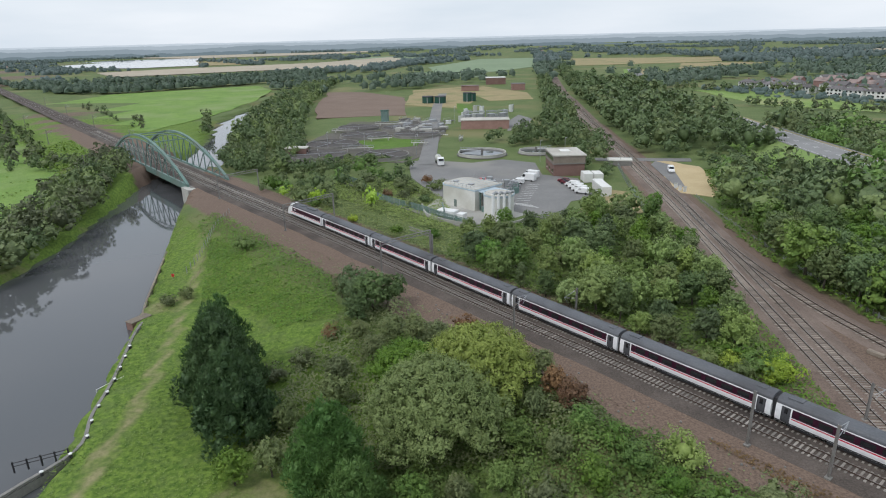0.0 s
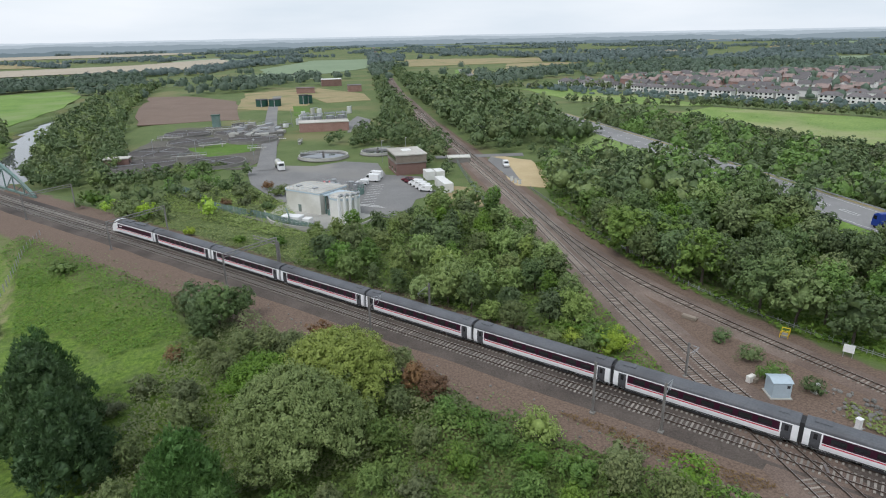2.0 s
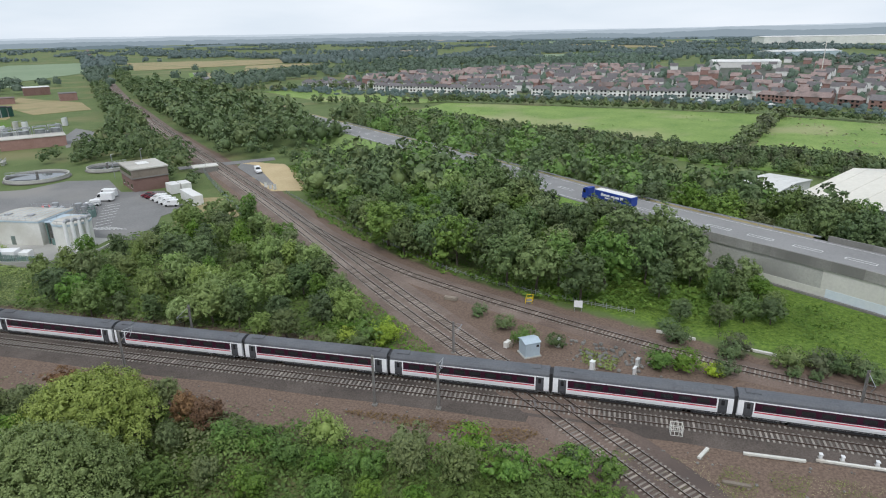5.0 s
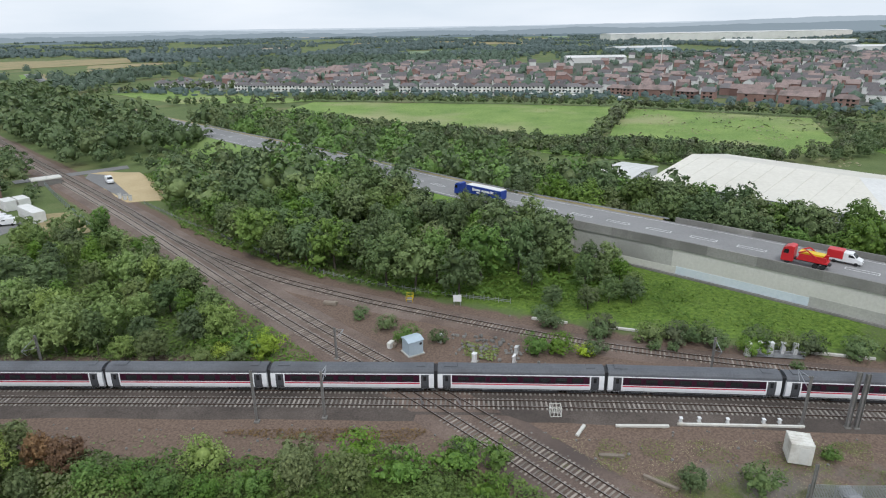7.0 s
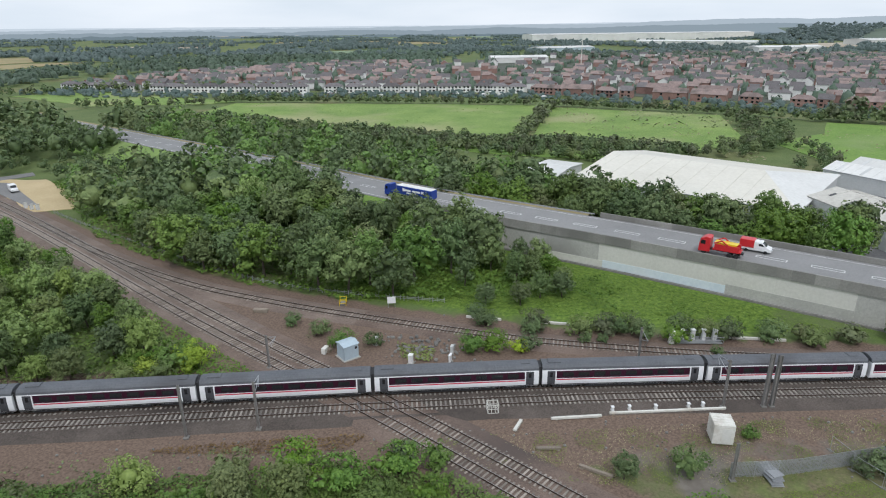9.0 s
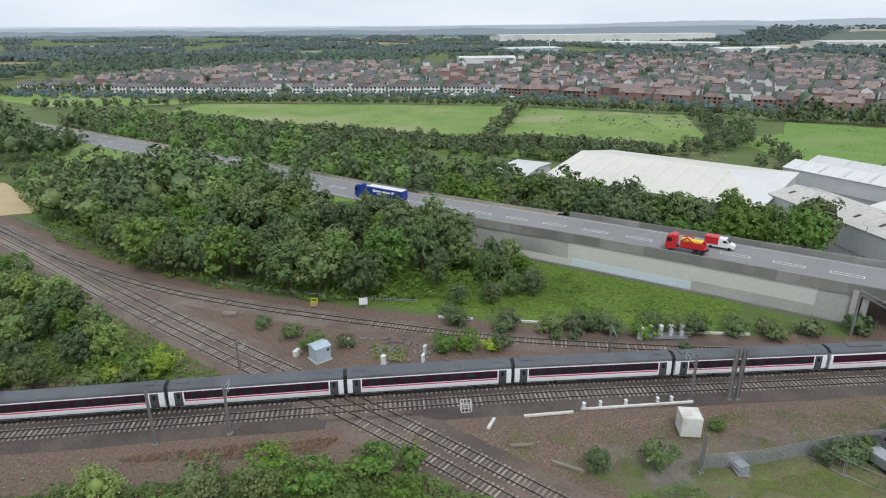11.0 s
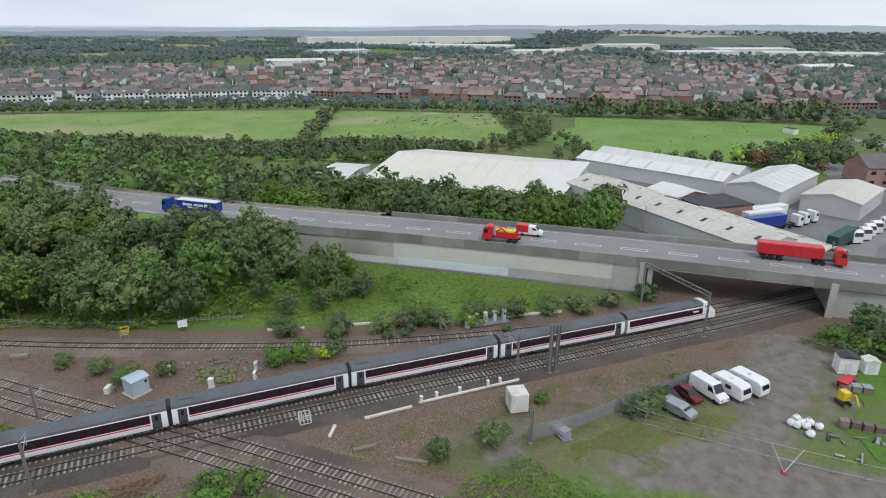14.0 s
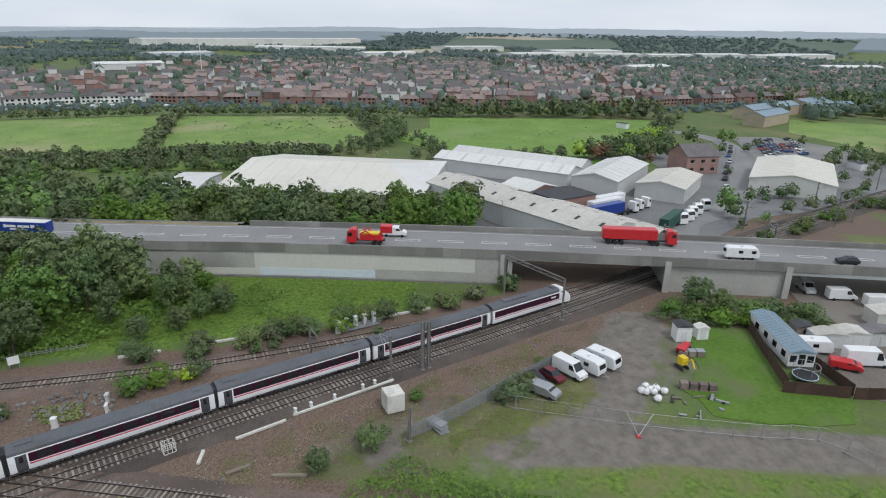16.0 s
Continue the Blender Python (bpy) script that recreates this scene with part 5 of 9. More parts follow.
wood([(-180, 240), (-215, 262), (-280, 330), (-400, 450), (-410, 430), (-290, 310), (-220, 245)], 7, 13, ("oak", "grey", "olive"), (3.5, 8))
wood([(-235, 368), (-300, 436), (-380, 512), (-372, 520), (-290, 445), (-228, 376)], 12, 14, ("grey", "oak"), (3, 6))
wood([(-86, 214), (-58, 184), (-44, 196), (-36, 214), (-60, 226), (-80, 232)], 6.0, 15, ("olive", "oak", "bramble"), (3.5, 7))
wood([(-86, 196), (-70, 182), (-58, 172), (-52, 176), (-66, 190), (-80, 204)], 4.5, 16, ("olive", "lime", "bramble"), (2.5, 5), ("bush", "tree"))


def hedge(pts, size, gap, seed, mix=("oak", "grey", "olive"), jitter=1.5):
    rng = random.Random(seed)
    p, _ = spline(pts, gap)
    for x, y in p[:, :2]:
        place("tree" if size > 4.2 else "bush", rng.choice(mix), x + rng.uniform(-jitter, jitter), y + rng.uniform(-jitter, jitter), size * rng.uniform(0.7, 1.3), rng=rng)


hedge([(228, 152), (260, 168), (305, 188), (346, 208)], 4.0, 2.6, 20, ("grey", "olive", "grey", "olive"))
hedge([(168, 320), (194, 234), (211, 160), (226, 138), (238, 112), (243, 88)], 4.2, 2.6, 27, ("oak", "grey", "olive"), 2)
hedge([(232, 388), (300, 290), (340, 218)], 5.0, 3.2, 21)
hedge([(346, 206), (372, 110), (374, 62)], 4.6, 3.0, 22)
hedge([(374, 62), (392, 0), (400, -80)], 7.5, 4.5, 23, jitter=4)
hedge([(380, 62), (404, 0), (410, -80)], 8.5, 5, 24, jitter=5)
hedge([(160, 324), (188, 232), (208, 160), (224, 132), (236, 104), (242, 80)], 4.6, 2.8, 25, ("oak", "grey", "olive"), 3)
hedge([(244, 82), (275, 74), (308, 76), (362, 104)], 4.6, 2.6, 26, ("grey", "olive", "oak"), 5)
hedge([(250, 72), (290, 66), (340, 74)], 5.0, 3.0, 46, ("olive", "oak", "oak"), 5)
hedge([(246, 44), (262, 38), (292, 58)], 4.6, 3.2, 47, ("grey", "oak"), 4)
hedge([(236, 40), (250, 10), (262, -22)], 4.4, 3, 27, jitter=4)
hedge([(152, 440), (196, 400), (236, 386)], 5, 4, 28, jitter=3)
hedge([(140, 560), (200, 545), (240, 500), (300, 420)], 6.0, 5, 29, jitter=4)

hedge([(172, 318), (200, 228), (220, 152), (238, 130), (249, 100)], 4.4, 3.0, 30, ("oak", "olive", "oak"), 4)
hedge([(150, 118), (149, 80), (151, 40), (158, 14)], 10.5, 4.0, 31, ("oak", "bramble", "oak", "olive"), 2.5)
hedge([(258, -22), (268, -40), (262, -56)], 8.0, 4.0, 32, ("oak", "olive", "lime"), 5)
hedge([(262, -30), (290, -50), (330, -64), (396, -84)], 5.0, 4.0, 33, ("oak", "olive", "grey"), 6)
hedge([(198, -70), (206, -80), (214, -92)], 4.3, 4.0, 34, ("fir", "oak"), 2)
hedge([(148, -50), (166, -66), (190, -92), (214, -124), (240, -156)], 2.4, 5.0, 35, ("oak", "bramble", "olive"), 4)
hedge([(262, -112), (284, -150), (330, -180)], 5.5, 4.5, 36, ("oak", "olive"), 4)
hedge([(-58, 238), (-74, 236), (-96, 240)], 4.0, 3.2, 37, ("oak", "olive"), 2)
hedge([(-92, 251), (-70, 250), (-52, 249)], 2.4, 2.2, 38, ("oak", "olive", "bramble"), 1.5)
hedge([(-2, 282), (4, 296), (2, 316)], 5.5, 3.0, 40, ("oak", "oak", "olive"), 3)

wood([(160, 318), (200, 196), (220, 152), (238, 128), (248, 95), (250, 84), (226, 84), (210, 108), (194, 158), (150, 288)], 4.4, 48, ("oak", "oak", "olive", "grey"), (3.0, 5.0), ("bush", "tree"))
# plants at their own places on the near bank: kind, leaves, x, y, height
for row in (("tree", "oak", -30, 106.5, 7.6), ("tree", "oak", -26, 103.5, 8.0), ("tree", "oak", -22, 105, 6.6), ("tree", "olive", -33.5, 109.5, 5.2), ("tree", "oak", -28, 100, 6.0), ("bush", "olive", -30, 108, 2.6), ("bush", "brown", -32, 96, 2.2), ("bush", "grey", -35, 88, 3.2), ("bush", "grey", -38, 84, 3.0),
            ("bush", "willow", -66, 138, 3.4), ("bush", "grey", -72, 112, 2.6), ("bush", "olive", -70, 116, 2.4), ("tree", "olive", -12, 90, 5), ("tree", "olive", -16, 92, 5.2), ("tree", "brown", -5, 90, 4.0), ("bush", "brown", -8, 95, 3.0),
            ("tree", "olive", -22, 87, 5.5), ("tree", "grey", -27, 83, 5.0), ("tree", "olive", -26, 77, 5.5), ("tree", "olive", 4, 80, 5.5), ("tree", "brown", 6, 76, 5.0), ("tree", "olive", 3, 72, 4.6), ("tree", "olive", -31, 71, 5.0), ("tree", "grey", -27, 66, 5),
            ("bush", "bramble", 15, 62, 3.2), ("bush", "bramble", 18, 58, 3.0), ("bush", "grey", 4, 58, 3.4), ("bush", "willow", 20, 63, 3.6), ("tree", "olive", 26, 52, 5.4), ("tree", "olive", 30, 48, 5.6), ("bush", "bramble", 33, 51, 4.2), ("bush", "bramble", 35, 45, 4),
            ("tree", "bramble", 1, 66, 5.0), ("tree", "olive", 6, 64, 4.6), ("tree", "willow", -1, 60, 4.4), ("tree", "bramble", 9, 68, 4.4), ("bush", "bramble", 12, 66, 3.0), ("bush", "bramble", 10, 60, 3.4), ("tree", "olive", -6, 58, 4.6), ("tree", "bramble", -11, 57, 5.2), ("tree", "olive", -30, 62, 5.4), ("tree", "bramble", -34, 60, 5.0), ("tree", "olive", -26, 93, 4.6), ("tree", "olive", -20, 93, 5.0),
            ("bush", "bramble", 22, 55, 3.4), ("tree", "bramble", 16, 53, 4.6), ("bush", "bramble", 36, 40, 3.4), ("bush", "bramble", 41, 42, 3.6), ("bush", "olive", 28, 56, 3.4), ("tree", "bramble", 24, 46, 4.4), ("tree", "bramble", 20, 50, 4.4), ("bush", "brown", 1, 83, 3.0), ("tree", "brown", 8, 73, 5.2), ("tree", "olive", 0, 85, 4.4), ("bush", "lime", 38.5, 83.5, 3.4), ("bush", "bramble", 35.5, 88, 3.4), ("bush", "bramble", 39.5, 87, 2.4), ("bush", "grey", 37.5, 104, 3.6), ("bush", "oak", 56.3, 82.5, 2.1), ("bush", "oak", 57.2, 76, 2.4), ("bush", "bramble", 56.8, 70, 2.8), ("bush", "oak", 60.2, 66.5, 2.2),
            ("bush", "bramble", 69, 53.5, 3.0), ("bush", "bramble", 71.5, 51, 3.2), ("bush", "weed_", 73.5, 47.5, 2.0), ("bush", "oak", 75, 46.5, 2.4), ("bush", "oak", 83, 41, 1.6), ("bush", "oak", 84.8, 39, 1.4), ("bush", "oak", 92.5, 23.5, 1.4),
            ("bush", "oak", 77.5, 57, 2.8), ("bush", "grey", 82, 50, 3.0), ("bush", "oak", 79, 60, 2.4), ("bush", "oak", 89, 38.6, 3.0), ("bush", "olive", 91, 36.4, 3.0), ("bush", "oak", 95.5, 30.5, 3.2), ("bush", "olive", 97, 27, 3.0), ("bush", "oak", 103, 18.5, 3), ("bush", "olive", 106, 14.5, 2.6),
            ("bush", "oak", 79.9, 49.4, 2.7), ("bush", "olive", 84.8, 42.9, 3.0), ("bush", "grey", 87.7, 40.1, 3.3), ("bush", "oak", 90.1, 34.5, 2.7), ("bush", "bramble", 92.6, 30.0, 3.0), ("bush", "oak", 98.8, 23.8, 3.3), ("bush", "olive", 104.8, 12.8, 2.7), ("bush", "grey", 110.4, 8.4, 3.0), ("bush", "oak", 116.5, 2.5, 3.3), ("bush", "oak", 77.2, -0.2, 2.6), ("bush", "olive", 79.4, -1.6, 2.3), ("bush", "oak", 75.4, 1.6, 2.0), ("bush", "bramble", 86.4, -4.2, 1.6), ("tree", "oak", 57, 22, 3.6), ("tree", "olive", 100, 55, 4.8), ("tree", "oak", 96, 53, 5.0), ("tree", "oak", 93, 56, 5.4), ("tree", "olive", 88, 57, 4.6), ("tree", "bramble", 103, 60, 5.2), ("tree", "oak", 84, 62, 4.4), ("tree", "olive", 99, 62, 5.6), ("bush", "oak", 62.8, 17, 3.2), ("bush", "bramble", 45, 40, 2.6), ("bush", "oak", 43, 43, 2.4), ("bush", "bramble", 40, 36, 3.0), ("bush", "bramble", 74, 13.4, 1.6), ("bush", "bramble", 81, -2, 1.8),
            ("tree", "oak", 113, -33, 6.5), ("tree", "oak", 111, -37, 5.0), ("bush", "bramble", 110, -28, 3), ("bush", "bramble", 108, -32, 3), ("bush", "bramble", 107, -36, 3), ("bush", "bramble", 110, -42, 3.4), ("bush", "oak", 112, -46, 3.4), ("bush", "oak", 112, -52, 3.2), ("bush", "bramble", 106.5, -40, 2.4),
            ("tree", "oak", -40, 232, 5), ("tree", "oak", -12, 292, 6), ("tree", "oak", -8, 300, 6), ("tree", "lime", -42, 176, 6.5), ("bush", "grey", -34, 186, 3.4), ("bush", "olive", -26, 198, 3.2), ("bush", "olive", -38, 200, 3.4), ("bush", "brown", -30, 208, 2.8), ("bush", "oak", -44, 210, 3.4), ("bush", "olive", -52, 200, 3),
            ("bush", "olive", -30, 176, 3.0), ("bush", "brown", -40, 188, 2.6), ("bush", "olive", -33, 194, 3.4), ("bush", "olive", -46, 194, 3.0), ("bush", "oak", -38, 206, 3.2), ("bush", "olive", -28, 190, 2.6), ("bush", "grey", -50, 208, 3.0), ("bush", "olive", -24, 202, 2.8), ("tree", "olive", -56, 178, 4.6), ("bush", "lime", -44, 160, 2.4), ("bush", "bramble", -30, 150, 2.4), ("bush", "bramble", -20, 146, 2.6), ("bush", "oak", -27, 182, 2.6), ("tree", "oak", 31, 216, 4.5), ("tree", "oak", 33, 222, 5)):
    kind, mat, x, y, hgt = row
    place(kind, "lime" if mat == "weed_" else mat, x, y, hgt, rng=random.Random(int(x * 31 + y)))
rng = random.Random(88)
for mat, rows in (("oak", ((266, -34, 9), (272, -39, 10), (279, -44, 9), (286, -50, 8.5), (276, -33, 8), (250, -40, 5), (300, -62, 9), (306, -74, 9), (262, -28, 5), (292, -76, 5), (240, -74, 3.2))),
                  ("brown", ((258, -27, 7.5), (262, -31, 7))), ("lime", ((296, -50, 7), (302, -52, 7.5), (308, -55, 7), (313, -58, 7.5), (306, -47, 6.5), (318, -63, 7))),
                  ("bramble", ((318, -92, 6), (322, -98, 5), (288, -132, 5), (300, -146, 5), (272, -146, 5))),
                  ("fir_light", ((183, -58, 8.5),))):
    for x, y, h in rows:
        place("tree", "bramble" if mat == "fir_light" else mat, x, y, h, rng=rng)
for i in range(70):
    place("tree", rng.choice(("oak", "oak", "olive")), rng.uniform(428, 560), rng.uniform(-300, -176), rng.uniform(6, 11), rng=rng)
for x, y, h, mat in ((236, -112, 4.5, "oak"), (228, -116, 3.5, "olive"), (220, -112, 4.0, "oak"), (212, -106, 3.6, "bramble"), (205, -100, 4.4, "oak"), (198, -92, 3.8, "oak"), (192, -84, 5.0, "olive"), (187, -76, 4.6, "oak"), (244, -124, 4.2, "oak"), (256, -132, 4.8, "olive"), (268, -142, 5.2, "oak"),
                     (178, -58, 6.0, "oak"), (176, -66, 3.5, "bramble"), (170, -58, 3.0, "oak"), (262, -74, 4.0, "oak"), (258, -40, 6.5, "olive"), (264, -46, 7.0, "oak"), (270, -54, 6.5, "oak"), (278, -62, 6.0, "lime"), (256, -48, 5.0, "brown"), (286, -84, 5.0, "oak"), (292, -96, 4.4, "oak"), (304, -104, 5.0, "oak"), (316, -128, 4.6, "olive"), (300, -140, 4.0, "oak")):
    place("tree", mat, x, y, h, rng=rng)
stand_plants()


# the tall single trees of the near bank, each built for itself
def big_tree(name, label, x, y, lobes, n, leaf, mat, seed, trunk, core=0.82, droop=0.0, spike=False):
    t = thing(name, pose(x, y, float(height(x, y)) - 0.2), label, "tree")
    v, f = crown_arrays(lobes, n, leaf, seed, core, 0.35, droop, spike)
    c = new("crown", mesh_of("crown", v, f, L[mat]))
    c.parent = t
    part("trunk", trunk_bm(*trunk, seed), M["bark"], t)
    return t


def mound(cx, cy, r, h, count, seed, size):
    rng = random.Random(seed)
    out = [(cx, cy, h * 0.5, r * 0.72, r * 0.72, h * 0.42)]
    for i in range(count):
        a, u = i * 2.4, math.sqrt((i + 0.5) / count)
        z = h * (0.14 + 0.72 * math.sqrt(max(0, 1 - u * u * 0.97)))
        q = size * rng.uniform(0.7, 1.2)
        out.append((cx + math.cos(a) * r * u * 0.88, cy + math.sin(a) * r * u * 0.88, z, q, q, q * 0.8))
    return out


big_tree("willow_tree", "broad grey-green willow with soft drooping foliage", -9.5, 69.5, mound(0, 0, 9.3, 11.4, 42, 2, 2.0), 34000, 0.20, "willow", 31, (5, 0.45, 6), 0.39, droop=0.35)
big_tree("ash_tree", "bright yellow-green broadleaf tree with dense crown", -4.5, 77.5, mound(0, 0, 8.0, 10.4, 34, 3, 1.8), 24000, 0.22, "lime", 32, (5, 0.35, 6), 0.40)
big_tree("ash_tree", "fresh green rounded broadleaf tree", -15.5, 79.5, mound(0, 0, 5.4, 7.8, 20, 4, 1.6), 14000, 0.21, "bramble", 33, (4, 0.3, 5), 0.40)


def cypress(x, y, h, r, mat, label, seed, n, leaf):
    rng = random.Random(seed)
    lobes = [(0, 0, h * 0.42, r * 0.62, r * 0.62, h * 0.44)]
    k = 34
    for i in range(k):
        u = i / k
        a, w = i * 2.4, r * (1 - u) ** 0.75 * rng.uniform(0.75, 1.0)
        q = r * rng.uniform(0.2, 0.34) * (1.1 - 0.55 * u)
        lobes.append((math.cos(a) * w, math.sin(a) * w, h * (0.07 + 0.86 * u), q, q, q * 1.35))
    return big_tree("cypress", label, x, y, lobes, n, leaf, mat, seed, (h * 0.6, 0.3, 2), 0.62, 0.0, True)


cypress(-42.5, 76.0, 16.5, 6.6, "fir", "tall dark green cypress with dense feathery foliage", 41, 13500, 0.28)
cypress(-46.0, 83.5, 15.0, 6.0, "fir", "tall dark green cypress with dense feathery foliage", 42, 11000, 0.28)
cypress(-38.5, 70.0, 13.5, 5.8, "fir", "dark green cypress with dense feathery foliage", 43, 10500, 0.28)
cypress(-21.2, 59.0, 13.6, 5.6, "fir_light", "mid green cypress with layered fresh sprays", 44, 14500, 0.24)
cypress(-17.0, 53.5, 9.5, 4.2, "fir_light", "mid green cypress with layered fresh sprays", 45, 8000, 0.25)


def cover(name, label, poly, per, low, high, leaf, mat, seed, avoid=None, lumpy=0.16):
    """Low tangled growth over a stretch of ground: leaf sprays on an uneven surface."""
    rng = np.random.default_rng(seed)
    xs, ys = [p[0] for p in poly], [p[1] for p in poly]
    n = int((max(xs) - min(xs)) * (max(ys) - min(ys)) * per)
    x, y = rng.uniform(min(xs), max(xs), n), rng.uniform(min(ys), max(ys), n)
    ok = np.array([inside(a, b, poly) for a, b in zip(x, y)])
    if avoid is not None:
        ok &= ~avoid(x, y)
    x, y = x[ok], y[ok]
    nz = np.array([noise.noise((a * lumpy, b * lumpy, seed)) + 0.5 * noise.noise((a * lumpy * 3, b * lumpy * 3, seed)) for a, b in zip(x, y)])
    z = height(x, y) + low + (high - low) * np.clip(nz + 0.45, 0, 1.2) * rng.uniform(0.5, 1, len(x))
    nrm = rng.normal(scale=0.32, size=(len(x), 3))
    nrm[:, 2] += 1
    if high - low > 0.8:
        rise = (high - low) / 0.5
        nrm[:, 0] -= 0.7 * rise * (np.array([noise.noise(((a + 0.5) * lumpy, b * lumpy, seed)) + 0.5 * noise.noise(((a + 0.5) * lumpy * 3, b * lumpy * 3, seed)) for a, b in zip(x, y)]) - nz)
        nrm[:, 1] -= 0.7 * rise * (np.array([noise.noise((a * lumpy, (b + 0.5) * lumpy, seed)) + 0.5 * noise.noise((a * lumpy * 3, (b + 0.5) * lumpy * 3, seed)) for a, b in zip(x, y)]) - nz)
    nrm /= np.linalg.norm(nrm, axis=1)[:, None]
    v, f = leaf_cards(np.stack([x, y, z], 1), nrm, leaf, rng)
    return tagged(new(name, mesh_of(name, v, f, L[mat])), label, "undergrowth", kind="stuff")


off_main = lambda x, y: side(x, y) < 13.5
cover("bramble_thicket", "tangled green bramble thicket on the near slope", [(-20, 58), (-12, 78), (2, 80), (16, 72), (22, 66), (30, 62), (36, 50), (44, 38), (46, 20), (40, 18), (20, 36), (0, 44), (-24, 44)], 24, 0.1, 2.8, 0.36, "bramble", 51, off_main)
cover("mixed_scrub", "olive and grey scrub on the near slope", [(-34, 96), (-28, 108), (-10, 98), (8, 82), (18, 72), (4, 64), (-20, 62), (-36, 66)], 14, 0.2, 3.0, 0.36, "olive", 52, off_main)
cover("dying_scrub", "browning weeds along the ballast edge", [(20, 70), (28, 64), (40, 53), (44, 48), (38, 50), (24, 60)], 10, 0.0, 1.0, 0.3, "brown", 53, lambda x, y: side(x, y) < 14)
cover("wood_undergrowth", "green undergrowth below the trees", [(52, 150), (58, 112), (68, 84), (80, 70), (98, 52), (106, 56), (106, 120), (104, 230), (68, 230)], 3.2, 0.1, 1.8, 0.62, "bramble", 54, lambda x, y: gap_between(x, y, CURVE) < 5)
cover("wood_undergrowth", "green undergrowth below the trees", [(-14, 152), (26, 180), (39, 160), (40, 84), (34, 80), (8, 106), (-16, 130)], 4.5, 0.1, 1.8, 0.5, "bramble", 55, lambda x, y: side(x, y) > -9.5)
cover("edge_weeds", "green and brown weeds along the far ballast shoulder", [(-40, 154), (-16, 131), (8, 106), (26, 88), (40, 75), (42, 79), (28, 93), (10, 112), (-14, 136), (-38, 160)], 5, -0.02, 0.5, 0.34, "olive", 67, lambda x, y: side(x, y) > -8.0, 0.3)
cover("edge_weeds", "sparse weeds on the bare shoulder", [(-80, 172), (-40, 132), (0, 92), (30, 62), (44, 48), (42, 44), (24, 58), (-4, 84), (-44, 122), (-84, 162)], 0.9, -0.03, 0.3, 0.32, "olive", 68, lambda x, y: side(x, y) < 9.0, 0.3)
cover("weeds", "yellow-green weeds on rubble", [(60, 60), (63, 64), (66, 58), (62, 56)], 22, 0.0, 0.5, 0.28, "weed", 56)
cover("ivy_hedge", "green ivy and bramble hedge below the flyover", [(107, -22), (114, -28), (118, -38), (116, -56), (108, -56), (106, -40), (104, -28)], 24, 0.2, 2.4, 0.30, "oak", 57)
cover("rough_grass", "long rough grass and brambles by the track", [(62, 13), (58, 4), (56, -30), (64, -40), (50, -40), (46, 0), (50, 20)], 18, 0.0, 1.5, 0.27, "bramble", 58, None, 0.32)
cover("works_scrub", "dry scrub and rough grass beside the works", [(-64, 196), (-46, 176), (-22, 154), (-10, 150), (-16, 166), (-24, 190), (-38, 214), (-62, 216)], 8, 0.0, 1.4, 0.36, "willow", 59)
cover("line_scrub", "green scrub between the line and the works fence", [(-74, 186), (-42, 154), (-14, 127), (-10, 148), (-28, 168), (-56, 198)], 6, 0.0, 1.0, 0.34, "weed", 69, lambda x, y: side(x, y) > -9.5)
cover("rush_clumps", "dark rush clumps in the rough pasture", [(300, 150), (350, 160), (362, 118), (330, 90), (296, 108)], 0.22, 0.0, 1.4, 1.2, "olive", 70, lambda x, y: np.sin(x * 0.21) * np.sin(y * 0.33 + x * 0.05) < 0.25)
cover("tussocks", "pale tussocks in the rough pasture", [(200, 240), (300, 200), (340, 220), (240, 372), (180, 330)], 0.05, 0.0, 0.25, 0.9, "turf", 71, lambda x, y: np.sin(x * 0.11) * np.sin(y * 0.09) < 0.1)
cover("bank_scrub", "rank nettles and brambles on the railway bank", [(-89, 171), (-70, 153), (-53, 136), (-38, 118), (-32, 102), (-44, 101), (-55, 111), (-66, 114), (-74, 135), (-88, 157)], 9, 0.05, 1.5, 0.33, "bramble", 80, off_main, 0.12)
cover("rust_weeds", "rust-brown dock and dying weeds on the cess", [(36, 58), (42, 56), (46, 50), (40, 50), (34, 56), (26, 65), (24, 68), (31, 64)], 16, 0.0, 0.5, 0.24, "brown", 81, lambda x, y: side(x, y) < 7.5, 0.3)
cover("bank_grass", "long rough grass on the river bank", [(-36, 110), (-60, 150), (-40, 134), (-24, 116)], 6, 0.0, 0.7, 0.3, "bramble", 60, off_main)


cover("bank_grass", "rough tufted grass on the river bank", [(-62, 44), (-60, 70), (-74, 104), (-82, 122), (-100, 168), (-74, 168), (-40, 134), (-24, 116), (-34, 96), (-34, 66), (-30, 44)], 4, -0.08, 0.20, 0.24, "turf", 61, lambda x, y: (side(x, y) < 15) | (np.abs(x - np.interp(y, py, px)) < 1.5), 0.3)
cover("verge_grass", "rough tufted grass below the flyover wall", [(68, 84), (80, 66), (98, 34), (108, 16), (114, 8), (113, 40), (108, 86)], 6, -0.05, 0.5, 0.28, "turf", 62, lambda x, y: gap_between(x, y, CURVE) < 5, 0.3)
cover("verge_scrub", "dark green scrub along the wood's edge", [(71, 82), (82, 68), (96, 44), (103, 30), (108, 34), (107, 60), (86, 74)], 9, 0.0, 1.7, 0.32, "bramble", 75, lambda x, y: (gap_between(x, y, CURVE) < 6) | (np.sin(x * 0.31 + 1) * np.sin(y * 0.27) < -0.15), 0.25)
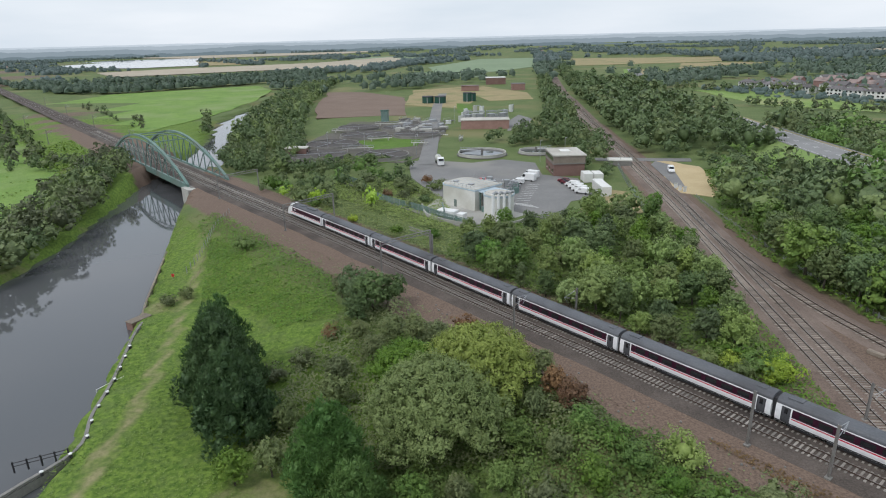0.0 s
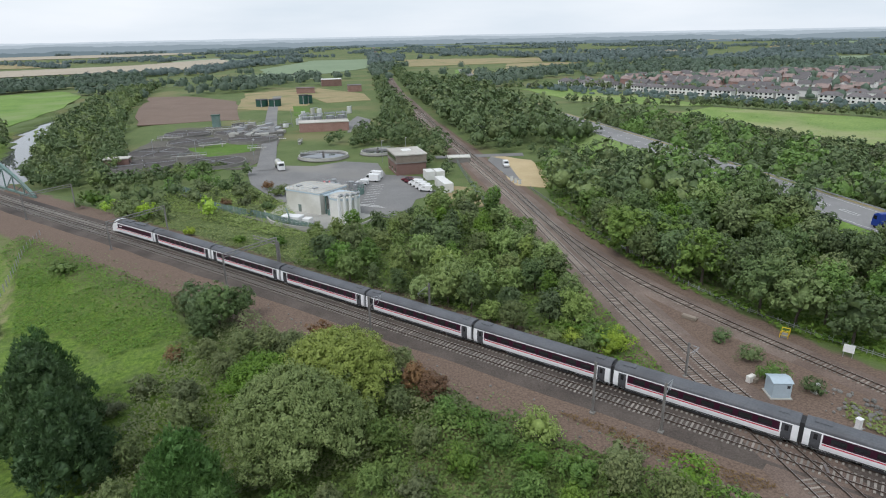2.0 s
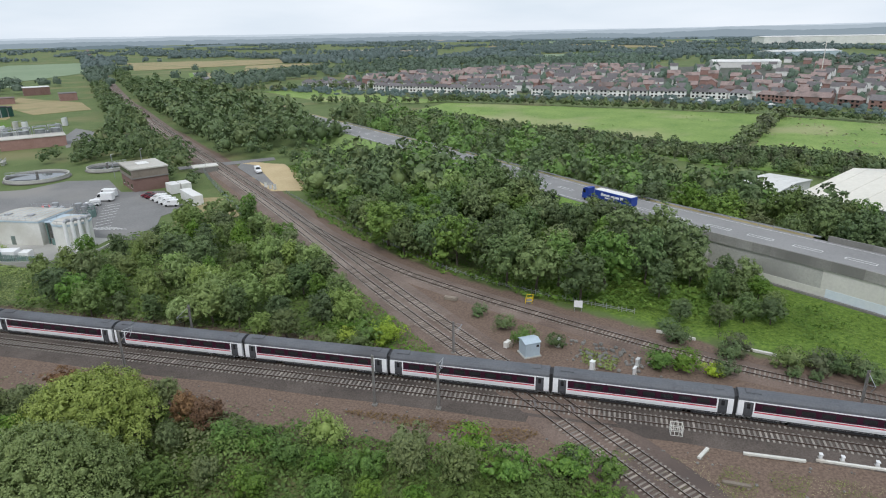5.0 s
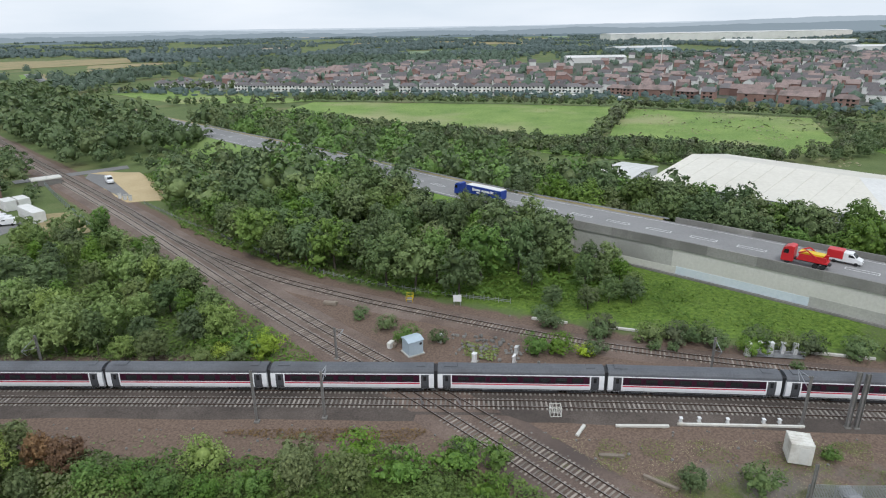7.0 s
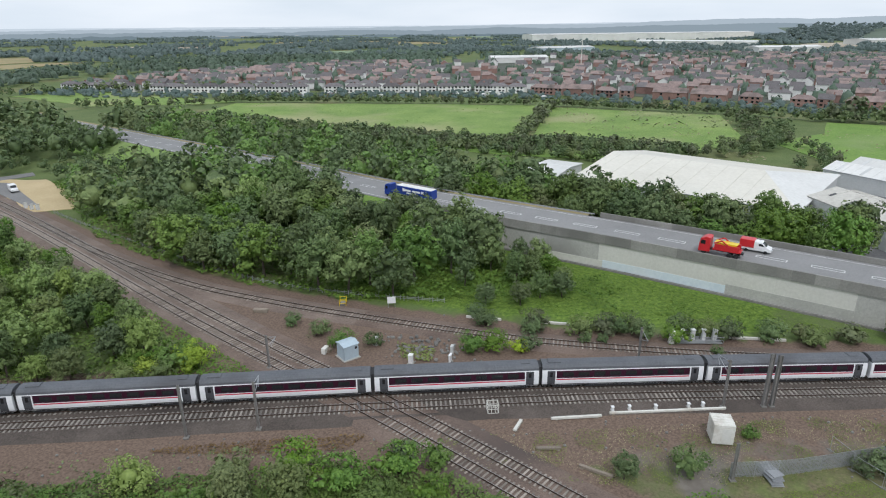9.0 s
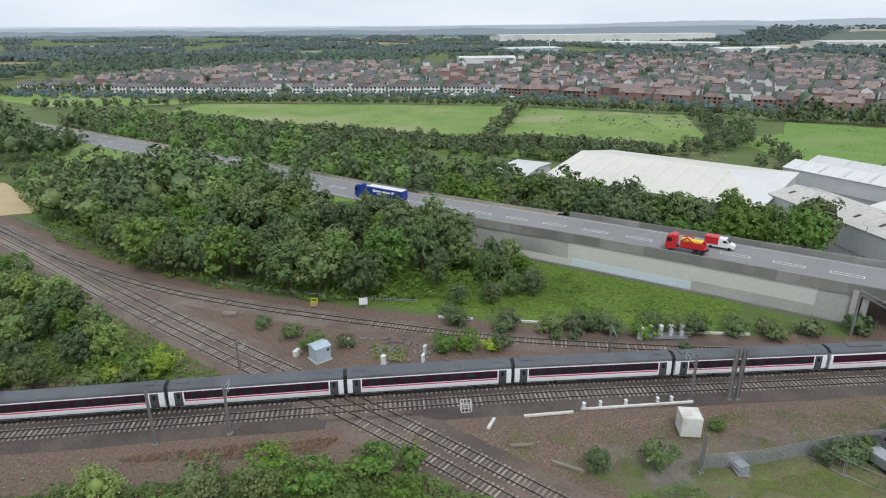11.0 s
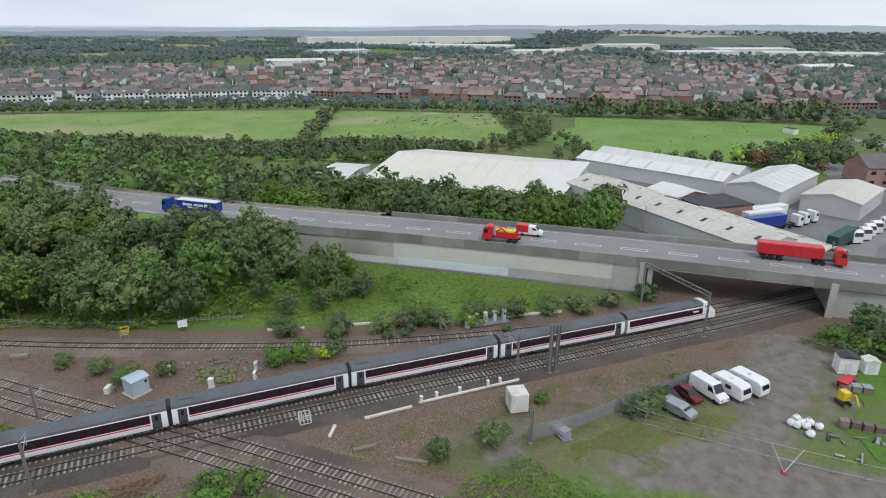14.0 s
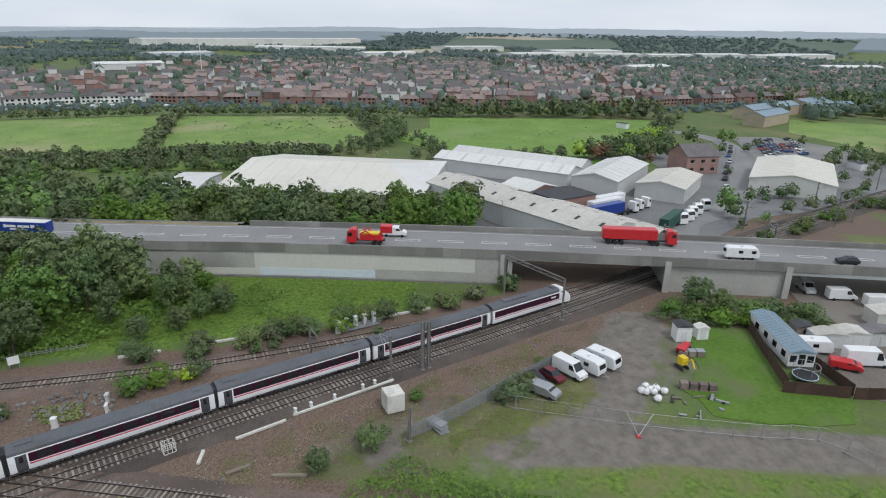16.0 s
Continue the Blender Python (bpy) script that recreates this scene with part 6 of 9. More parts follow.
cover("wedge_grass", "rough grass and weeds beside the crossing", [(40, 118), (42.6, 116), (43, 78), (43, 72), (37, 72), (30, 80), (30, 90), (38, 100)], 13, -0.05, 0.8, 0.32, "bramble", 63, lambda x, y: side(x, y) > -8, 0.3)
cover("yard_weeds", "thin weeds over the dirt yard", [(58, 30), (74, 18), (88, 4), (106, -12), (104, -22), (88, -8), (76, 0), (66, 10), (58, 16)], 20, -0.05, 0.40, 0.13, "weed", 64, lambda x, y: (side(x, y) < 7) | (np.sin(x * 0.7) * np.sin(y * 0.6 + x * 0.2) < 0.25), 0.3)
cover("cess_weeds", "sparse dry grass and weeds on the bare cess", [(46, 46), (56, 36), (66, 26), (80, 12), (96, -3), (92, -8), (74, 4), (62, 14), (54, 24), (44, 40)], 26, -0.04, 0.26, 0.11, "weed", 82, lambda x, y: (side(x, y) < 6.5) | (np.sin(x * 0.55 + 2) * np.sin(y * 0.7 - x * 0.25) < 0.05), 0.35)
cover("cess_straw", "bleached straw tufts on the bare cess", [(46, 46), (56, 36), (66, 26), (80, 12), (96, -3), (92, -8), (74, 4), (62, 14), (54, 24), (44, 40)], 12, -0.04, 0.22, 0.10, "straw_tuft", 83, lambda x, y: (side(x, y) < 6.0) | (np.sin(x * 0.4) * np.sin(y * 0.5 + x * 0.3) < -0.1), 0.35)
cover("yard_grass", "rough grass along the palisade", [(66, 8), (78, -2), (84, -8), (80, -12), (72, -8), (64, -2), (60, 6)], 45, -0.05, 0.35, 0.115, "turf", 65, lambda x, y: np.sin(x * 0.5 + 1) * np.sin(y * 0.45 + x * 0.15) < -0.1, 0.3)
cover("straw_tufts", "pale straw-coloured tussocks in the rough pasture", [(228, 150), (300, 186), (345, 206), (370, 104), (330, 66), (286, 76), (242, 50)], 0.16, 0.0, 0.5, 1.0, "straw_tuft", 72, lambda x, y: np.sin(x * 0.13 + y * 0.04) * np.sin(y * 0.17) < 0.2)
cover("straw_tufts", "pale straw-coloured tussocks in the bright pasture", [(292, 64), (370, 58), (394, -76), (330, -58), (264, -18), (252, 28)], 0.10, 0.0, 0.5, 0.9, "straw_tuft", 73, lambda x, y: np.sin(x * 0.13 + y * 0.04) * np.sin(y * 0.17) < 0.1)
cover("meadow_tufts", "tufted meadow grass across the river", [(-128, 120), (-150, 195), (-168, 240), (-240, 312), (-260, 250), (-190, 100)], 0.9, 0.0, 0.6, 0.9, "turf", 66, None, 0.1)


def far_wood(name, label, spots, seed, mat="far", floor=None, cards=9):
    """Distant trees, too many and too small to count: leaf masses joined into one."""
    rng = np.random.default_rng(seed)
    vs, fs, k = [], [], 0
    for spot_no, (x, y, r, h) in enumerate(spots):
        w = ICO_V * (1 + 0.2 * rng.normal(size=(len(ICO_V), 1)))
        keep = ICO_F[(w[ICO_F].mean(1)[:, 2] > -0.3)]
        z0 = float(height(x, y)) if floor is None else floor[spot_no]
        k_in = 1.0 if cards < 12 else 0.80
        vs.append(w * (r * k_in, r * k_in, h * 0.55 * k_in) + (x, y, z0 + h * 0.45))
        fs.append(keep + k)
        k += len(ICO_V)
        n = cards
        d = rng.normal(size=(n, 3))
        d[:, 2] = np.abs(d[:, 2])
        d /= np.linalg.norm(d, axis=1)[:, None]
        v, f = leaf_cards(d * (r, r, h * 0.55) * rng.uniform(0.85, 1.1, (n, 1)) + (x, y, z0 + h * 0.45), d + rng.normal(scale=0.3, size=(n, 3)), r * (0.5 if cards < 12 else 0.36), rng)
        vs.append(v)
        fs.append(f + k)
        k += len(v)
    return tagged(new(name, mesh_of(name, np.concatenate(vs), np.concatenate(fs), L[mat])), label, "woodland", kind="stuff")


rng = random.Random(77)
spots = []


def belt(x0, y0, x1, y1, wide, gap, r=(4, 7), h=(7, 12)):
    k = max(2, int(math.hypot(x1 - x0, y1 - y0) / gap))
    for i in range(k):
        f = i / k
        spots.append((x0 + (x1 - x0) * f + rng.uniform(-wide, wide), y0 + (y1 - y0) * f + rng.uniform(-wide, wide), rng.uniform(*r), rng.uniform(*h)))


for row in ((-537, 690, -447, 668, 14, 1.6), (-447, 668, -404, 720, 14, 1.6), (-404, 720, -347, 776, 14, 1.6), (-347, 776, -272, 864, 16, 1.6), (-575, 834, -447, 828, 20, 2.2), (-447, 828, -373, 904, 20, 2.2), (-373, 904, -318, 1001, 20, 2.2), (-318, 1001, -236, 1195, 18, 3.0), (-236, 1195, -172, 1371, 18, 3.5), (-265, 690, -215, 760, 12, 2.0), (-640, 760, -540, 720, 16, 2.2), (-150, 620, -100, 640, 40, 4), (-190, 720, -60, 700, 40, 4), (-120, 620, -70, 760, 22, 5), (-700, 900, -540, 720, 30, 10), (-560, 720, -420, 880, 12, 9), (-420, 880, -120, 1480, 14, 10),
            (-1000, 900, -600, 760, 22, 5), (-740, 1090, -300, 1520, 16, 12), (-60, 780, 30, 770, 14, 9), (-150, 910, 40, 920, 12, 9), (-170, 1340, 60, 1350, 15, 10), (34, 700, 50, 1500, 8, 10), (58, 900, 76, 1500, 8, 10), (70, 980, 420, 1075, 12, 9), (90, 1330, 440, 1200, 14, 10),
            (110, 640, 200, 720, 40, 5), (130, 560, 180, 700, 30, 5), (150, 720, 420, 780, 60, 4), (300, 700, 700, 900, 90, 3.2), (420, 800, 1000, 1100, 120, 3.4), (180, 1000, 700, 1300, 70, 5), (-1300, 1500, -700, 1150, 30, 9), (-1200, 2000, -600, 1500, 40, 9)):
    belt(*row)
OPEN = [[(-812, 1168), (-695, 1296), (-465, 1472), (-353, 1791), (-268, 1578), (-296, 1217), (-495, 1125), (-663, 994)], [(-1325, 1746), (-1361, 2057), (-1087, 2116), (-736, 1440), (-842, 1349), (-1112, 1473)],
        [(-1500, 2350), (-1050, 2620), (-560, 2720), (-640, 2330), (-1100, 2100)], [(-142, 1054), (-77, 1398), (38, 1401), (32, 1025), (-33, 888), (-108, 858)], [(109, 1327), (384, 1260), (329, 1078), (93, 1019)],
        [(791, 1021), (974, 987), (891, 899), (744, 912)], [(255, 1039), (344, 1049), (374, 1003), (267, 940), (214, 879)], [(1706, 364), (1950, 291), (1598, 227), (1487, 296)]]
for i in range(340):
    a, r = radians(rng.uniform(-45, 112)), rng.uniform(1000, 3000)
    x, y = r * math.sin(a), r * math.cos(a)
    ln, b = rng.uniform(60, 320), rng.uniform(0, 3.14)
    if abs(x - (62 + (y - 1500) * 0.03)) < 60 or math.hypot(x + 950, y - 1600) < 350:
        continue
    belt(x, y, x + ln * math.cos(b), y + ln * math.sin(b), rng.uniform(4, 40), rng.uniform(4, 8), (3.5, 7.5), (6, 11))
for row in ((520, -240, 760, -330, 60, 3.0), (460, -240, 560, -330, 40, 4.0), (700, -240, 1000, -380, 90, 4.0), (420, -160, 470, -240, 12, 5.0), (900, -200, 1400, -500, 120, 5.0), (560, -330, 700, -480, 60, 4.5)):
    belt(*row, (3.5, 6.5), (6, 11))
spots = [q for q in spots if not any(inside(q[0] * k, q[1] * k, poly) for poly in OPEN for k in (1.0, 1.05, 1.10))]
near_spots = [q for q in spots if math.hypot(q[0], q[1]) < 1050]
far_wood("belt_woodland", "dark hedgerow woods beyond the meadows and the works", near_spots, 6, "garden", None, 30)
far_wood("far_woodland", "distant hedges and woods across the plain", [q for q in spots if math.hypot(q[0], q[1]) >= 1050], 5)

# ---- road vehicles ----
bm = bmesh.new()
bmesh.ops.create_cone(bm, cap_ends=True, segments=14, radius1=0.33, radius2=0.33, depth=0.22, matrix=pose(0, 0, 0, 0, 90, 0))
car_wheel = bpy.data.meshes.new("wheel")
bm.to_mesh(car_wheel)
bm.free()
car_wheel.materials.append(M["tyre"])


def wheels(t, xs, ys, scale=1.0):
    for y in ys:
        for x in xs:
            share("wheel", car_wheel, t, pose(x, y, 0.33 * scale) @ Matrix.Scale(scale, 4))


def pane(name, pts, t):
    bm = bmesh.new()
    bm.faces.new([bm.verts.new(p) for p in pts])
    return part(name, bm, M["glass"], t)


def car(m, paint, label, cat="car", group="parked cars"):
    """A small car, its front along +y."""
    t = thing("car", m, label, cat, group)
    bm = prism(bmesh.new(), [(-2.05, 0.32), (-2.12, 0.75), (-2.0, 0.95), (1.05, 0.98), (1.95, 0.84), (2.1, 0.6), (2.05, 0.32)], -0.86, 0.86)
    bmesh.ops.bevel(bm, geom=list(bm.edges), offset=0.06, segments=1, affect="EDGES")
    part("body", bm, paint, t)
    bm = bmesh.new()
    lo = [bm.verts.new(p) for p in ((-0.82, -1.95, 0.93), (0.82, -1.95, 0.93), (0.82, 1.0, 0.96), (-0.82, 1.0, 0.96))]
    hi = [bm.verts.new(p) for p in ((-0.64, -1.35, 1.42), (0.64, -1.35, 1.42), (0.64, 0.25, 1.44), (-0.64, 0.25, 1.44))]
    for i in range(4):
        bm.faces.new((lo[i], lo[(i + 1) % 4], hi[(i + 1) % 4], hi[i]))
    bm.faces.new(hi)
    bmesh.ops.recalc_face_normals(bm, faces=bm.faces)
    part("cabin_glass", bm, M["glass"], t, "dark side and end windows")
    part("roof", boxes((0, -0.55, 1.425, 1.3, 1.62, 0.05), bevel=0.02), paint, t)
    wheels(t, (-0.76, 0.76), (-1.28, 1.3))
    return t


def van(m, paint, label, length=5.2, high=2.3, group="parked vans"):
    t = thing("van", m, label, "van", group)
    h = length / 2
    bm = prism(bmesh.new(), [(-h, 0.42), (-h, high - 0.15), (-h + 0.15, high), (h - 1.75, high), (h - 0.95, 1.35), (h - 0.1, 1.05), (h, 0.42)], -0.96, 0.96)
    bmesh.ops.bevel(bm, geom=list(bm.edges), offset=0.07, segments=1, affect="EDGES")
    part("body", bm, paint, t)
    pane("windscreen", [(-0.8, h - 1.68, high - 0.1), (0.8, h - 1.68, high - 0.1), (0.84, h - 0.98, 1.42), (-0.84, h - 0.98, 1.42)], t).location.y = 0.03
    for s in (-0.968, 0.968):
        pane("side_window", [(s, h - 2.3, 1.45), (s, h - 1.2, 1.45), (s, h - 1.65, high - 0.3), (s, h - 2.3, high - 0.3)], t)
    for s in (-0.6, 0.6):
        part("headlight", boxes((s, h - 0.03, 0.75, 0.3, 0.1, 0.18)), M["galv"], t)
    wheels(t, (-0.86, 0.86), (-h + 1.0, h - 0.95))
    return t


def caravan(m, label, length=5.6, paint=None):
    t = thing("caravan", m, label, "caravan", "parked caravans")
    h = length / 2
    bm = prism(bmesh.new(), [(-h, 0.5), (-h - 0.05, 1.4), (-h + 0.35, 2.35), (-h + 0.8, 2.55), (h - 0.8, 2.55), (h - 0.3, 2.3), (h, 1.3), (h - 0.05, 0.5)], -1.1, 1.1)
    bmesh.ops.bevel(bm, geom=list(bm.edges), offset=0.08, segments=1, affect="EDGES")
    part("body", bm, paint or M["white"], t)
    pane("front_window", [(-0.8, h - 0.02, 1.45), (0.8, h - 0.02, 1.45), (0.75, h - 0.22, 2.1), (-0.75, h - 0.22, 2.1)], t).location.y = 0.03
    for s in (-1.107, 1.107):
        for y in (-h + 1.2, 0.4):
            pane("side_window", [(s, y - 0.45, 1.4), (s, y + 0.45, 1.4), (s, y + 0.45, 2.0), (s, y - 0.45, 2.0)], t)
    part("roof_vent", boxes((0, 0, 2.54, 0.5, 0.5, 0.12), bevel=0.03), M["cladding"], t)
    part("drawbar", rods([((-0.5, h, 0.5), (0, h + 1.1, 0.45)), ((0.5, h, 0.5), (0, h + 1.1, 0.45))], 0.04), M["galv"], t)
    wheels(t, (-0.98, 0.98), (-0.2,))
    return t


def cab(t, y, paint):
    bm = prism(bmesh.new(), [(y - 1.0, 0.55), (y - 1.0, 3.3), (y - 0.2, 3.45), (y + 0.75, 3.0), (y + 1.0, 1.9), (y + 1.05, 0.45)], -1.22, 1.22)
    bmesh.ops.bevel(bm, geom=list(bm.edges), offset=0.06, segments=1, affect="EDGES")
    c = part("cab", bm, paint, t)
    pane("windscreen", [(-1.0, y + 0.80, 2.95), (1.0, y + 0.80, 2.95), (1.05, y + 1.02, 2.0), (-1.05, y + 1.02, 2.0)], c).location.y = 0.02
    for s in (-1.228, 1.228):
        pane("side_window", [(s, y - 0.15, 1.95), (s, y + 0.75, 1.95), (s, y + 0.62, 2.75), (s, y - 0.15, 2.75)], c)
    return c


def artic(m, paint, label, cover=None):
    """Tractor unit and tipping trailer, 16 m long, front along +y."""
    t = thing("articulated_lorry", m, label, "lorry", "lorries on the flyover")
    cab(t, 6.6, paint)
    part("chassis", boxes((0, 4.6, 0.75, 0.9, 5.0, 0.3), (0, -2.5, 0.95, 1.0, 10.5, 0.25)), M["dark"], t)
    bm = bmesh.new()
    box(bm, 0, -2.2, 1.25, 2.45, 11.4, 2.15, bevel=0.08)
    part("tipper_body", bm, paint, t, "high ribbed tipper body")
    for y in np.linspace(-7.6, 3.2, 10):
        for s in (-1.25, 1.25):
            part("body_rib", boxes((s, y, 1.3, 0.07, 0.12, 2.05)), paint, t)
    part("load_sheet", boxes((0, -2.2, 3.39, 2.3, 11.2, 0.10), bevel=0.03), cover or paint, t)
    part("mudguard", boxes((0, -5.4, 1.0, 2.4, 4.4, 0.12)), M["dark"], t)
    wheels(t, (-1.05, 1.05), (6.5, 3.6, 2.5, -3.8, -5.2, -6.6), 1.45)
    return t


def on_road(y, off):
    """A place on the carriageway: metres from its near edge."""
    return edge_x(y) + off, y, edge_z(y) + 0.01


def heading(y, south):
    return edge_a(y) + (180 if south else 0)


# vehicles on the flyover
x, y, z = on_road(107, 3.6)
b = artic(pose(x, y, z, 0, 0, heading(y, False)), M["blue"], "royal blue articulated bulk lorry with pale lettering", M["sheet_white"])
for s in (-1.296, 1.296):
    bars = bmesh.new()
    for i, (y0, w, h0, hh) in enumerate(((-5.6, 0.9, 2.2, 0.75), (-4.4, 2.6, 2.3, 0.5), (-1.4, 2.6, 2.3, 0.5), (0.7, 0.6, 2.2, 0.75), (-3.0, 3.0, 1.75, 0.3))):
        box(bars, s, y0 + w / 2, h0, 0.02, w, hh)
    part("lettering", bars, M["white"], b, "pale plain bars of lettering")
x, y, z = on_road(-24.5, 10.4)
artic(pose(x, y, z, 0, 0, heading(y, True)), M["red"], "bright red articulated tipper lorry", M["red"])
x, y, z = on_road(33.0, 3.8)
t = thing("recovery_lorry", pose(x, y, z, 0, 0, heading(y, False)), "red and yellow skip lorry with folded arms", "lorry", "lorries on the flyover")
cab(t, 2.6, M["red"])
part("chassis", boxes((0, -0.6, 0.8, 1.0, 7.4, 0.3)), M["dark"], t)
part("bed", boxes((0, -1.4, 1.15, 2.3, 5.0, 0.25), (1.0, -1.4, 1.4, 0.25, 4.4, 0.9), (-1.0, -1.4, 1.4, 0.25, 4.4, 0.9)), M["red"], t)
part("arm", rods([((1.05, -2.8, 1.4), (1.05, -0.4, 3.1)), ((-1.05, -2.8, 1.4), (-1.05, -0.4, 3.1)), ((1.05, -0.4, 3.1), (1.05, 0.9, 2.4)), ((-1.05, -0.4, 3.1), (-1.05, 0.9, 2.4))], 0.14), M["red"], t)
part("skip", prism(bmesh.new(), [(-3.2, 2.6), (-2.2, 1.45), (0.0, 1.45), (0.9, 2.6)], -0.85, 0.85), M["yellow"], t, "yellow open skip")
wheels(t, (-1.0, 1.0), (2.6, -2.0, -3.2), 1.4)
x, y, z = on_road(28.0, 9.6)
t = van(pose(x, y, z, 0, 0, heading(y, True)), M["white"], "white pickup van with red dropside bed", 5.4, 2.2, "vans on the flyover")
part("dropside_bed", boxes((0, -1.7, 0.9, 2.1, 2.6, 1.5), bevel=0.03), M["red"], t)
x, y, z = on_road(-43.5, 3.8)
t = caravan(pose(x, y, z, 0, 0, heading(y, False)), "white motorhome with an overcab bed", 6.6)
wheels(t, (-0.95, 0.95), (-2.0, 2.3), 1.0)
x, y, z = on_road(-64.0, 3.9)
car(pose(x, y, z, 0, 0, heading(y, False)), M["dark"], "small black car on the flyover", group="cars on the flyover")

# vehicles in the railway yard
paints = [plain("car_silver", (0.42, 0.43, 0.45), 0.3, 0.3), plain("car_blue", (0.04, 0.10, 0.25), 0.3), plain("car_maroon", (0.13, 0.015, 0.025), 0.3), plain("car_grey", (0.13, 0.135, 0.14), 0.3, 0.3), M["white"], M["dark"], M["red"]]
van(pose(84.6, -8.2, 0, 0, 0, 138), M["white"], "white minibus van parked in the dirt yard", 5.6, 2.5)
caravan(pose(86.2, -11.0, 0, 0, 0, 140), "white touring caravan parked in the dirt yard", 5.4)
caravan(pose(88.4, -13.4, 0, 0, 0, 142), "white touring caravan with rounded roof", 5.6)
car(pose(82.9, -5.6, 0, 0, 0, 135), paints[2], "dark maroon estate car parked in the yard")
car(pose(81.4, -3.2, 0, 0, 0, 130), M["dark"], "small black car beside the palisade")
t = van(pose(78.2, -4.4, 0, 0, 0, 150), M["galv"], "silver pickup parked beside the palisade", 4.6, 1.7)
caravan(pose(98.4, -47.6, 0, 0, 0, 182), "white twin-axle touring caravan behind the brown fence", 6.6)
van(pose(95.2, -54.6, 0, 0, 0, 184), M["white"], "large white box van behind the brown fence", 6.8, 3.0)
van(pose(93.4, -51.0, 0, 0, 0, 165), M["red"], "red pickup truck with a bare bed", 4.6, 1.6)
van(pose(122.6, -62.8, 0, 0, 0, 185), M["white"], "white van parked under the flyover", 5.6, 2.5)
van(pose(120.0, -68.6, 0, 0, 0, 185), M["white"], "white van parked beside the flyover", 5.8, 2.5)
van(pose(126.0, -57.5, 0, 0, 0, 95), M["cladding"], "grey van parked under the flyover", 5.0, 2.3)
# works vehicles
van(pose(1.2, 207.5, 0.06, 0, 0, 80), M["white"], "small white van in the works yard", 4.4, 1.9)
van(pose(4.6, 212.0, 0.06, 0, 0, 60), M["white"], "tall white van in the works yard", 5.8, 2.7)
van(pose(5.8, 217.0, 0.06, 0, 0, 60), M["white"], "tall white van in the works yard", 5.8, 2.7)
for i, y in enumerate((203.5, 200.2, 197.0, 193.8)):
    van(pose(19.0 + 0.8 * i, y, 0.06, 0, 0, 62), M["white"], "white van parked in a row by the brick building", 4.8, 2.0)
for i, y in enumerate((210.0, 207.0)):
    car(pose(16.8 + 0.7 * i, y, 0.06, 0, 0, 62), paints[2], "dark red car parked by the brick building")
van(pose(55.6, 226.0, 0.12, 0, 0, 175), M["white"], "white van on the sandy car park", 4.8, 2.2)
t = thing("tanker_lorry", pose(-29.5, 241, 0.06, 0, 0, 195), "white tanker lorry on the works road", "lorry")
cab(t, 3.4, M["white"])
part("chassis", boxes((0, -0.5, 0.8, 1.0, 8.2, 0.3)), M["dark"], t)
bm = bmesh.new()
rod(bm, (0, -4.4, 2.25), (0, 2.0, 2.25), 1.15, 16)
part("tank", bm, M["cream"], t, "rounded cream tank", True)
part("tank_band", boxes((0, -1.2, 3.36, 0.5, 5.4, 0.12)), M["galv"], t)
wheels(t, (-1.0, 1.0), (3.3, -2.2, -3.4), 1.4)
# industrial estate yard: parked cabs and cars
rng = random.Random(21)
for x, y, a in ((179, -29.5, 222), (182, -32, 225), (185, -34.5, 228), (171.5, -42, 110), (175.2, -44.3, 112), (179, -46.6, 110), (182.8, -49, 108), (188, -52, 110)):
    t = thing("tractor_unit", pose(x, y + rng.uniform(-.5, .5), 0.06, 0, 0, a), "white lorry tractor unit parked in the yard", "lorry", "parked tractor units")
    cab(t, 1.6, M["white"])
    part("chassis", boxes((0, -0.6, 0.8, 1.0, 5.4, 0.3)), M["dark"], t)
    wheels(t, (-1.0, 1.0), (1.7, -1.8), 1.4)
for x, y, a, key, say in ((173.2, -22.6, 42, "blue", "dark blue curtain-sided trailer parked in the yard"), (178.6, -22.6, 42, "white", "white box trailer parked in the yard"), (184.0, -24.0, 42, "white", "white box trailer parked in the yard"), (165.8, -38.6, 62, "green_paint", "dark green lorry trailer parked in the yard")):
    t = thing("lorry_trailer", pose(x, y, 0.06, 0, 0, a), say, "trailer", "parked trailers")
    part("body", boxes((0, 0, 1.1, 2.5, 12.5, 2.8), bevel=0.05), M[key], t)
    part("chassis", boxes((0, 0, 0.85, 1.1, 12, 0.25)), M["dark"], t)
    wheels(t, (-1.05, 1.05), (-3.0, -4.3, -5.6), 1.4)
cars = 0
for row in range(4):
    for i in range(11):
        if rng.random() < 0.25:
            continue
        x, y = 282 + 4.2 * i + 3.0 * row, -102 - 5.8 * row - 0.9 * i + rng.uniform(-.3, .3)
        car(pose(x, y, 0.08, 0, 0, rng.choice((15, 195)) + rng.uniform(-3, 3)), rng.choice(paints), rng.choice(("car parked in the estate car park", "hatchback parked in the estate car park")))
for i in range(9):
    car(pose(206 + 12 * i + rng.uniform(-2, 2), -63 - 3.6 * i, 0.08, 0, 0, 68 + rng.choice((0, 180))), rng.choice(paints), "car parked along the estate road", group="roadside cars")

# ---- the water treatment works ----
M["works_soil"] = surface("works_soil", (0.085, 0.078, 0.068), (0.150, 0.140, 0.115), 0.15, 1.2, 0.95, bump=0.3, stain=(0.10, 0.115, 0.055))
M["filter_stone"] = surface("filter_stone", (0.060, 0.055, 0.052), (0.115, 0.105, 0.098), 0.3, 3.0, 0.95, bump=0.4)


def slab(name, outline, z, material, label, cat="pavement"):
    return tagged(part(name, flat(outline, z, 0.3), material), label, cat, kind="structure")


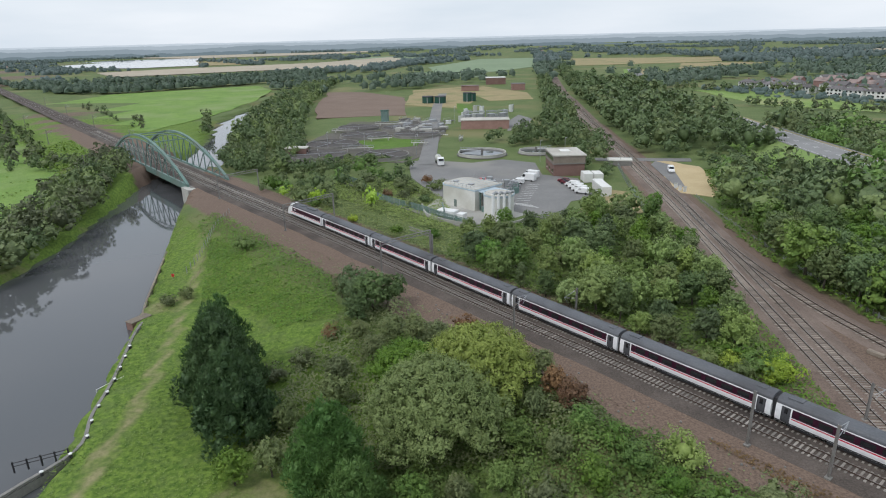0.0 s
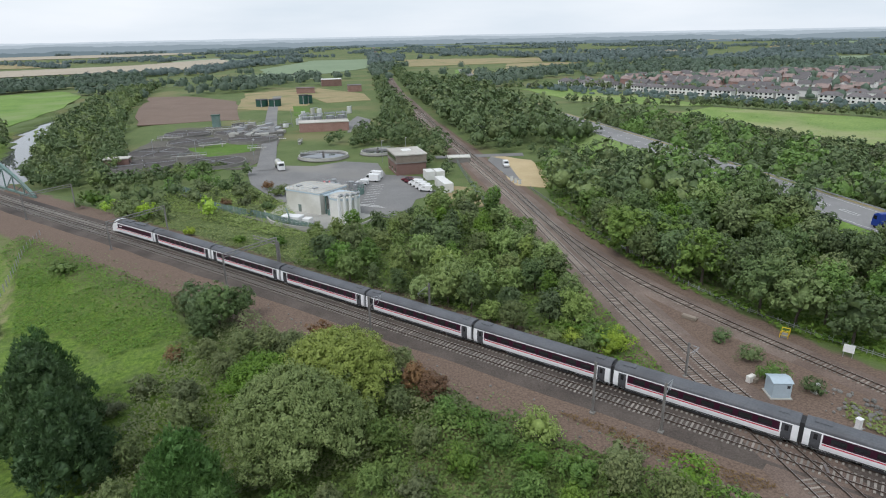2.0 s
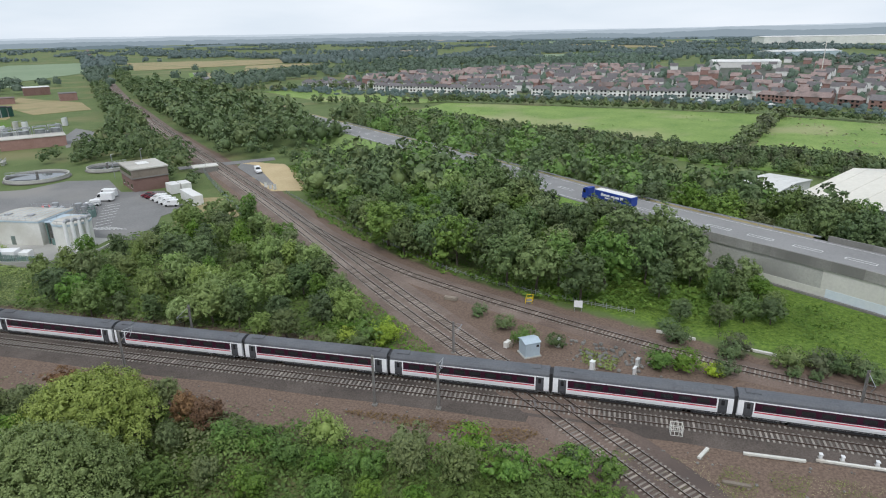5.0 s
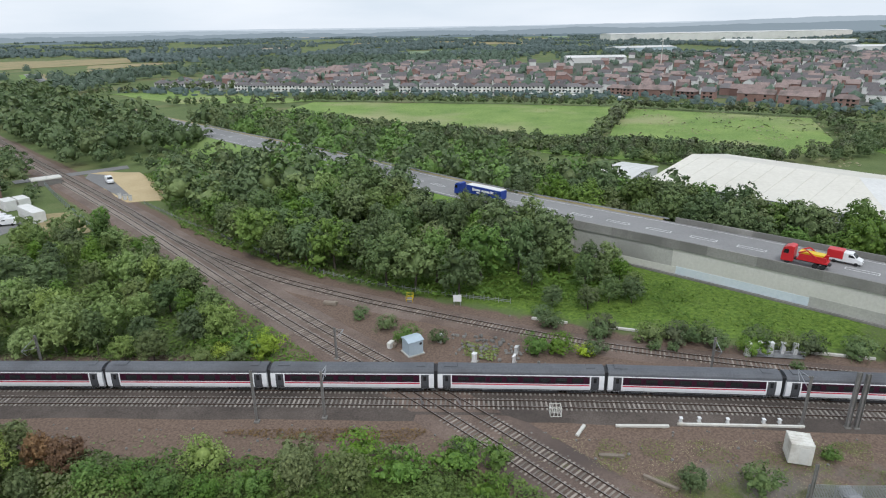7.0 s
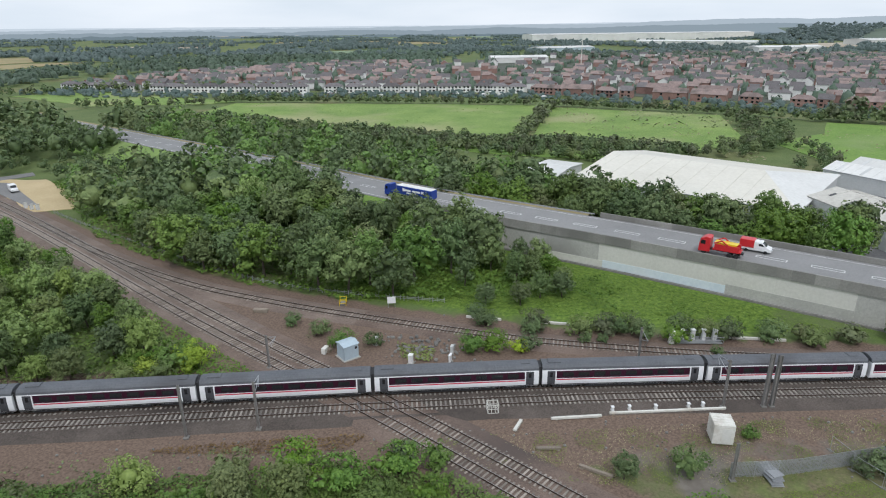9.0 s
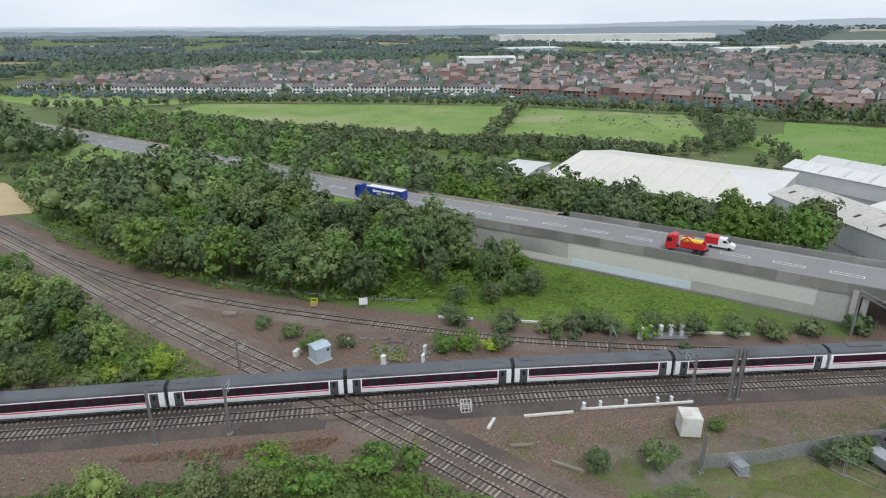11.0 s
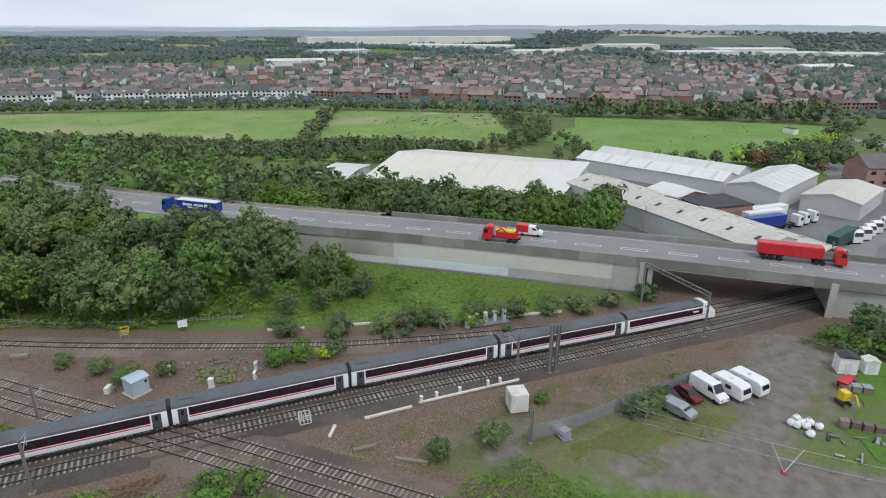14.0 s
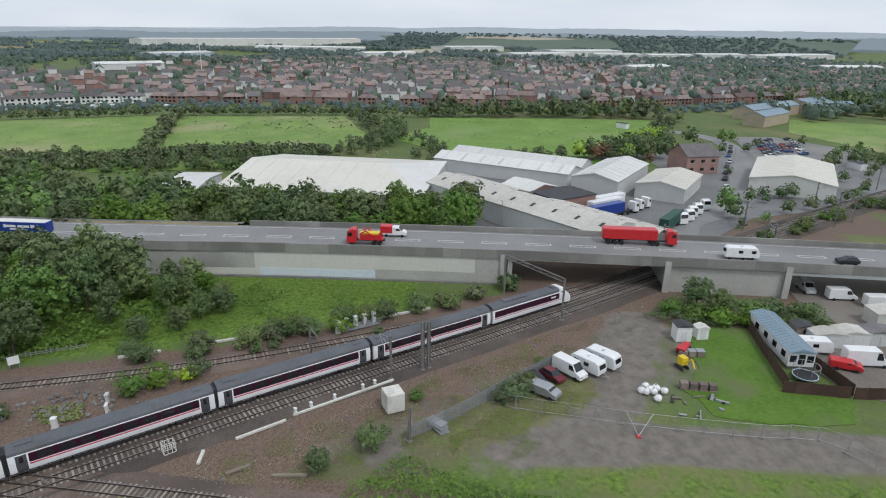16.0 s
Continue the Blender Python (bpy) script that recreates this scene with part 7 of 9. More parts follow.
def road_strip(name, pts, wide, z, material, label):
    p, h = spline(pts, 3.0)
    v, f = ribbon(p, h, [-wide / 2, wide / 2], [z, z])
    return tagged(raw(name, v, f, material), label, "road", kind="structure")


slab("works_yard", [(-43, 247), (-35, 250), (-17, 244), (-5, 251), (8, 244), (10, 222), (22, 216), (25, 190), (17, 184), (13, 168), (8, 165), (-4, 176), (-25, 191), (-37, 217)], 0.05, M["asphalt_works"], "patched grey asphalt works yard")
slab("tank_apron", [(-24, 186), (-12, 196), (2, 190), (4, 170), (-6, 158), (-22, 164), (-26, 176)], 0.045, M["concrete"], "pale concrete apron round the white tanks")
road_strip("works_road", [(-35, 240), (-37, 265), (-42.4, 319), (-48, 372), (-58, 474), (-64, 560)], 7.0, 0.16, M["asphalt_works"], "straight grey works road")
slab("works_apron", [(-4, 330), (6, 340), (10, 380), (2, 400), (-4, 370)], 0.14, M["asphalt_works"], "grey apron beside the brick building")
slab("lawn_strip", [(-78, 299), (-47.5, 321), (-45, 285), (-62, 273)], 0.14, M["lawn"], "bright green mown strip between the filter beds", "lawn")
slab("lawn_strip", [(-38, 414), (-28, 410), (-32, 470), (-44, 474)], 0.14, M["lawn"], "green mown strip by the works road", "lawn")
slab("works_ground", ragged([(-100, 246), (-42, 244), (-38, 268), (-37, 340), (-44, 376), (-100, 372)], 6, 1.5, 2), 0.10, M["works_soil"], "trodden dark ground between filter beds", "ground")
slab("lawn_strip", [(-58, 248), (-42.5, 257.5), (-44, 250), (-56, 242)], 0.14, M["lawn"], "green mown bank by the works road", "lawn")
slab("dry_patch", [(13, 157), (22, 161), (25, 182), (15, 172)], 0.04, M["straw"], "dry yellow grass beside the works yard", "grass")
slab("dry_patch", [(24, 168), (36, 172), (37, 196), (29, 200)], 0.05, M["straw"], "dry yellow grass by the containers", "grass")
slab("dry_patch", [(-34, 640), (10, 560), (14, 500), (-20, 490), (-40, 560)], 0.14, M["straw"], "dry yellow grass at the back of the works", "grass")


def ring(bm, r0, r1, z0, z1, n=40):
    rows = [[bm.verts.new((r * math.cos(6.2832 * i / n), r * math.sin(6.2832 * i / n), z)) for i in range(n)] for r, z in ((r1, z0), (r1, z1), (r0, z1), (r0, z0))]
    for a, b in zip(rows, rows[1:]):
        for i in range(n):
            bm.faces.new((a[i], a[(i + 1) % n], b[(i + 1) % n], b[i]))
    bmesh.ops.recalc_face_normals(bm, faces=bm.faces)
    return bm


def disc(r, z, n=40):
    bm = bmesh.new()
    bmesh.ops.create_circle(bm, cap_ends=True, segments=n, radius=r, matrix=Matrix.Translation((0, 0, z)))
    return bm


def round_basin(x, y, r, wet, turn):
    t = thing("settling_tank" if wet else "filter_bed", pose(x, y, 0.1, 0, 0, turn), "round concrete settling tank with dark water and a walkway" if wet else "round concrete filter bed with dark stone and spray arms", "tank", "round basins of the works")
    part("wall", ring(bmesh.new(), r - 0.4, r, 0, 1.3), M["concrete"] if wet else M["concrete_dark"], t)
    part("surface", disc(r - 0.35, 0.55 if wet else 0.9), water_m if wet else M["filter_stone"], t)
    part("centre_column", rods([((0, 0, 0), (0, 0, 2.4))], 0.45, 10), M["concrete_dark"], t)
    if wet:
        part("walkway", boxes((r / 2, 0, 1.5, r, 1.3, 0.15)), M["galv"], t)
        for s in (-0.6, 0.6):
            part("handrail", rods([((0, s, 2.5), (r, s, 2.5))] + [((q, s, 1.6), (q, s, 2.5)) for q in np.linspace(0.5, r, 6)], 0.04, 5), M["galv"], t)
    else:
        for a in (0, 90):
            part("spray_arm", rods([((-r * 0.93 * math.cos(radians(a)), -r * 0.93 * math.sin(radians(a)), 1.35), (r * 0.93 * math.cos(radians(a)), r * 0.93 * math.sin(radians(a)), 1.35))], 0.10, 6), M["galv"], t)
    part("rim", ring(bmesh.new(), r + 0.02, r + 0.55, 0, 0.25), M["concrete_dark"], t)


for x, y, r, wet, turn in ((-13.8, 262, 10.2, True, 160), (9, 266, 7.2, True, 20), (-84, 258, 12.5, False, 20), (-56, 257, 11.5, False, 50), (-86, 286, 12.5, False, 70), (-50, 316, 12, False, 10), (-77, 314, 12.5, False, 35), (-62, 340, 11, False, 80), (-87, 342, 11.5, False, 15)):
    round_basin(x, y, r, wet, turn)


def block(name, m, sx, sy, h, wall, roof, label, cat, flat_roof=True, ridge=1.5, rows=1, cols=4, group=""):
    """A plain building: walls, roof, and window openings set proud as framed panes on its long sides."""
    t = thing(name, m, label, cat, group)
    part("wall", boxes((0, 0, -0.2, sx, sy, h + 0.2)), wall, t)
    if flat_roof:
        part("roof", boxes((0, 0, h, sx + 0.5, sy + 0.5, 0.35)), roof, t)
    else:
        a = sx / 2 + 0.35
        bm = prism(bmesh.new(), [(-a, h - 0.12), (0, h + ridge), (a, h - 0.12), (a, h + 0.1), (0, h + ridge + 0.22), (-a, h + 0.1)], -sy / 2 - 0.3, sy / 2 + 0.3)
        bmesh.ops.rotate(bm, verts=bm.verts, matrix=Matrix.Rotation(radians(-90), 3, "Z"))
        part("roof", bm, roof, t)
        gb = prism(bmesh.new(), [(-sx / 2, h), (0, h + ridge - 0.1), (sx / 2, h)], -sy / 2, sy / 2)
        bmesh.ops.rotate(gb, verts=gb.verts, matrix=Matrix.Rotation(radians(-90), 3, "Z"))
        part("gable", gb, wall, t)
    for r in range(rows):
        z = 1.1 + r * (h / max(1, rows)) * 0.95
        for i in range(cols):
            y = (i + 0.5) / cols * sy - sy / 2
            for s in (-1, 1):
                w = part("window", boxes((s * (sx / 2), y, z, 0.08, min(1.6, sy / cols * 0.55), 1.2)), M["glass"], t)
                part("sill", boxes((s * (sx / 2 + 0.04), y, z - 0.1, 0.16, min(1.8, sy / cols * 0.6), 0.09)), M["concrete_pale"], w)
    return t


M["stock_dark"] = surface("brown_grey_panel", (0.17, 0.145, 0.115), (0.25, 0.215, 0.175), 0.3, 3.0, 0.85, bump=0.1)
c = block("control_building", pose(18.2, 227.5, 0, 0, 0, 8), 11, 15, 4.2, M["brick"], M["concrete_dark"], "two-storey red brick control building with pale flat roof", "building", True, cols=3)
part("upper_storey", boxes((0, 0, 4.5, 11.3, 15.3, 2.6)), M["stock_dark"], c, "grey-brown panelled upper storey")
part("window_strip", boxes((0, 0, 5.3, 11.36, 14.2, 1.2)), M["glass"], c)
part("parapet", boxes((0, 0, 7.1, 11.9, 15.9, 0.4)), M["asbestos"], c)
part("roof_light", boxes((0, 1, 7.5, 3.5, 4.5, 0.25)), M["sheet_white"], c)
block("pump_house", pose(-16.5, 344, 0, 0, 0, 4), 26, 11, 4.6, M["brick"], M["asbestos"], "long low red brick pump house", "building", True, cols=3)
block("works_building", pose(-21, 668, 0, 0, 0, 5), 20, 14, 6.5, M["brick"], M["sheet_white"], "far brick works building with pale roof", "building", True, cols=2)
block("works_building", pose(-42, 588, 0, 0, 0, 5), 16, 12, 4.5, M["brick"], M["tile_red"], "far brick works building with brown roof", "building", True, cols=2)
block("works_building", pose(2, 592, 0, 0, 0, 5), 12, 12, 5.5, M["brick"], M["tile_grey"], "far dark-roofed works building", "building", True, cols=2)
block("kiosk", pose(-95, 262, 0, 0, 0, 5), 9, 5, 3.2, M["brick"], M["asbestos"], "small brick works kiosk", "building", True, cols=1)
# open steel tank frames behind the pump house
for i in range(4):
    t = thing("tank_frame", pose(-27 + 6.6 * i, 362 + 2 * i, 0, 0, 0, 4), "galvanised frame carrying a row of treatment tanks", "tank frame", "tank frames")
    part("tank", rods([((0, 0, 0), (0, 0, 5.2))], 2.3, 16), M["galv"], t)
    for sx in (-2.8, 2.8):
        for sy in (-2.8, 2.8):
            part("post", rods([((sx, sy, 0), (sx, sy, 6.6))], 0.16, 5), M["galv"], t)
    part("top_frame", rods([((-2.8, -2.8, 6.5), (2.8, -2.8, 6.5)), ((2.8, -2.8, 6.5), (2.8, 2.8, 6.5)), ((2.8, 2.8, 6.5), (-2.8, 2.8, 6.5)), ((-2.8, 2.8, 6.5), (-2.8, -2.8, 6.5)), ((-2.8, -2.8, 6.5), (2.8, 2.8, 6.5))], 0.16, 5), M["galv"], t)
for x, y, r, h in ((-66.5, 480, 4.4, 4.6), (-57, 479, 4.4, 4.6), (-37, 489, 3.4, 6.2), (-33.4, 492, 2.8, 5.6)):
    t = thing("storage_tank", pose(x, y, 0.1), "dark green steel storage tank with a lid", "tank", "dark storage tanks")
    part("shell", rods([((0, 0, 0), (0, 0, h))], r, 20), M["green_paint"], t)
    part("lid", rods([((0, 0, h), (0, 0, h + 0.5))], r + 0.12, 20), M["roof_dark"], t)
    part("ladder", boxes((0, -r - 0.1, 0, 0.5, 0.1, h)), M["galv"], t)
# painted bay lines and hatching on the works yard
t = thing("yard_markings", pose(0, 0, 0.115), "worn white painted bay lines on the asphalt", "road marking")
for k in range(9):
    part("line", boxes((2 + 0.55 * k, 181 + 3.1 * k, 0, 4.6, 0.22, 0.006, 14)), M["paint"], t)
for k in range(7):
    part("line", boxes((-40.6 + 1.0 * k, 318.5 - 0.2 * k, 0.17, 0.5, 2.6, 0.006, 8)), M["paint"], t)
for k in range(10):
    part("line", boxes((-2 + 0.9 * k, 176 - 0.5 * k + 6, 0, 0.2, 5.0, 0.006, 35)), M["paint"], t)
# white tanks nearest the railway
t = thing("sludge_house", pose(-22.6, 181.8, 0, 0, 0, -40), "cream round-cornered sludge house with a grey sheet roof", "tank")
outline = [(15.0, 0.0), (15.0, 11.5)] + [(3.6 - 3.6 * math.sin(radians(a)), 11.5 - 3.6 + 3.6 * math.cos(radians(a))) for a in range(0, 91, 15)] + [(3.0 - 3.0 * math.cos(radians(a)), 3.0 - 3.0 * math.sin(radians(a))) for a in range(0, 91, 15)]


def extrude(pts, z0, z1):
    bm = bmesh.new()
    lo, hi = [bm.verts.new((*p, z0)) for p in pts], [bm.verts.new((*p, z1)) for p in pts]
    for i in range(len(pts)):
        j = (i + 1) % len(pts)
        bm.faces.new((lo[i], lo[j], hi[j], hi[i]))
    bm.faces.new(hi)
    bm.faces.new(lo[::-1])
    bmesh.ops.recalc_face_normals(bm, faces=bm.faces)
    return bm


grow = lambda k: [(7.5 + (u - 7.5) * k, 5.7 + (v - 5.7) * k) for u, v in outline]
part("wall", extrude(outline, -0.1, 6.0), M["cream"], t)
part("rim", extrude(grow(1.02), 5.75, 6.12), M["bluegrey"], t, "blue-grey rim flashing")
part("roof", extrude(grow(0.98), 6.12, 6.3), M["asbestos"], t, "grey sheeted roof")
for q in np.arange(1.6, 15, 1.7):
    part("roof_seam", boxes((q, 5.7, 6.3, 0.12, 10.6 if q > 4 else 7.5, 0.06)), M["bluegrey"], t)
for q in (3.2, 9.5):
    part("hatch", boxes((q, 4.2, 6.3, 1.4, 1.4, 0.35), bevel=0.04), M["galv"], t)
for q in (0.1, 11.4):
    part("handrail", rods([((3.4, q, 7.35), (14.8, q, 7.35))] + [((u, q, 6.2), (u, q, 7.35)) for u in np.linspace(3.4, 14.8, 8)], 0.04, 5), M["galv"], t)
part("door", boxes((7.0, -0.04, 0, 1.1, 0.12, 2.2)), M["green_steel"], t)
t = thing("pipe_bridge", pose(-11.2, 172.0, 0, 0, 0, -40), "grey roofed pipe bridge with green steel legs", "plant")
part("roof", boxes((3.4, 5.0, 5.4, 7.4, 7.0, 0.3)), M["bluegrey"], t)
part("back_wall", boxes((3.4, 8.2, 0, 7.0, 0.4, 5.4)), M["cream"], t)
for u in (0.6, 3.4, 6.4):
    part("leg", boxes((u, 1.7, 0, 0.3, 0.3, 5.4)), M["green_steel"], t)
part("pipe", rods([((0.4, 2.2, 1.2), (6.6, 2.2, 1.2)), ((1.6, 2.2, 1.2), (1.6, 2.2, 4.6)), ((4.8, 2.6, 1.2), (4.8, 2.6, 5.2)), ((0.2, 3.0, 2.6), (6.6, 3.0, 2.6))], 0.22, 8), M["galv"], t)
part("valve", boxes((2.4, 1.4, 0, 1.3, 0.9, 1.5), (5.6, 1.2, 0, 0.9, 0.8, 1.1), bevel=0.05), M["green_steel"], t)
t = thing("apron_kerb", pose(0, 0, 0), "low curved concrete wall round the tank apron", "wall")
rim, rim_h = spline([(-27, 176), (-24, 166), (-16, 159), (-8, 156.5), (0, 159), (4, 164)], 2.0)
for (x, y), q in zip(rim[:, :2], rim_h):
    part("segment", boxes((x, y, -0.1, 2.02, 0.35, 1.1, math.degrees(math.atan2(q[1], q[0])))), M["concrete"], t)
for x, y, r, h in ((-4.2, 168.6, 4.2, 6.2),):
    t = thing("white_tank", pose(x, y, 0), "cream-white round sludge tank with a grey roof rim", "tank", "cream sludge tanks")
    part("shell", rods([((0, 0, 0), (0, 0, h))], r, 28), M["cream"], t)
    part("roof", rods([((0, 0, h), (0, 0, h + 0.22))], r - 0.25, 28), M["asbestos"], t)
    part("rim", ring(bmesh.new(), r - 0.02, r + 0.16, h - 0.35, h + 0.12, 28), M["bluegrey"], t)
    part("handrail", ring(bmesh.new(), r - 0.1, r - 0.04, h + 0.9, h + 0.98, 28), M["galv"], t)
    for a in range(0, 360, 45):
        part("rail_post", rods([((math.cos(radians(a)) * (r - 0.07), math.sin(radians(a)) * (r - 0.07), h), (math.cos(radians(a)) * (r - 0.07), math.sin(radians(a)) * (r - 0.07), h + 0.95))], 0.04, 5), M["galv"], t)
for i, (x, y) in enumerate(((-5.6, 162.6), (-4.1, 162.8), (-2.6, 163.2), (-1.2, 164.4))):
    t = thing("vent_stack", pose(x, y, 0), "slim white vent stack with a bent cowl", "stack", "vent stacks")
    part("pipe", rods([((0, 0, 0), (0, 0, 7.4))], 0.42, 12), M["white"], t)
    part("cowl", rods([((0, 0, 7.3), (0.5, 0.3, 7.8)), ((0.5, 0.3, 7.8), (1.1, 0.6, 7.6))], 0.44, 10), M["galv"], t)
t = thing("blower_house", pose(-18.4, 165.8, 0, 0, 0, -25), "low white plant housing with pipes", "plant")
part("housing", boxes((0, 0, 0, 5.5, 3, 2.2), (4.2, 0.5, 0, 2.2, 2.4, 1.6), bevel=0.05), M["white"], t)
part("pipework", rods([((-2, -1.8, 0.6), (5, -1.8, 0.6)), ((0, -1.8, 0.6), (0, -1.8, 2.8)), ((0, -1.8, 2.8), (-3, 2, 3.4))], 0.18, 6), M["green_steel"], t)
rng = random.Random(8)
for i in range(26):
    x, y = rng.uniform(-14, 2), rng.uniform(186, 206)
    t = thing("process_unit", pose(x, y, 0.04, 0, 0, rng.uniform(0, 90)), rng.choice(("grey steel process vessel with pipework", "green-framed process unit with pipes", "pale plant cabinet beside pipework")), "plant", "process units")
    h = rng.uniform(1.2, 3.4)
    if i % 3 == 0:
        part("vessel", rods([((0, 0, 0), (0, 0, h + 1.2))], rng.uniform(0.5, 1.0), 12), M["galv"], t)
    else:
        part("cabinet", boxes((0, 0, 0, rng.uniform(1, 2.2), rng.uniform(1, 2), h * 0.7), bevel=0.04), rng.choice((M["cladding"], M["green_steel"], M["concrete"])), t)
    part("pipe", rods([((0, 0, h), (2, 0.5, h)), ((2, 0.5, h), (2, 0.5, 0)), ((0, 0, h), (-1.5, -1, h + 0.4))], 0.12, 6), M["galv"] if i % 2 else M["green_steel"], t)
t = thing("skip", pose(-10.5, 207.5, 0.05, 0, 0, 10), "red open waste skip in the yard", "skip")
part("body", prism(bmesh.new(), [(-1.9, 1.6), (-1.3, 0.1), (1.3, 0.1), (1.9, 1.6)], -0.95, 0.95), M["red"], t)
rng = random.Random(9)
for i in range(34):
    x, y = rng.uniform(-66, -38), rng.uniform(318, 372)
    t = thing("works_plant", pose(x, y, 0.1, 0, 0, rng.uniform(0, 90)), rng.choice(("grey steel walkway frame over settling channels", "concrete channel unit with railings")), "plant", "plant beyond the filter beds")
    h = rng.uniform(1.0, 3.6)
    part("base", boxes((0, 0, 0, rng.uniform(3, 8), rng.uniform(2, 4), h * 0.6)), rng.choice((M["concrete"], M["concrete_dark"], M["galv"])), t)
    part("railing", rods([((-3, 1.4, h * 0.6 + 1), (3, 1.4, h * 0.6 + 1)), ((-3, 1.4, h * 0.4), (-3, 1.4, h * 0.6 + 1)), ((3, 1.4, h * 0.4), (3, 1.4, h * 0.6 + 1)), ((0, 1.4, h * 0.4), (0, 1.4, h * 0.6 + 1))], 0.07, 5), M["galv"], t)
for i in range(16):
    x, y = rng.uniform(-40, -2), rng.uniform(350, 420)
    t = thing("works_plant", pose(x, y, 0.1, 0, 0, rng.uniform(0, 90)), "galvanised pipe rack and vessel behind the pump house", "plant", "plant behind the pump house")
    h = rng.uniform(1.5, 4.5)
    part("vessel", rods([((0, 0, 0), (0, 0, h))], rng.uniform(0.8, 1.8), 12), rng.choice((M["galv"], M["cladding"], M["concrete"])), t)
    part("pipe", rods([((0, 0, h), (4, 1, h)), ((4, 1, h), (4, 1, 0))], 0.16, 5), M["galv"], t)
for x, y, ln, a in ((-70, 272, 14, 10), (-98, 274, 12, 80), (-44, 286, 8, 5), (-66, 300, 12, 15), (-46, 332, 10, 8), (-92, 328, 12, 5), (-26, 300, 6, 85), (-70, 354, 20, 5)):
    t = thing("access_walkway", pose(x, y, 0.1, 0, 0, a), "raised grey walkway with railings beside the beds", "walkway", "works walkways")
    part("deck", boxes((0, 0, 1.2, ln, 1.4, 0.18)), M["concrete"], t)
    part("pier", boxes((-ln * 0.35, 0, 0, 0.5, 1.2, 1.2), (ln * 0.35, 0, 0, 0.5, 1.2, 1.2)), M["concrete"], t)
    for s in (-0.65, 0.65):
        part("handrail", rods([((-ln / 2, s, 2.3), (ln / 2, s, 2.3))] + [((q, s, 1.3), (q, s, 2.3)) for q in np.linspace(-ln / 2, ln / 2, 6)], 0.05, 5), M["galv"], t)
t = thing("works_hopper", pose(-78, 372, 0.1), "tall green hopper tower", "plant")
part("tower", boxes((0, 0, 0, 4, 4, 6.5), bevel=0.1), M["green_steel"], t)
part("cap", boxes((0, 0, 6.5, 4.6, 4.6, 0.4)), M["green_paint"], t)


def lamp_post(x, y, h, label="slim grey lamp column"):
    t = thing("street_lamp", pose(x, y, 0.05, 0, 0, 40), label, "street lamp", "lamp columns")
    part("column", rods([((0, 0, 0), (0, 0, h))], 0.09, 6), M["galv"], t)
    part("head", boxes((0.5, 0, h - 0.05, 1.2, 0.22, 0.12)), M["cladding"], t)


for x, y in ((-84, 272), (-66, 268), (-42, 262), (-40, 300), (10, 246), (20, 252), (-36, 372)):
    lamp_post(x, y, 8.5)
lamp_post(155, 6, 8)
lamp_post(262, -82, 7)
# white containers and cars at the yard's end
for x, y, ln, a in ((27.5, 196, 12.0, 8), (24.6, 212, 5.5, 8), (28.0, 212, 5.5, 8)):
    t = thing("storage_container", pose(x, y, 0.05, 0, 0, a), "long white storage container", "container", "white containers")
    part("shell", boxes((0, 0, 0, 3.0, ln, 3.0), bevel=0.06), M["sheet_white"], t)
    rb = bmesh.new()
    for q in np.arange(-ln / 2 + 0.4, ln / 2 - 0.2, 0.6):
        for s in (-1.52, 1.52):
            box(rb, s, q, 0.2, 0.05, 0.18, 2.6)
    part("ribbing", rb, M["sheet_white"], t)
# level crossing platform, sandy car park
slab("car_park", ragged([(50.5, 196), (61, 190), (67, 200), (68, 236), (60, 246), (54.5, 248), (52.5, 225)], 5, 0.6, 3), 0.08, M["sand"], "sandy gravel car park beside the line")
slab("car_park_track", [(52.2, 204), (55, 203), (58.5, 240), (54.5, 247), (51.5, 240)], 0.10, M["asphalt_works"], "grey worn track across the sand")
slab("lane", [(32, 248), (68, 246), (69, 252), (32, 254)], 0.12, M["asphalt_works"], "narrow lane over the level crossing", "road")
t = thing("crossing_platform", pose(39.8, 240, 0, 0, 0, -3), "grey concrete platform box beside the level crossing", "platform")
part("deck", boxes((0, 0, 1.9, 9, 5.4, 0.4)), M["concrete_pale"], t)
part("base", boxes((0, 0, -0.1, 8.4, 5.0, 2.0)), M["concrete_dark"], t)
part("handrail", rods([((-4.4, -2.6, 3.3), (4.4, -2.6, 3.3)), ((-4.4, -2.6, 2.3), (-4.4, -2.6, 3.3)), ((4.4, -2.6, 2.3), (4.4, -2.6, 3.3)), ((0, -2.6, 2.3), (0, -2.6, 3.3))], 0.05), M["galv"], t)
for x, y in ((52.2, 198.5), (53.2, 196.8), (51.6, 201.5)):
    t = thing("signal_cabinet", pose(x, y, 0.08), "small pale trackside cabinet", "cabinet", "trackside cabinets")
    part("case", boxes((0, 0, 0, 0.9, 0.6, 1.6), bevel=0.04), M["cladding"], t)
    part("cap", boxes((0, 0, 1.6, 1.0, 0.7, 0.08)), M["concrete"], t)


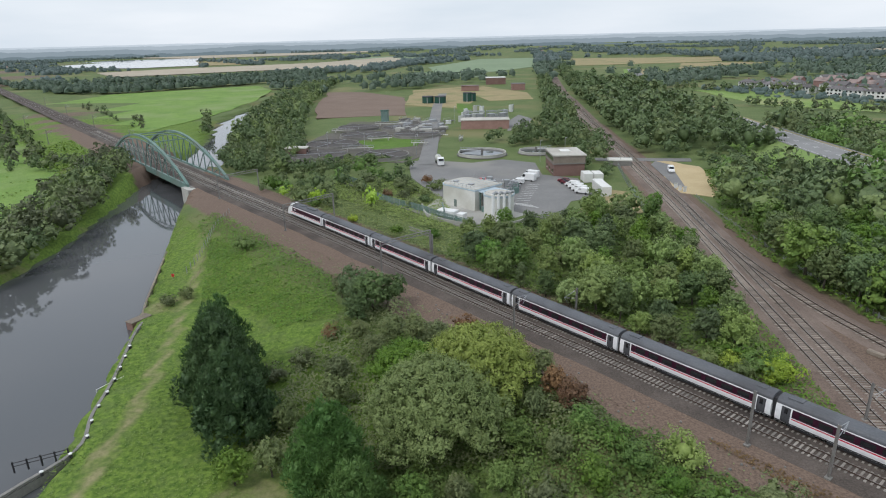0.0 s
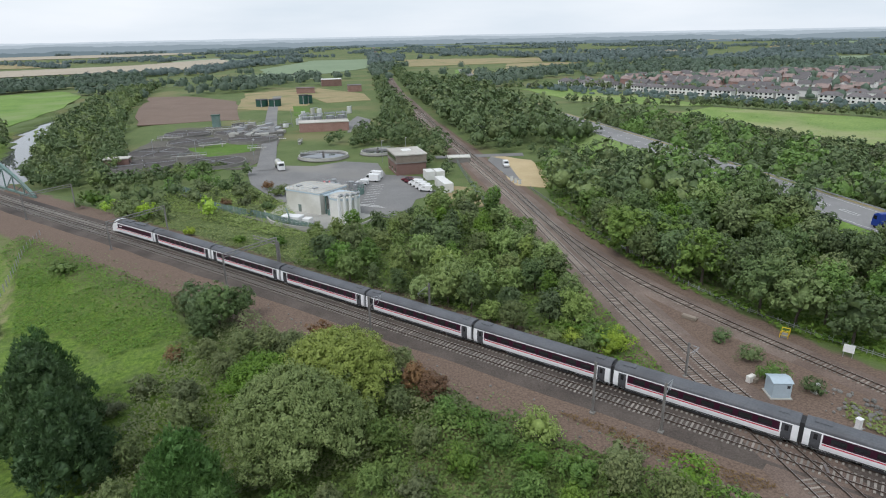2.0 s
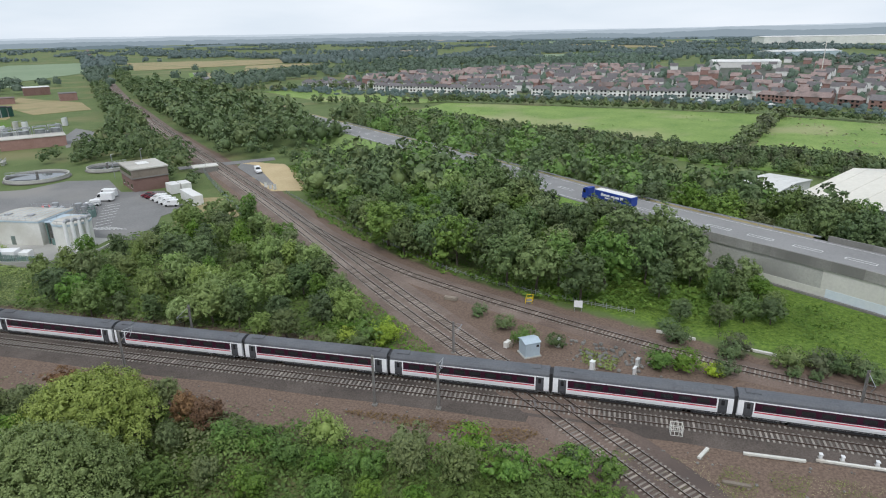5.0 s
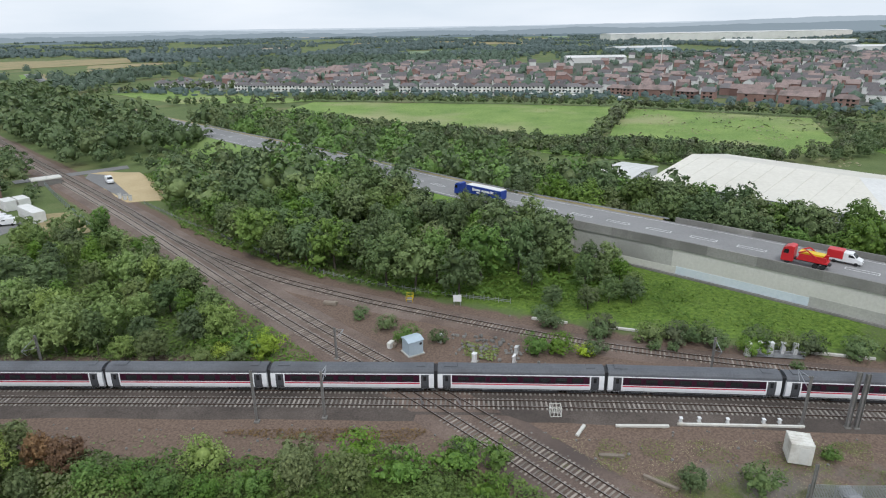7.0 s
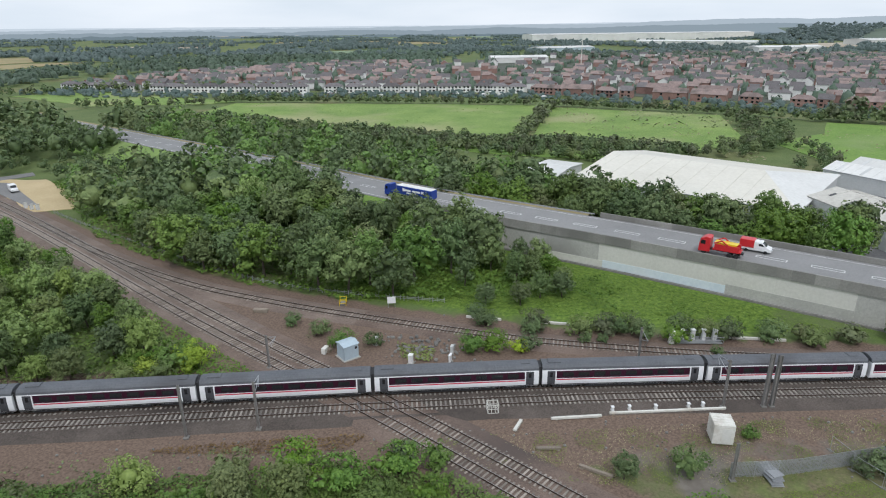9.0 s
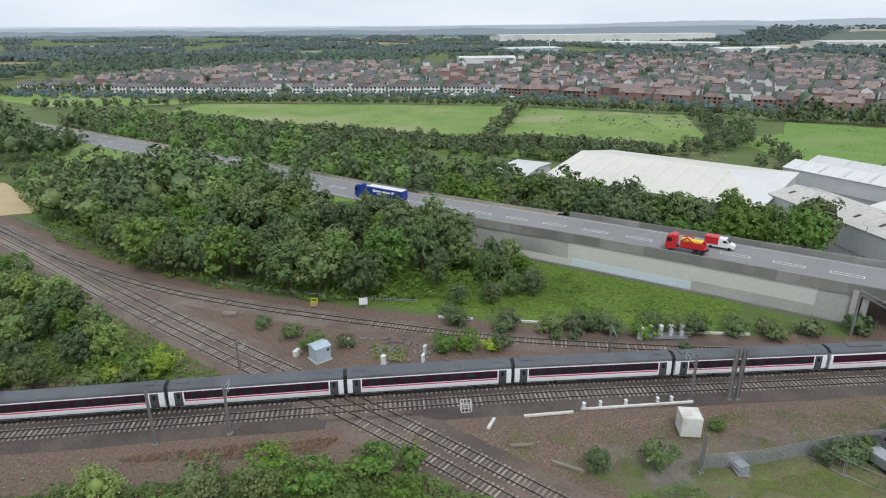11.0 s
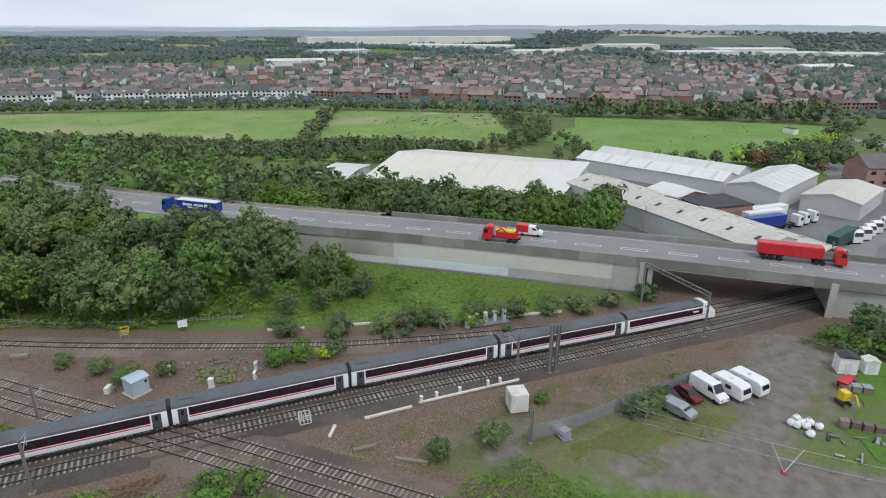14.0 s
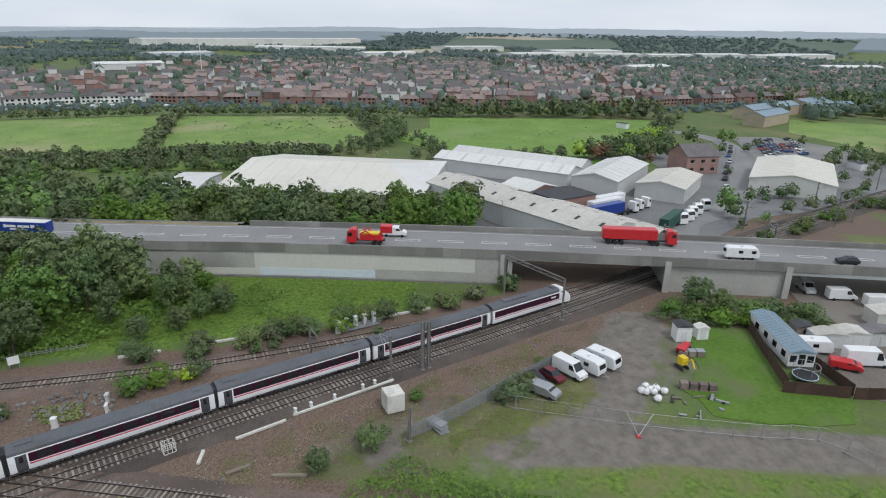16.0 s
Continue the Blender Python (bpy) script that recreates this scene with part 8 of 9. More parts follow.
def fence(pts, h, label, material, pale=0.32, name="palisade_fence", rails=True):
    """A palisade: posts, rails and upright pales, each its own piece near the camera."""
    t = thing(name, pose(0, 0, 0), label, "fence")
    p, hd = spline(pts, pale)
    pts2, _ = spline(pts, 2.75)
    posts = [(x, y) for x, y in pts2[:, :2]]
    for x, y in posts:
        part("post", boxes((x, y, -0.2, 0.12, 0.12, h + 0.1)), M["galv"] if material is not M["brown_fence"] else material, t)
    if rails:
        for z in (0.35, h - 0.45):
            v, f = ribbon(p, hd, [-0.03, 0.03], [z, z])
            w, g = ribbon(p, hd, [0.03, 0.03], [z - 0.06, z + 0.06])
            k = len(v)
            raw("rail", v + w, f + [tuple(k + i for i in q) for q in g], material, t)
    me = boxes((0, 0, 0, pale * 0.68 if pale < 0.6 else 0.09, 0.03, h), bevel=0.008)
    m2 = bpy.data.meshes.new("pale")
    me.to_mesh(m2)
    me.free()
    m2.materials.append(material)
    for i, ((x, y), q) in enumerate(zip(p[:, :2], hd)):
        if i < 300:
            share("pale", m2, t, pose(x, y, float(height(x, y)) - 0.05, 0, 0, math.degrees(math.atan2(q[1], q[0]))))
    return t


fence([(-62, 214), (-52, 203), (-46, 190), (-36, 179), (-27, 171.5), (-19, 163), (-11, 156)], 2.2, "green palisade fence along the works boundary", M["green_steel"], 0.5)
t = slab("cess_path", [(-60, 209), (-50, 197), (-44, 187), (-28, 170), (-12, 154.5), (-9, 153), (-11, 156.5), (-27, 173), (-42, 190), (-49, 201)], 0.06, M["concrete_dark"], "grey path along the works fence", "path")
fence([(38.6, 236), (37.6, 215), (37.0, 195), (36.6, 178), (36.0, 168)], 2.0, "green mesh fence between works and railway", M["green_steel"], 0.9)
fence([(55, 190), (56.2, 165), (58.5, 140), (61, 116), (65, 98), (72, 82), (80, 68)], 1.1, "weathered lineside fence below the wood", M["galv"], 1.4)

# ---- industrial estate ----
slab("estate_yard", [(156, 22), (200, 34), (252, 30), (262, -24), (300, -92), (276, -150), (206, -110), (180, -64), (150, -42), (140, -26), (142, 10)], 0.07, M["asphalt_wet"], "worn grey asphalt yards of the industrial estate")
road_strip("estate_road", [(150, -38), (172, -44), (190, -60), (222, -74), (300, -92), (334, -88), (352, -72)], 9, 0.10, M["asphalt"], "grey estate road between sheds")
slab("estate_car_park", [(274, -95), (338, -102), (342, -124), (308, -148), (262, -140)], 0.09, M["asphalt_works"], "asphalt car park full of cars")
slab("green_verge", [(236, -20), (262, -26), (266, -48), (240, -52)], 0.11, M["lawn"], "bright green verge behind the sheds", "lawn")
slab("dry_meadow", [(300, -160), (360, -138), (420, -160), (400, -240), (300, -230)], 0.11, M["pasture"], "open grass beyond the car park", "grass")


def shed(x, y, a, wide, ln, h, ridge, roof, wall, label, bays=1, lights=0):
    """A portal shed: long axis along its own y, sheeted roof with seams, gable ends, roller door, roof lights."""
    t = thing("industrial_shed", pose(x, y, 0.05, 0, 0, a), label, "warehouse", "sheds of the industrial estate")
    part("wall", boxes((0, 0, -0.2, wide, ln, h + 0.2)), wall, t)
    bw = wide / bays
    for b in range(bays):
        cx = -wide / 2 + bw * (b + 0.5)
        e = bw / 2 + (0.3 if bays == 1 else 0.0)
        bm = prism(bmesh.new(), [(-e, h - 0.1), (0, h + ridge - 0.1), (e, h - 0.1), (e, h + 0.12), (0, h + ridge + 0.12), (-e, h + 0.12)], -ln / 2 - 0.3, ln / 2 + 0.3)
        bmesh.ops.rotate(bm, verts=bm.verts, matrix=Matrix.Rotation(radians(-90), 3, "Z"))
        bmesh.ops.translate(bm, verts=bm.verts, vec=(cx, 0, 0))
        part("roof", bm, roof, t)
        gb = prism(bmesh.new(), [(-bw / 2, h), (0, h + ridge - 0.15), (bw / 2, h)], -ln / 2, ln / 2)
        bmesh.ops.rotate(gb, verts=gb.verts, matrix=Matrix.Rotation(radians(-90), 3, "Z"))
        bmesh.ops.translate(gb, verts=gb.verts, vec=(cx, 0, 0))
        part("gable", gb, wall, t)
        slope = math.degrees(math.atan2(ridge, bw / 2))
        seam = bmesh.new()
        step = 3.0 if ln < 60 else 5.0
        for q in np.arange(-ln / 2 + 1.5, ln / 2, step):
            for s in (-1, 1):
                bmesh.ops.create_cube(seam, size=1, matrix=pose(cx + s * bw / 4, q, h + ridge / 2 + 0.15, 0, s * slope, 0) @ Matrix.Diagonal((bw / 2 * 0.98 / math.cos(radians(slope)), 0.10, 0.07, 1)))
        part("roof_seams", seam, roof, t)
        for i in range(lights):
            q = -ln / 2 + (i + 0.5) * ln / lights
            for s in (-1, 1):
                rl = bmesh.new()
                bmesh.ops.create_cube(rl, size=1, matrix=pose(cx + s * bw / 4, q, h + ridge / 2 + 0.17, 0, s * slope, 0) @ Matrix.Diagonal((bw * (0.12 if roof == M["asbestos"] else 0.4), 0.9, 0.08, 1)))
                part("roof_light", rl, M["roof_dark"] if roof == M["asbestos"] else M["cladding"], t)
    part("roller_door", boxes((0, -ln / 2 - 0.04, 0, 4, 0.12, min(4.2, h - 0.6))), M["cladding"], t)
    part("gutter", boxes((-wide / 2 - 0.2, 0, h - 0.1, 0.2, ln, 0.18)), M["galv"], t)
    return t


t = thing("industrial_shed", pose(0, 0, 0.05), "very large warehouse with a pale cream hipped sheet roof", "warehouse", "sheds of the industrial estate")
part("wall", boxes((192, 59.5, -0.2, 51, 60, 5.3)), M["cladding"], t)
W0, W1, WR, S0, S1, HIP = 166.0, 218.0, 192.0, 29.0, 90.5, 44.0
for key, pts, roof in (("roof", ((W0, S0, 5.1), (W0, S1, 5.1), (WR, S1, 8.8), (WR, HIP, 8.8)), "sheet"), ("roof", ((WR, HIP, 8.8), (WR, S1, 8.8), (W1, S1, 5.1), (W1, S0, 5.1)), "sheet"), ("roof_hip", ((W0, S0, 5.1), (WR, HIP, 8.8), (W1, S0, 5.1)), "sheet_white")):
    bm = bmesh.new()
    top = [bm.verts.new(p) for p in pts]
    low = [bm.verts.new((p[0], p[1], p[2] - 0.25)) for p in pts]
    bm.faces.new(top[::-1])
    bm.faces.new(low)
    for i in range(len(top)):
        bm.faces.new((top[i], top[(i + 1) % len(top)], low[(i + 1) % len(top)], low[i]))
    bmesh.ops.recalc_face_normals(bm, faces=bm.faces)
    part(key, bm, M[roof], t)
bm = bmesh.new()
for q in np.arange(S0 + 3, S1, 5.5):
    f = min(1.0, (q - S0) / (HIP - S0))
    a, b = Vector((W0, q, 5.13)), Vector((W0 + (WR - W0) * f, q, 5.13 + 3.7 * f))
    d = b - a
    bmesh.ops.create_cube(bm, size=1, matrix=Matrix.Translation((a + b) / 2) @ d.to_track_quat("X", "Z").to_matrix().to_4x4() @ Matrix.Diagonal((d.length, 0.12, 0.08, 1)))
part("roof_seams", bm, M["sheet"], t)
part("gable", prism(bmesh.new(), [(W0 + 0.6, 5.0), (WR, 8.6), (W1 - 0.6, 5.0)], -0.1, 0.1), M["cladding"], t).matrix_basis = Matrix(((0, 1, 0, 0), (1, 0, 0, S1 - 0.4), (0, 0, 1, 0), (0, 0, 0, 1)))
part("gutter", boxes((W0 - 0.15, (S0 + S1) / 2, 4.9, 0.25, S1 - S0, 0.2)), M["galv"], t)
shed(176, 104, 8, 22, 12, 4, 0.8, M["sheet_white"], M["cladding"], "low white-roofed store behind the trees")
shed(228, 6, -22, 26, 52, 4.6, 2.0, M["sheet_white"], M["cladding"], "long white multi-bay shed with ribbed roof", 2, 7)
shed(165, 1, -43, 15, 66, 5.6, 2.2, M["asbestos"], M["cladding"], "long old shed with a grey-brown corrugated roof", 1, 9)
shed(153, -19, -43, 13, 34, 5.0, 1.8, M["asbestos"], M["brick"], "lower old shed with a grey corrugated roof", 1, 6)
shed(181.5, 12, -43, 13, 26, 5.0, 2.0, M["asbestos"], M["brick"], "old brick workshop with a grey corrugated roof", 1, 0)
block("brick_workshop", pose(178.6, -10.6, 0, 0, 0, -50), 15, 11, 5.0, M["brick"], M["roof_dark"], "red brick workshop with a black flat roof", "building", True, cols=3)
shed(187, -0.6, -43, 11, 12, 5.0, 1.4, M["sheet_white"], M["brick"], "brick workshop with a white patched roof")
shed(212, -28, 66, 15, 35, 5.8, 1.9, M["sheet_white"], M["cladding"], "pale green and white steel shed with roof lights", 1, 8)
shed(207, -46, 66, 15, 26, 4.6, 1.6, M["sheet"], M["cladding"], "white steel shed with wide doors", 1, 0)
shed(229, -92, 69, 25, 42, 4.8, 2.2, M["sheet"], M["cream"], "broad cream-roofed shed beside the road", 1, 0)
b = block("brick_office", pose(246, -62, 0.05, 0, 0, 20), 13, 13, 6.5, M["brick"], M["tile_grey"], "two-storey brick office with a brown hipped roof", "building", False, 3.6, 2, 3)
for x, y, a, w, l2 in ((438, -152, 46, 13, 62), (462, -198, 16, 14, 34), (396, -138, 50, 12, 36), (486, -196, 46, 14, 40)):
    shed(x, y, a, w, l2, 6.0, 2.4, M["blue_roof"], M["stock"], "sandy brick school block with a slate-grey roof")
for x, y, a in ((262, -128, 20), (356, -50, 40)):
    t = thing("white_canopy", pose(x, y, 0.1, 0, 0, a), "small white site cabin", "cabin")
    part("shell", boxes((0, 0, 0, 7, 3, 2.7), bevel=0.05), M["white"], t)
    part("roof", boxes((0, 0, 2.7, 7.2, 3.2, 0.12)), M["roof_dark"], t)

# ---- the town ----
FRONT, FRONT_H = spline([(196, 580), (240, 490), (294, 416), (346, 346), (398, 276), (432, 120), (462, -46), (504, -130), (560, -230), (640, -420)], 1.0)


def house(m, wall, roof, label, windows=True, wide=8.5, deep=8.0, h=5.0, ridge=2.9):
    t = thing("house", m, label, "house", "houses of the town")
    part("wall", boxes((0, 0, -0.2, wide, deep, h + 0.2)), wall, t)
    bm = prism(bmesh.new(), [(-deep / 2 - 0.4, h - 0.15), (0, h + ridge), (deep / 2 + 0.4, h - 0.15)], -wide / 2 - 0.25, wide / 2 + 0.25)
    part("roof", bm, roof, t)
    part("chimney", boxes((wide / 2 - 0.6, 0, h + ridge - 0.9, 0.7, 1.1, 2.0)), M["brick"], t)
    if windows:
        for x in (-wide / 4, wide / 4):
            for z in (0.9, 3.2):
                part("window", boxes((x, -deep / 2, z, 1.5, 0.10, 1.2)), M["glass"], t)
        part("door", boxes((0, -deep / 2, 0, 1.0, 0.1, 2.1)), M["dark"], t)
    return t


def hipped(m, wall, roof, label, wide=13, deep=8.0, h=4.6, ridge=2.4):
    t = thing("house", m, label, "house", "houses of the town")
    part("wall", boxes((0, 0, -0.2, wide, deep, h + 0.2)), wall, t)
    bm = bmesh.new()
    a, b = wide / 2 + 0.4, deep / 2 + 0.4
    lo = [bm.verts.new(p) for p in ((-a, -b, h), (a, -b, h), (a, b, h), (-a, b, h))]
    r0, r1 = bm.verts.new((-a + 3.2, 0, h + ridge)), bm.verts.new((a - 3.2, 0, h + ridge))
    for q in ((lo[0], lo[1], r1, r0), (lo[1], lo[2], r1), (lo[2], lo[3], r0, r1), (lo[3], lo[0], r0), lo[::-1]):
        bm.faces.new(q)
    part("roof", bm, roof, t)
    part("chimney", boxes((0, 0.4, h + ridge - 0.9, 1.2, 0.8, 1.9)), M["brick"], t)
    for x in (-4.6, -1.8, 1.8, 4.6):
        for z in (0.9, 3.2):
            part("window", boxes((x, -deep / 2, z, 1.5, 0.10, 1.2)), M["glass"], t)
    return t


M["gardens"] = surface("streets_and_gardens", (0.045, 0.060, 0.036), (0.135, 0.132, 0.118), 0.05, 0.35, 0.95, bump=0.1, stain=(0.060, 0.085, 0.040))
field("town_ground", [(205, 590), (252, 495), (306, 422), (358, 352), (410, 282), (444, 120), (474, -46), (516, -130), (572, -230), (1150, -520), (1300, 60), (1150, 470), (620, 560)], M["gardens"], "streets, drives and back gardens of the town", 0.14, 3.0)
protos = [
    hipped(pose(0, 0, -900), M["render_white"], M["tile_grey"], "white rendered semi-detached pair with a grey hipped roof"),
    hipped(pose(0, 0, -900), M["brick"], M["tile_red"], "red brick semi-detached pair with a tiled hipped roof"),
    house(pose(0, 0, -900), M["brick"], M["tile_red"], "red brick house with a red tiled gable roof"),
    house(pose(0, 0, -900), M["brick"], M["tile_grey"], "red brick house with a dark slate roof"),
    house(pose(0, 0, -900), M["render_white"], M["tile_red"], "white rendered house with a red tiled roof"),
    house(pose(0, 0, -900), M["brick"], M["tile_red"], "long red brick terrace with a tiled roof", True, 22, 8),
]
rng = random.Random(33)
fresh, built = set(), 0
far_parts = {"wall_b": [], "wall_w": [], "roof_r": [], "roof_g": []}
town_trees = []
for k in range(26):
    step = rng.uniform(12.5, 15.0) if k else 14.2
    s = rng.uniform(0, 10)
    offset = 0.0 + 27.0 * k + (4 if k % 2 else 0)
    while s < len(FRONT) - 2:
        i = int(s)
        hx, hy = FRONT_H[i]
        nx_, ny_ = -hy, hx
        if nx_ < 0:
            nx_, ny_ = -nx_, -ny_
        bend = float(ss(650, 1150, s)) * 1.1
        ny_ -= bend
        size = math.hypot(nx_, ny_)
        nx_, ny_ = nx_ / size, ny_ / size
        x, y = FRONT[i, 0] + nx_ * offset + rng.uniform(-2, 2), FRONT[i, 1] + ny_ * offset + rng.uniform(-2, 2)
        a = math.degrees(math.atan2(hy, hx)) + rng.uniform(-4, 4) + (rng.choice((0, 90, 180)) if k > 2 and rng.random() < 0.3 else 0)
        a = a if k % 2 == 0 else a + 180
        if a % 360 > 360:
            a -= 360
        which = (0 if s < 380 else rng.choice((1, 5, 1, 3))) if k == 0 else (0 if k == 1 and s < 330 and rng.random() < 0.6 else rng.choice((1, 2, 3, 3, 4, 4, 0, 0, 5)))
        skip = rng.random() < (0.06 if k == 0 else 0.13)
        if y > 640 or (k > 12 and y > 520):
            skip = True
        if not skip and built < 118:
            built += 1
            if which not in fresh:
                fresh.add(which)
                protos[which].matrix_basis = pose(x, y, 0.1, 0, 0, a)
            else:
                copy_thing(protos[which], pose(x, y, 0.1, 0, 0, a))
        elif not skip:
            far_parts["roof_g" if which in (0, 3) or (which == 4 and k % 2) else "roof_r"].append((x, y, a, which))
        for _ in range(rng.choice((0, 1, 1, 1, 2)) if rng.random() < 0.9 else 5):
            town_trees.append((x + nx_ * 13 + rng.uniform(-8, 8), y + ny_ * 13 + rng.uniform(-8, 8), rng.uniform(1.6, 4.4), rng.uniform(3.5, 10.5)))
        s += step if which != 5 else step + 10
for i, p in enumerate(protos):
    if i not in fresh:
        p.matrix_basis = pose(520 + 14 * i, 330, 0.1)


def far_houses(key, rows):
    """The many houses of the further streets, joined by roof colour."""
    wv, wf, rv, rf = [], [], [], []
    for x, y, a, which in rows:
        w, d, h, r = (12 if which in (0, 1) else 9, 8, 5, 2.9)
        c, sn = math.cos(radians(a)), math.sin(radians(a))
        put = lambda u, v, z: (x + u * c - v * sn, y + u * sn + v * c, z)
        k = len(wv)
        wv += [put(u * w / 2, v * d / 2, z) for z in (0, h) for u, v in ((-1, -1), (1, -1), (1, 1), (-1, 1))]
        wf += [(k, k + 1, k + 5, k + 4), (k + 1, k + 2, k + 6, k + 5), (k + 2, k + 3, k + 7, k + 6), (k + 3, k, k + 4, k + 7)]
        k = len(rv)
        rv += [put(u * (w / 2 + 0.3), v * (d / 2 + 0.4), h) for u, v in ((-1, -1), (1, -1), (1, 1), (-1, 1))] + [put(-w / 2 - 0.3, 0, h + r), put(w / 2 + 0.3, 0, h + r)]
        rf += [(k, k + 1, k + 5, k + 4), (k + 2, k + 3, k + 4, k + 5)]
        k = len(wv)
        wv += [put(u * w / 2, v, z) for u in (-1, 1) for v, z in ((-d / 2, h), (d / 2, h), (0, h + r - 0.1))]
        wf += [(k, k + 1, k + 2), (k + 3, k + 4, k + 5)]
    wall = M["render_white"] if key == "roof_g" else M["brick"]
    tagged(raw("town_walls", wv, wf, wall), "walls of the many houses further into town", "houses", kind="stuff")
    tagged(raw("town_roofs", rv, rf, M["tile_grey"] if key == "roof_g" else M["tile_red"]), "roofs of the many houses further into town", "houses", kind="stuff")


# looser streets with big gardens to the south of the town
for i in range(420):
    x = rng.uniform(560, 1350)
    y = rng.uniform(-0.50, -0.14) * x
    if rng.random() < 0.62:
        far_parts[rng.choice(("roof_r", "roof_g", "roof_g"))].append((x, y, rng.choice((20, 65, 110)) + rng.uniform(-8, 8), rng.choice((0, 2, 4))))
    for _ in range(2):
        town_trees.append((x + rng.uniform(-22, 22), y + rng.uniform(-22, 22), rng.uniform(2.2, 5.5), rng.uniform(5, 12)))
for key in ("roof_r", "roof_g"):
    far_houses(key, far_parts[key])
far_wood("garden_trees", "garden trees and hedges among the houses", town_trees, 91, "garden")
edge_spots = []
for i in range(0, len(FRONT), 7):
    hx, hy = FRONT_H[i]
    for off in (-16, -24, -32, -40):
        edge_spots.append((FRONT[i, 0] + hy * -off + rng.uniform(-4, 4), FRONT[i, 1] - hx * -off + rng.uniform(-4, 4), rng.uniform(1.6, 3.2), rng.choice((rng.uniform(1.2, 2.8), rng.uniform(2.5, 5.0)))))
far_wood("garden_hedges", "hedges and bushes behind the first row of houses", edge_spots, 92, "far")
for x0, y0, x1, y1, wide, h, wall, label in ((1607, 1060, 2375, 675, 60, 20, M["sheet_white"], "huge white distribution warehouse far off"), (973, 626, 1086, 582, 40, 9, M["bluegrey"], "blue-walled retail shed in the town"), (1497, 668, 1546, 414, 60, 10, M["sheet_white"], "long pale far factory shed"),
                                              (1300, 60, 1420, -60, 60, 10, M["sheet_white"], "pale far factory shed"), (1500, -20, 1650, -180, 80, 12, M["sheet_white"], "pale far factory shed"), (1200, 330, 1300, 250, 40, 9, M["sheet_white"], "pale far factory shed"), (1700, 250, 1850, 120, 80, 12, M["sheet_white"], "pale far factory shed"), (900, -120, 960, -180, 40, 8, M["sheet_white"], "pale sheds in the town"),
                                              (700, 520, 760, 470, 24, 7, M["sheet_white"], "white-roofed school hall in the town"),
                                              (1440, -230, 1500, -330, 50, 9, M["sheet_white"], "pale far factory shed"), (1520, -350, 1580, -460, 60, 10, M["cladding"], "grey far factory shed"), (1560, -480, 1620, -600, 50, 9, M["sheet_white"], "pale far factory shed"), (1640, -560, 1700, -700, 60, 10, M["sheet_white"], "pale far factory shed"), (1420, -120, 1460, -220, 40, 9, M["cladding"], "grey far factory shed"), (1040, -420, 1080, -520, 40, 8, M["sheet_white"], "pale sheds in the town")):
    t = thing("far_warehouse", pose((x0 + x1) / 2, (y0 + y1) / 2, 0, 0, 0, math.degrees(math.atan2(y1 - y0, x1 - x0))), label, "warehouse", "far warehouses")
    ln = math.hypot(x1 - x0, y1 - y0)
    part("wall", boxes((0, 0, 0, ln, wide, h)), wall, t)
    part("roof", prism(bmesh.new(), [(-wide / 2 - 0.5, h), (0, h + 2.5), (wide / 2 + 0.5, h)], -ln / 2 - 0.5, ln / 2 + 0.5), M["sheet_white"], t)
t = thing("crane_mast", pose(640, 350, 0), "slim pale mast standing among the houses", "mast")
part("mast", rods([((0, 0, 0), (0, 0, 32))], 0.5, 6), M["offwhite"], t)
part("jib", rods([((-6, 0, 30), (10, 4, 33))], 0.3, 6), M["offwhite"], t)
# blocks and clutter on the allotments below the terrace
rng = random.Random(61)
for i in range(26):
    f = rng.uniform(180, 420)
    j = int(f)
    x, y = FRONT[j, 0] + FRONT_H[j, 1] * rng.uniform(14, 40), FRONT[j, 1] - FRONT_H[j, 0] * rng.uniform(14, 40)
    t = thing("allotment_shed", pose(x, y, 0.1, 0, 0, rng.uniform(0, 90)), rng.choice(("small pale allotment shed", "small green allotment shed", "small polytunnel on the allotments")), "shed", "allotment sheds")
    part("wall", boxes((0, 0, 0, 2.6, 3.4, 2.0)), rng.choice((M["wood"], M["white"], M["green_steel"])), t)
    part("roof", prism(bmesh.new(), [(-1.9, 2.0), (0, 2.7), (1.9, 2.0)], -1.5, 1.5), rng.choice((M["roof_dark"], M["sheet_white"], M["tile_grey"])), t)

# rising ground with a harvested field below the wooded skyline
# dull blue-green slope: the haze over the hill is in its colour
M["far_slope"] = surface("far_hill_grass_hazed", (0.085, 0.115, 0.085), (0.125, 0.160, 0.115), 0.006, 0.08, 0.95, bump=0.1)
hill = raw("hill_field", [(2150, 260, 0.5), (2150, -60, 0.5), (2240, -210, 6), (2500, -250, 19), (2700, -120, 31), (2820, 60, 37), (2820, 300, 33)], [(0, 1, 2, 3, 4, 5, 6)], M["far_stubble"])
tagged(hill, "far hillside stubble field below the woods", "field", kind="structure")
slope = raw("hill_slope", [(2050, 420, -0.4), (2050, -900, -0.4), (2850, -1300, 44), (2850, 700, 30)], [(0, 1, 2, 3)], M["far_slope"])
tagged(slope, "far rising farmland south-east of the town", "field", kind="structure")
ridge_spots = []
for i in range(1000):
    f = rng.random()
    x = 2070 + 770 * f
    y = rng.uniform(-1200, 600) if f > 0.75 else rng.choice((rng.uniform(-900, -280), rng.uniform(320, 560)))
    ridge_spots.append((x, y, rng.uniform(5, 10), rng.uniform(6, 11), -0.4 + 42 * f))
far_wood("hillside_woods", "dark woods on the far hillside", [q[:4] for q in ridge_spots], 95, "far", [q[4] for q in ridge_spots])

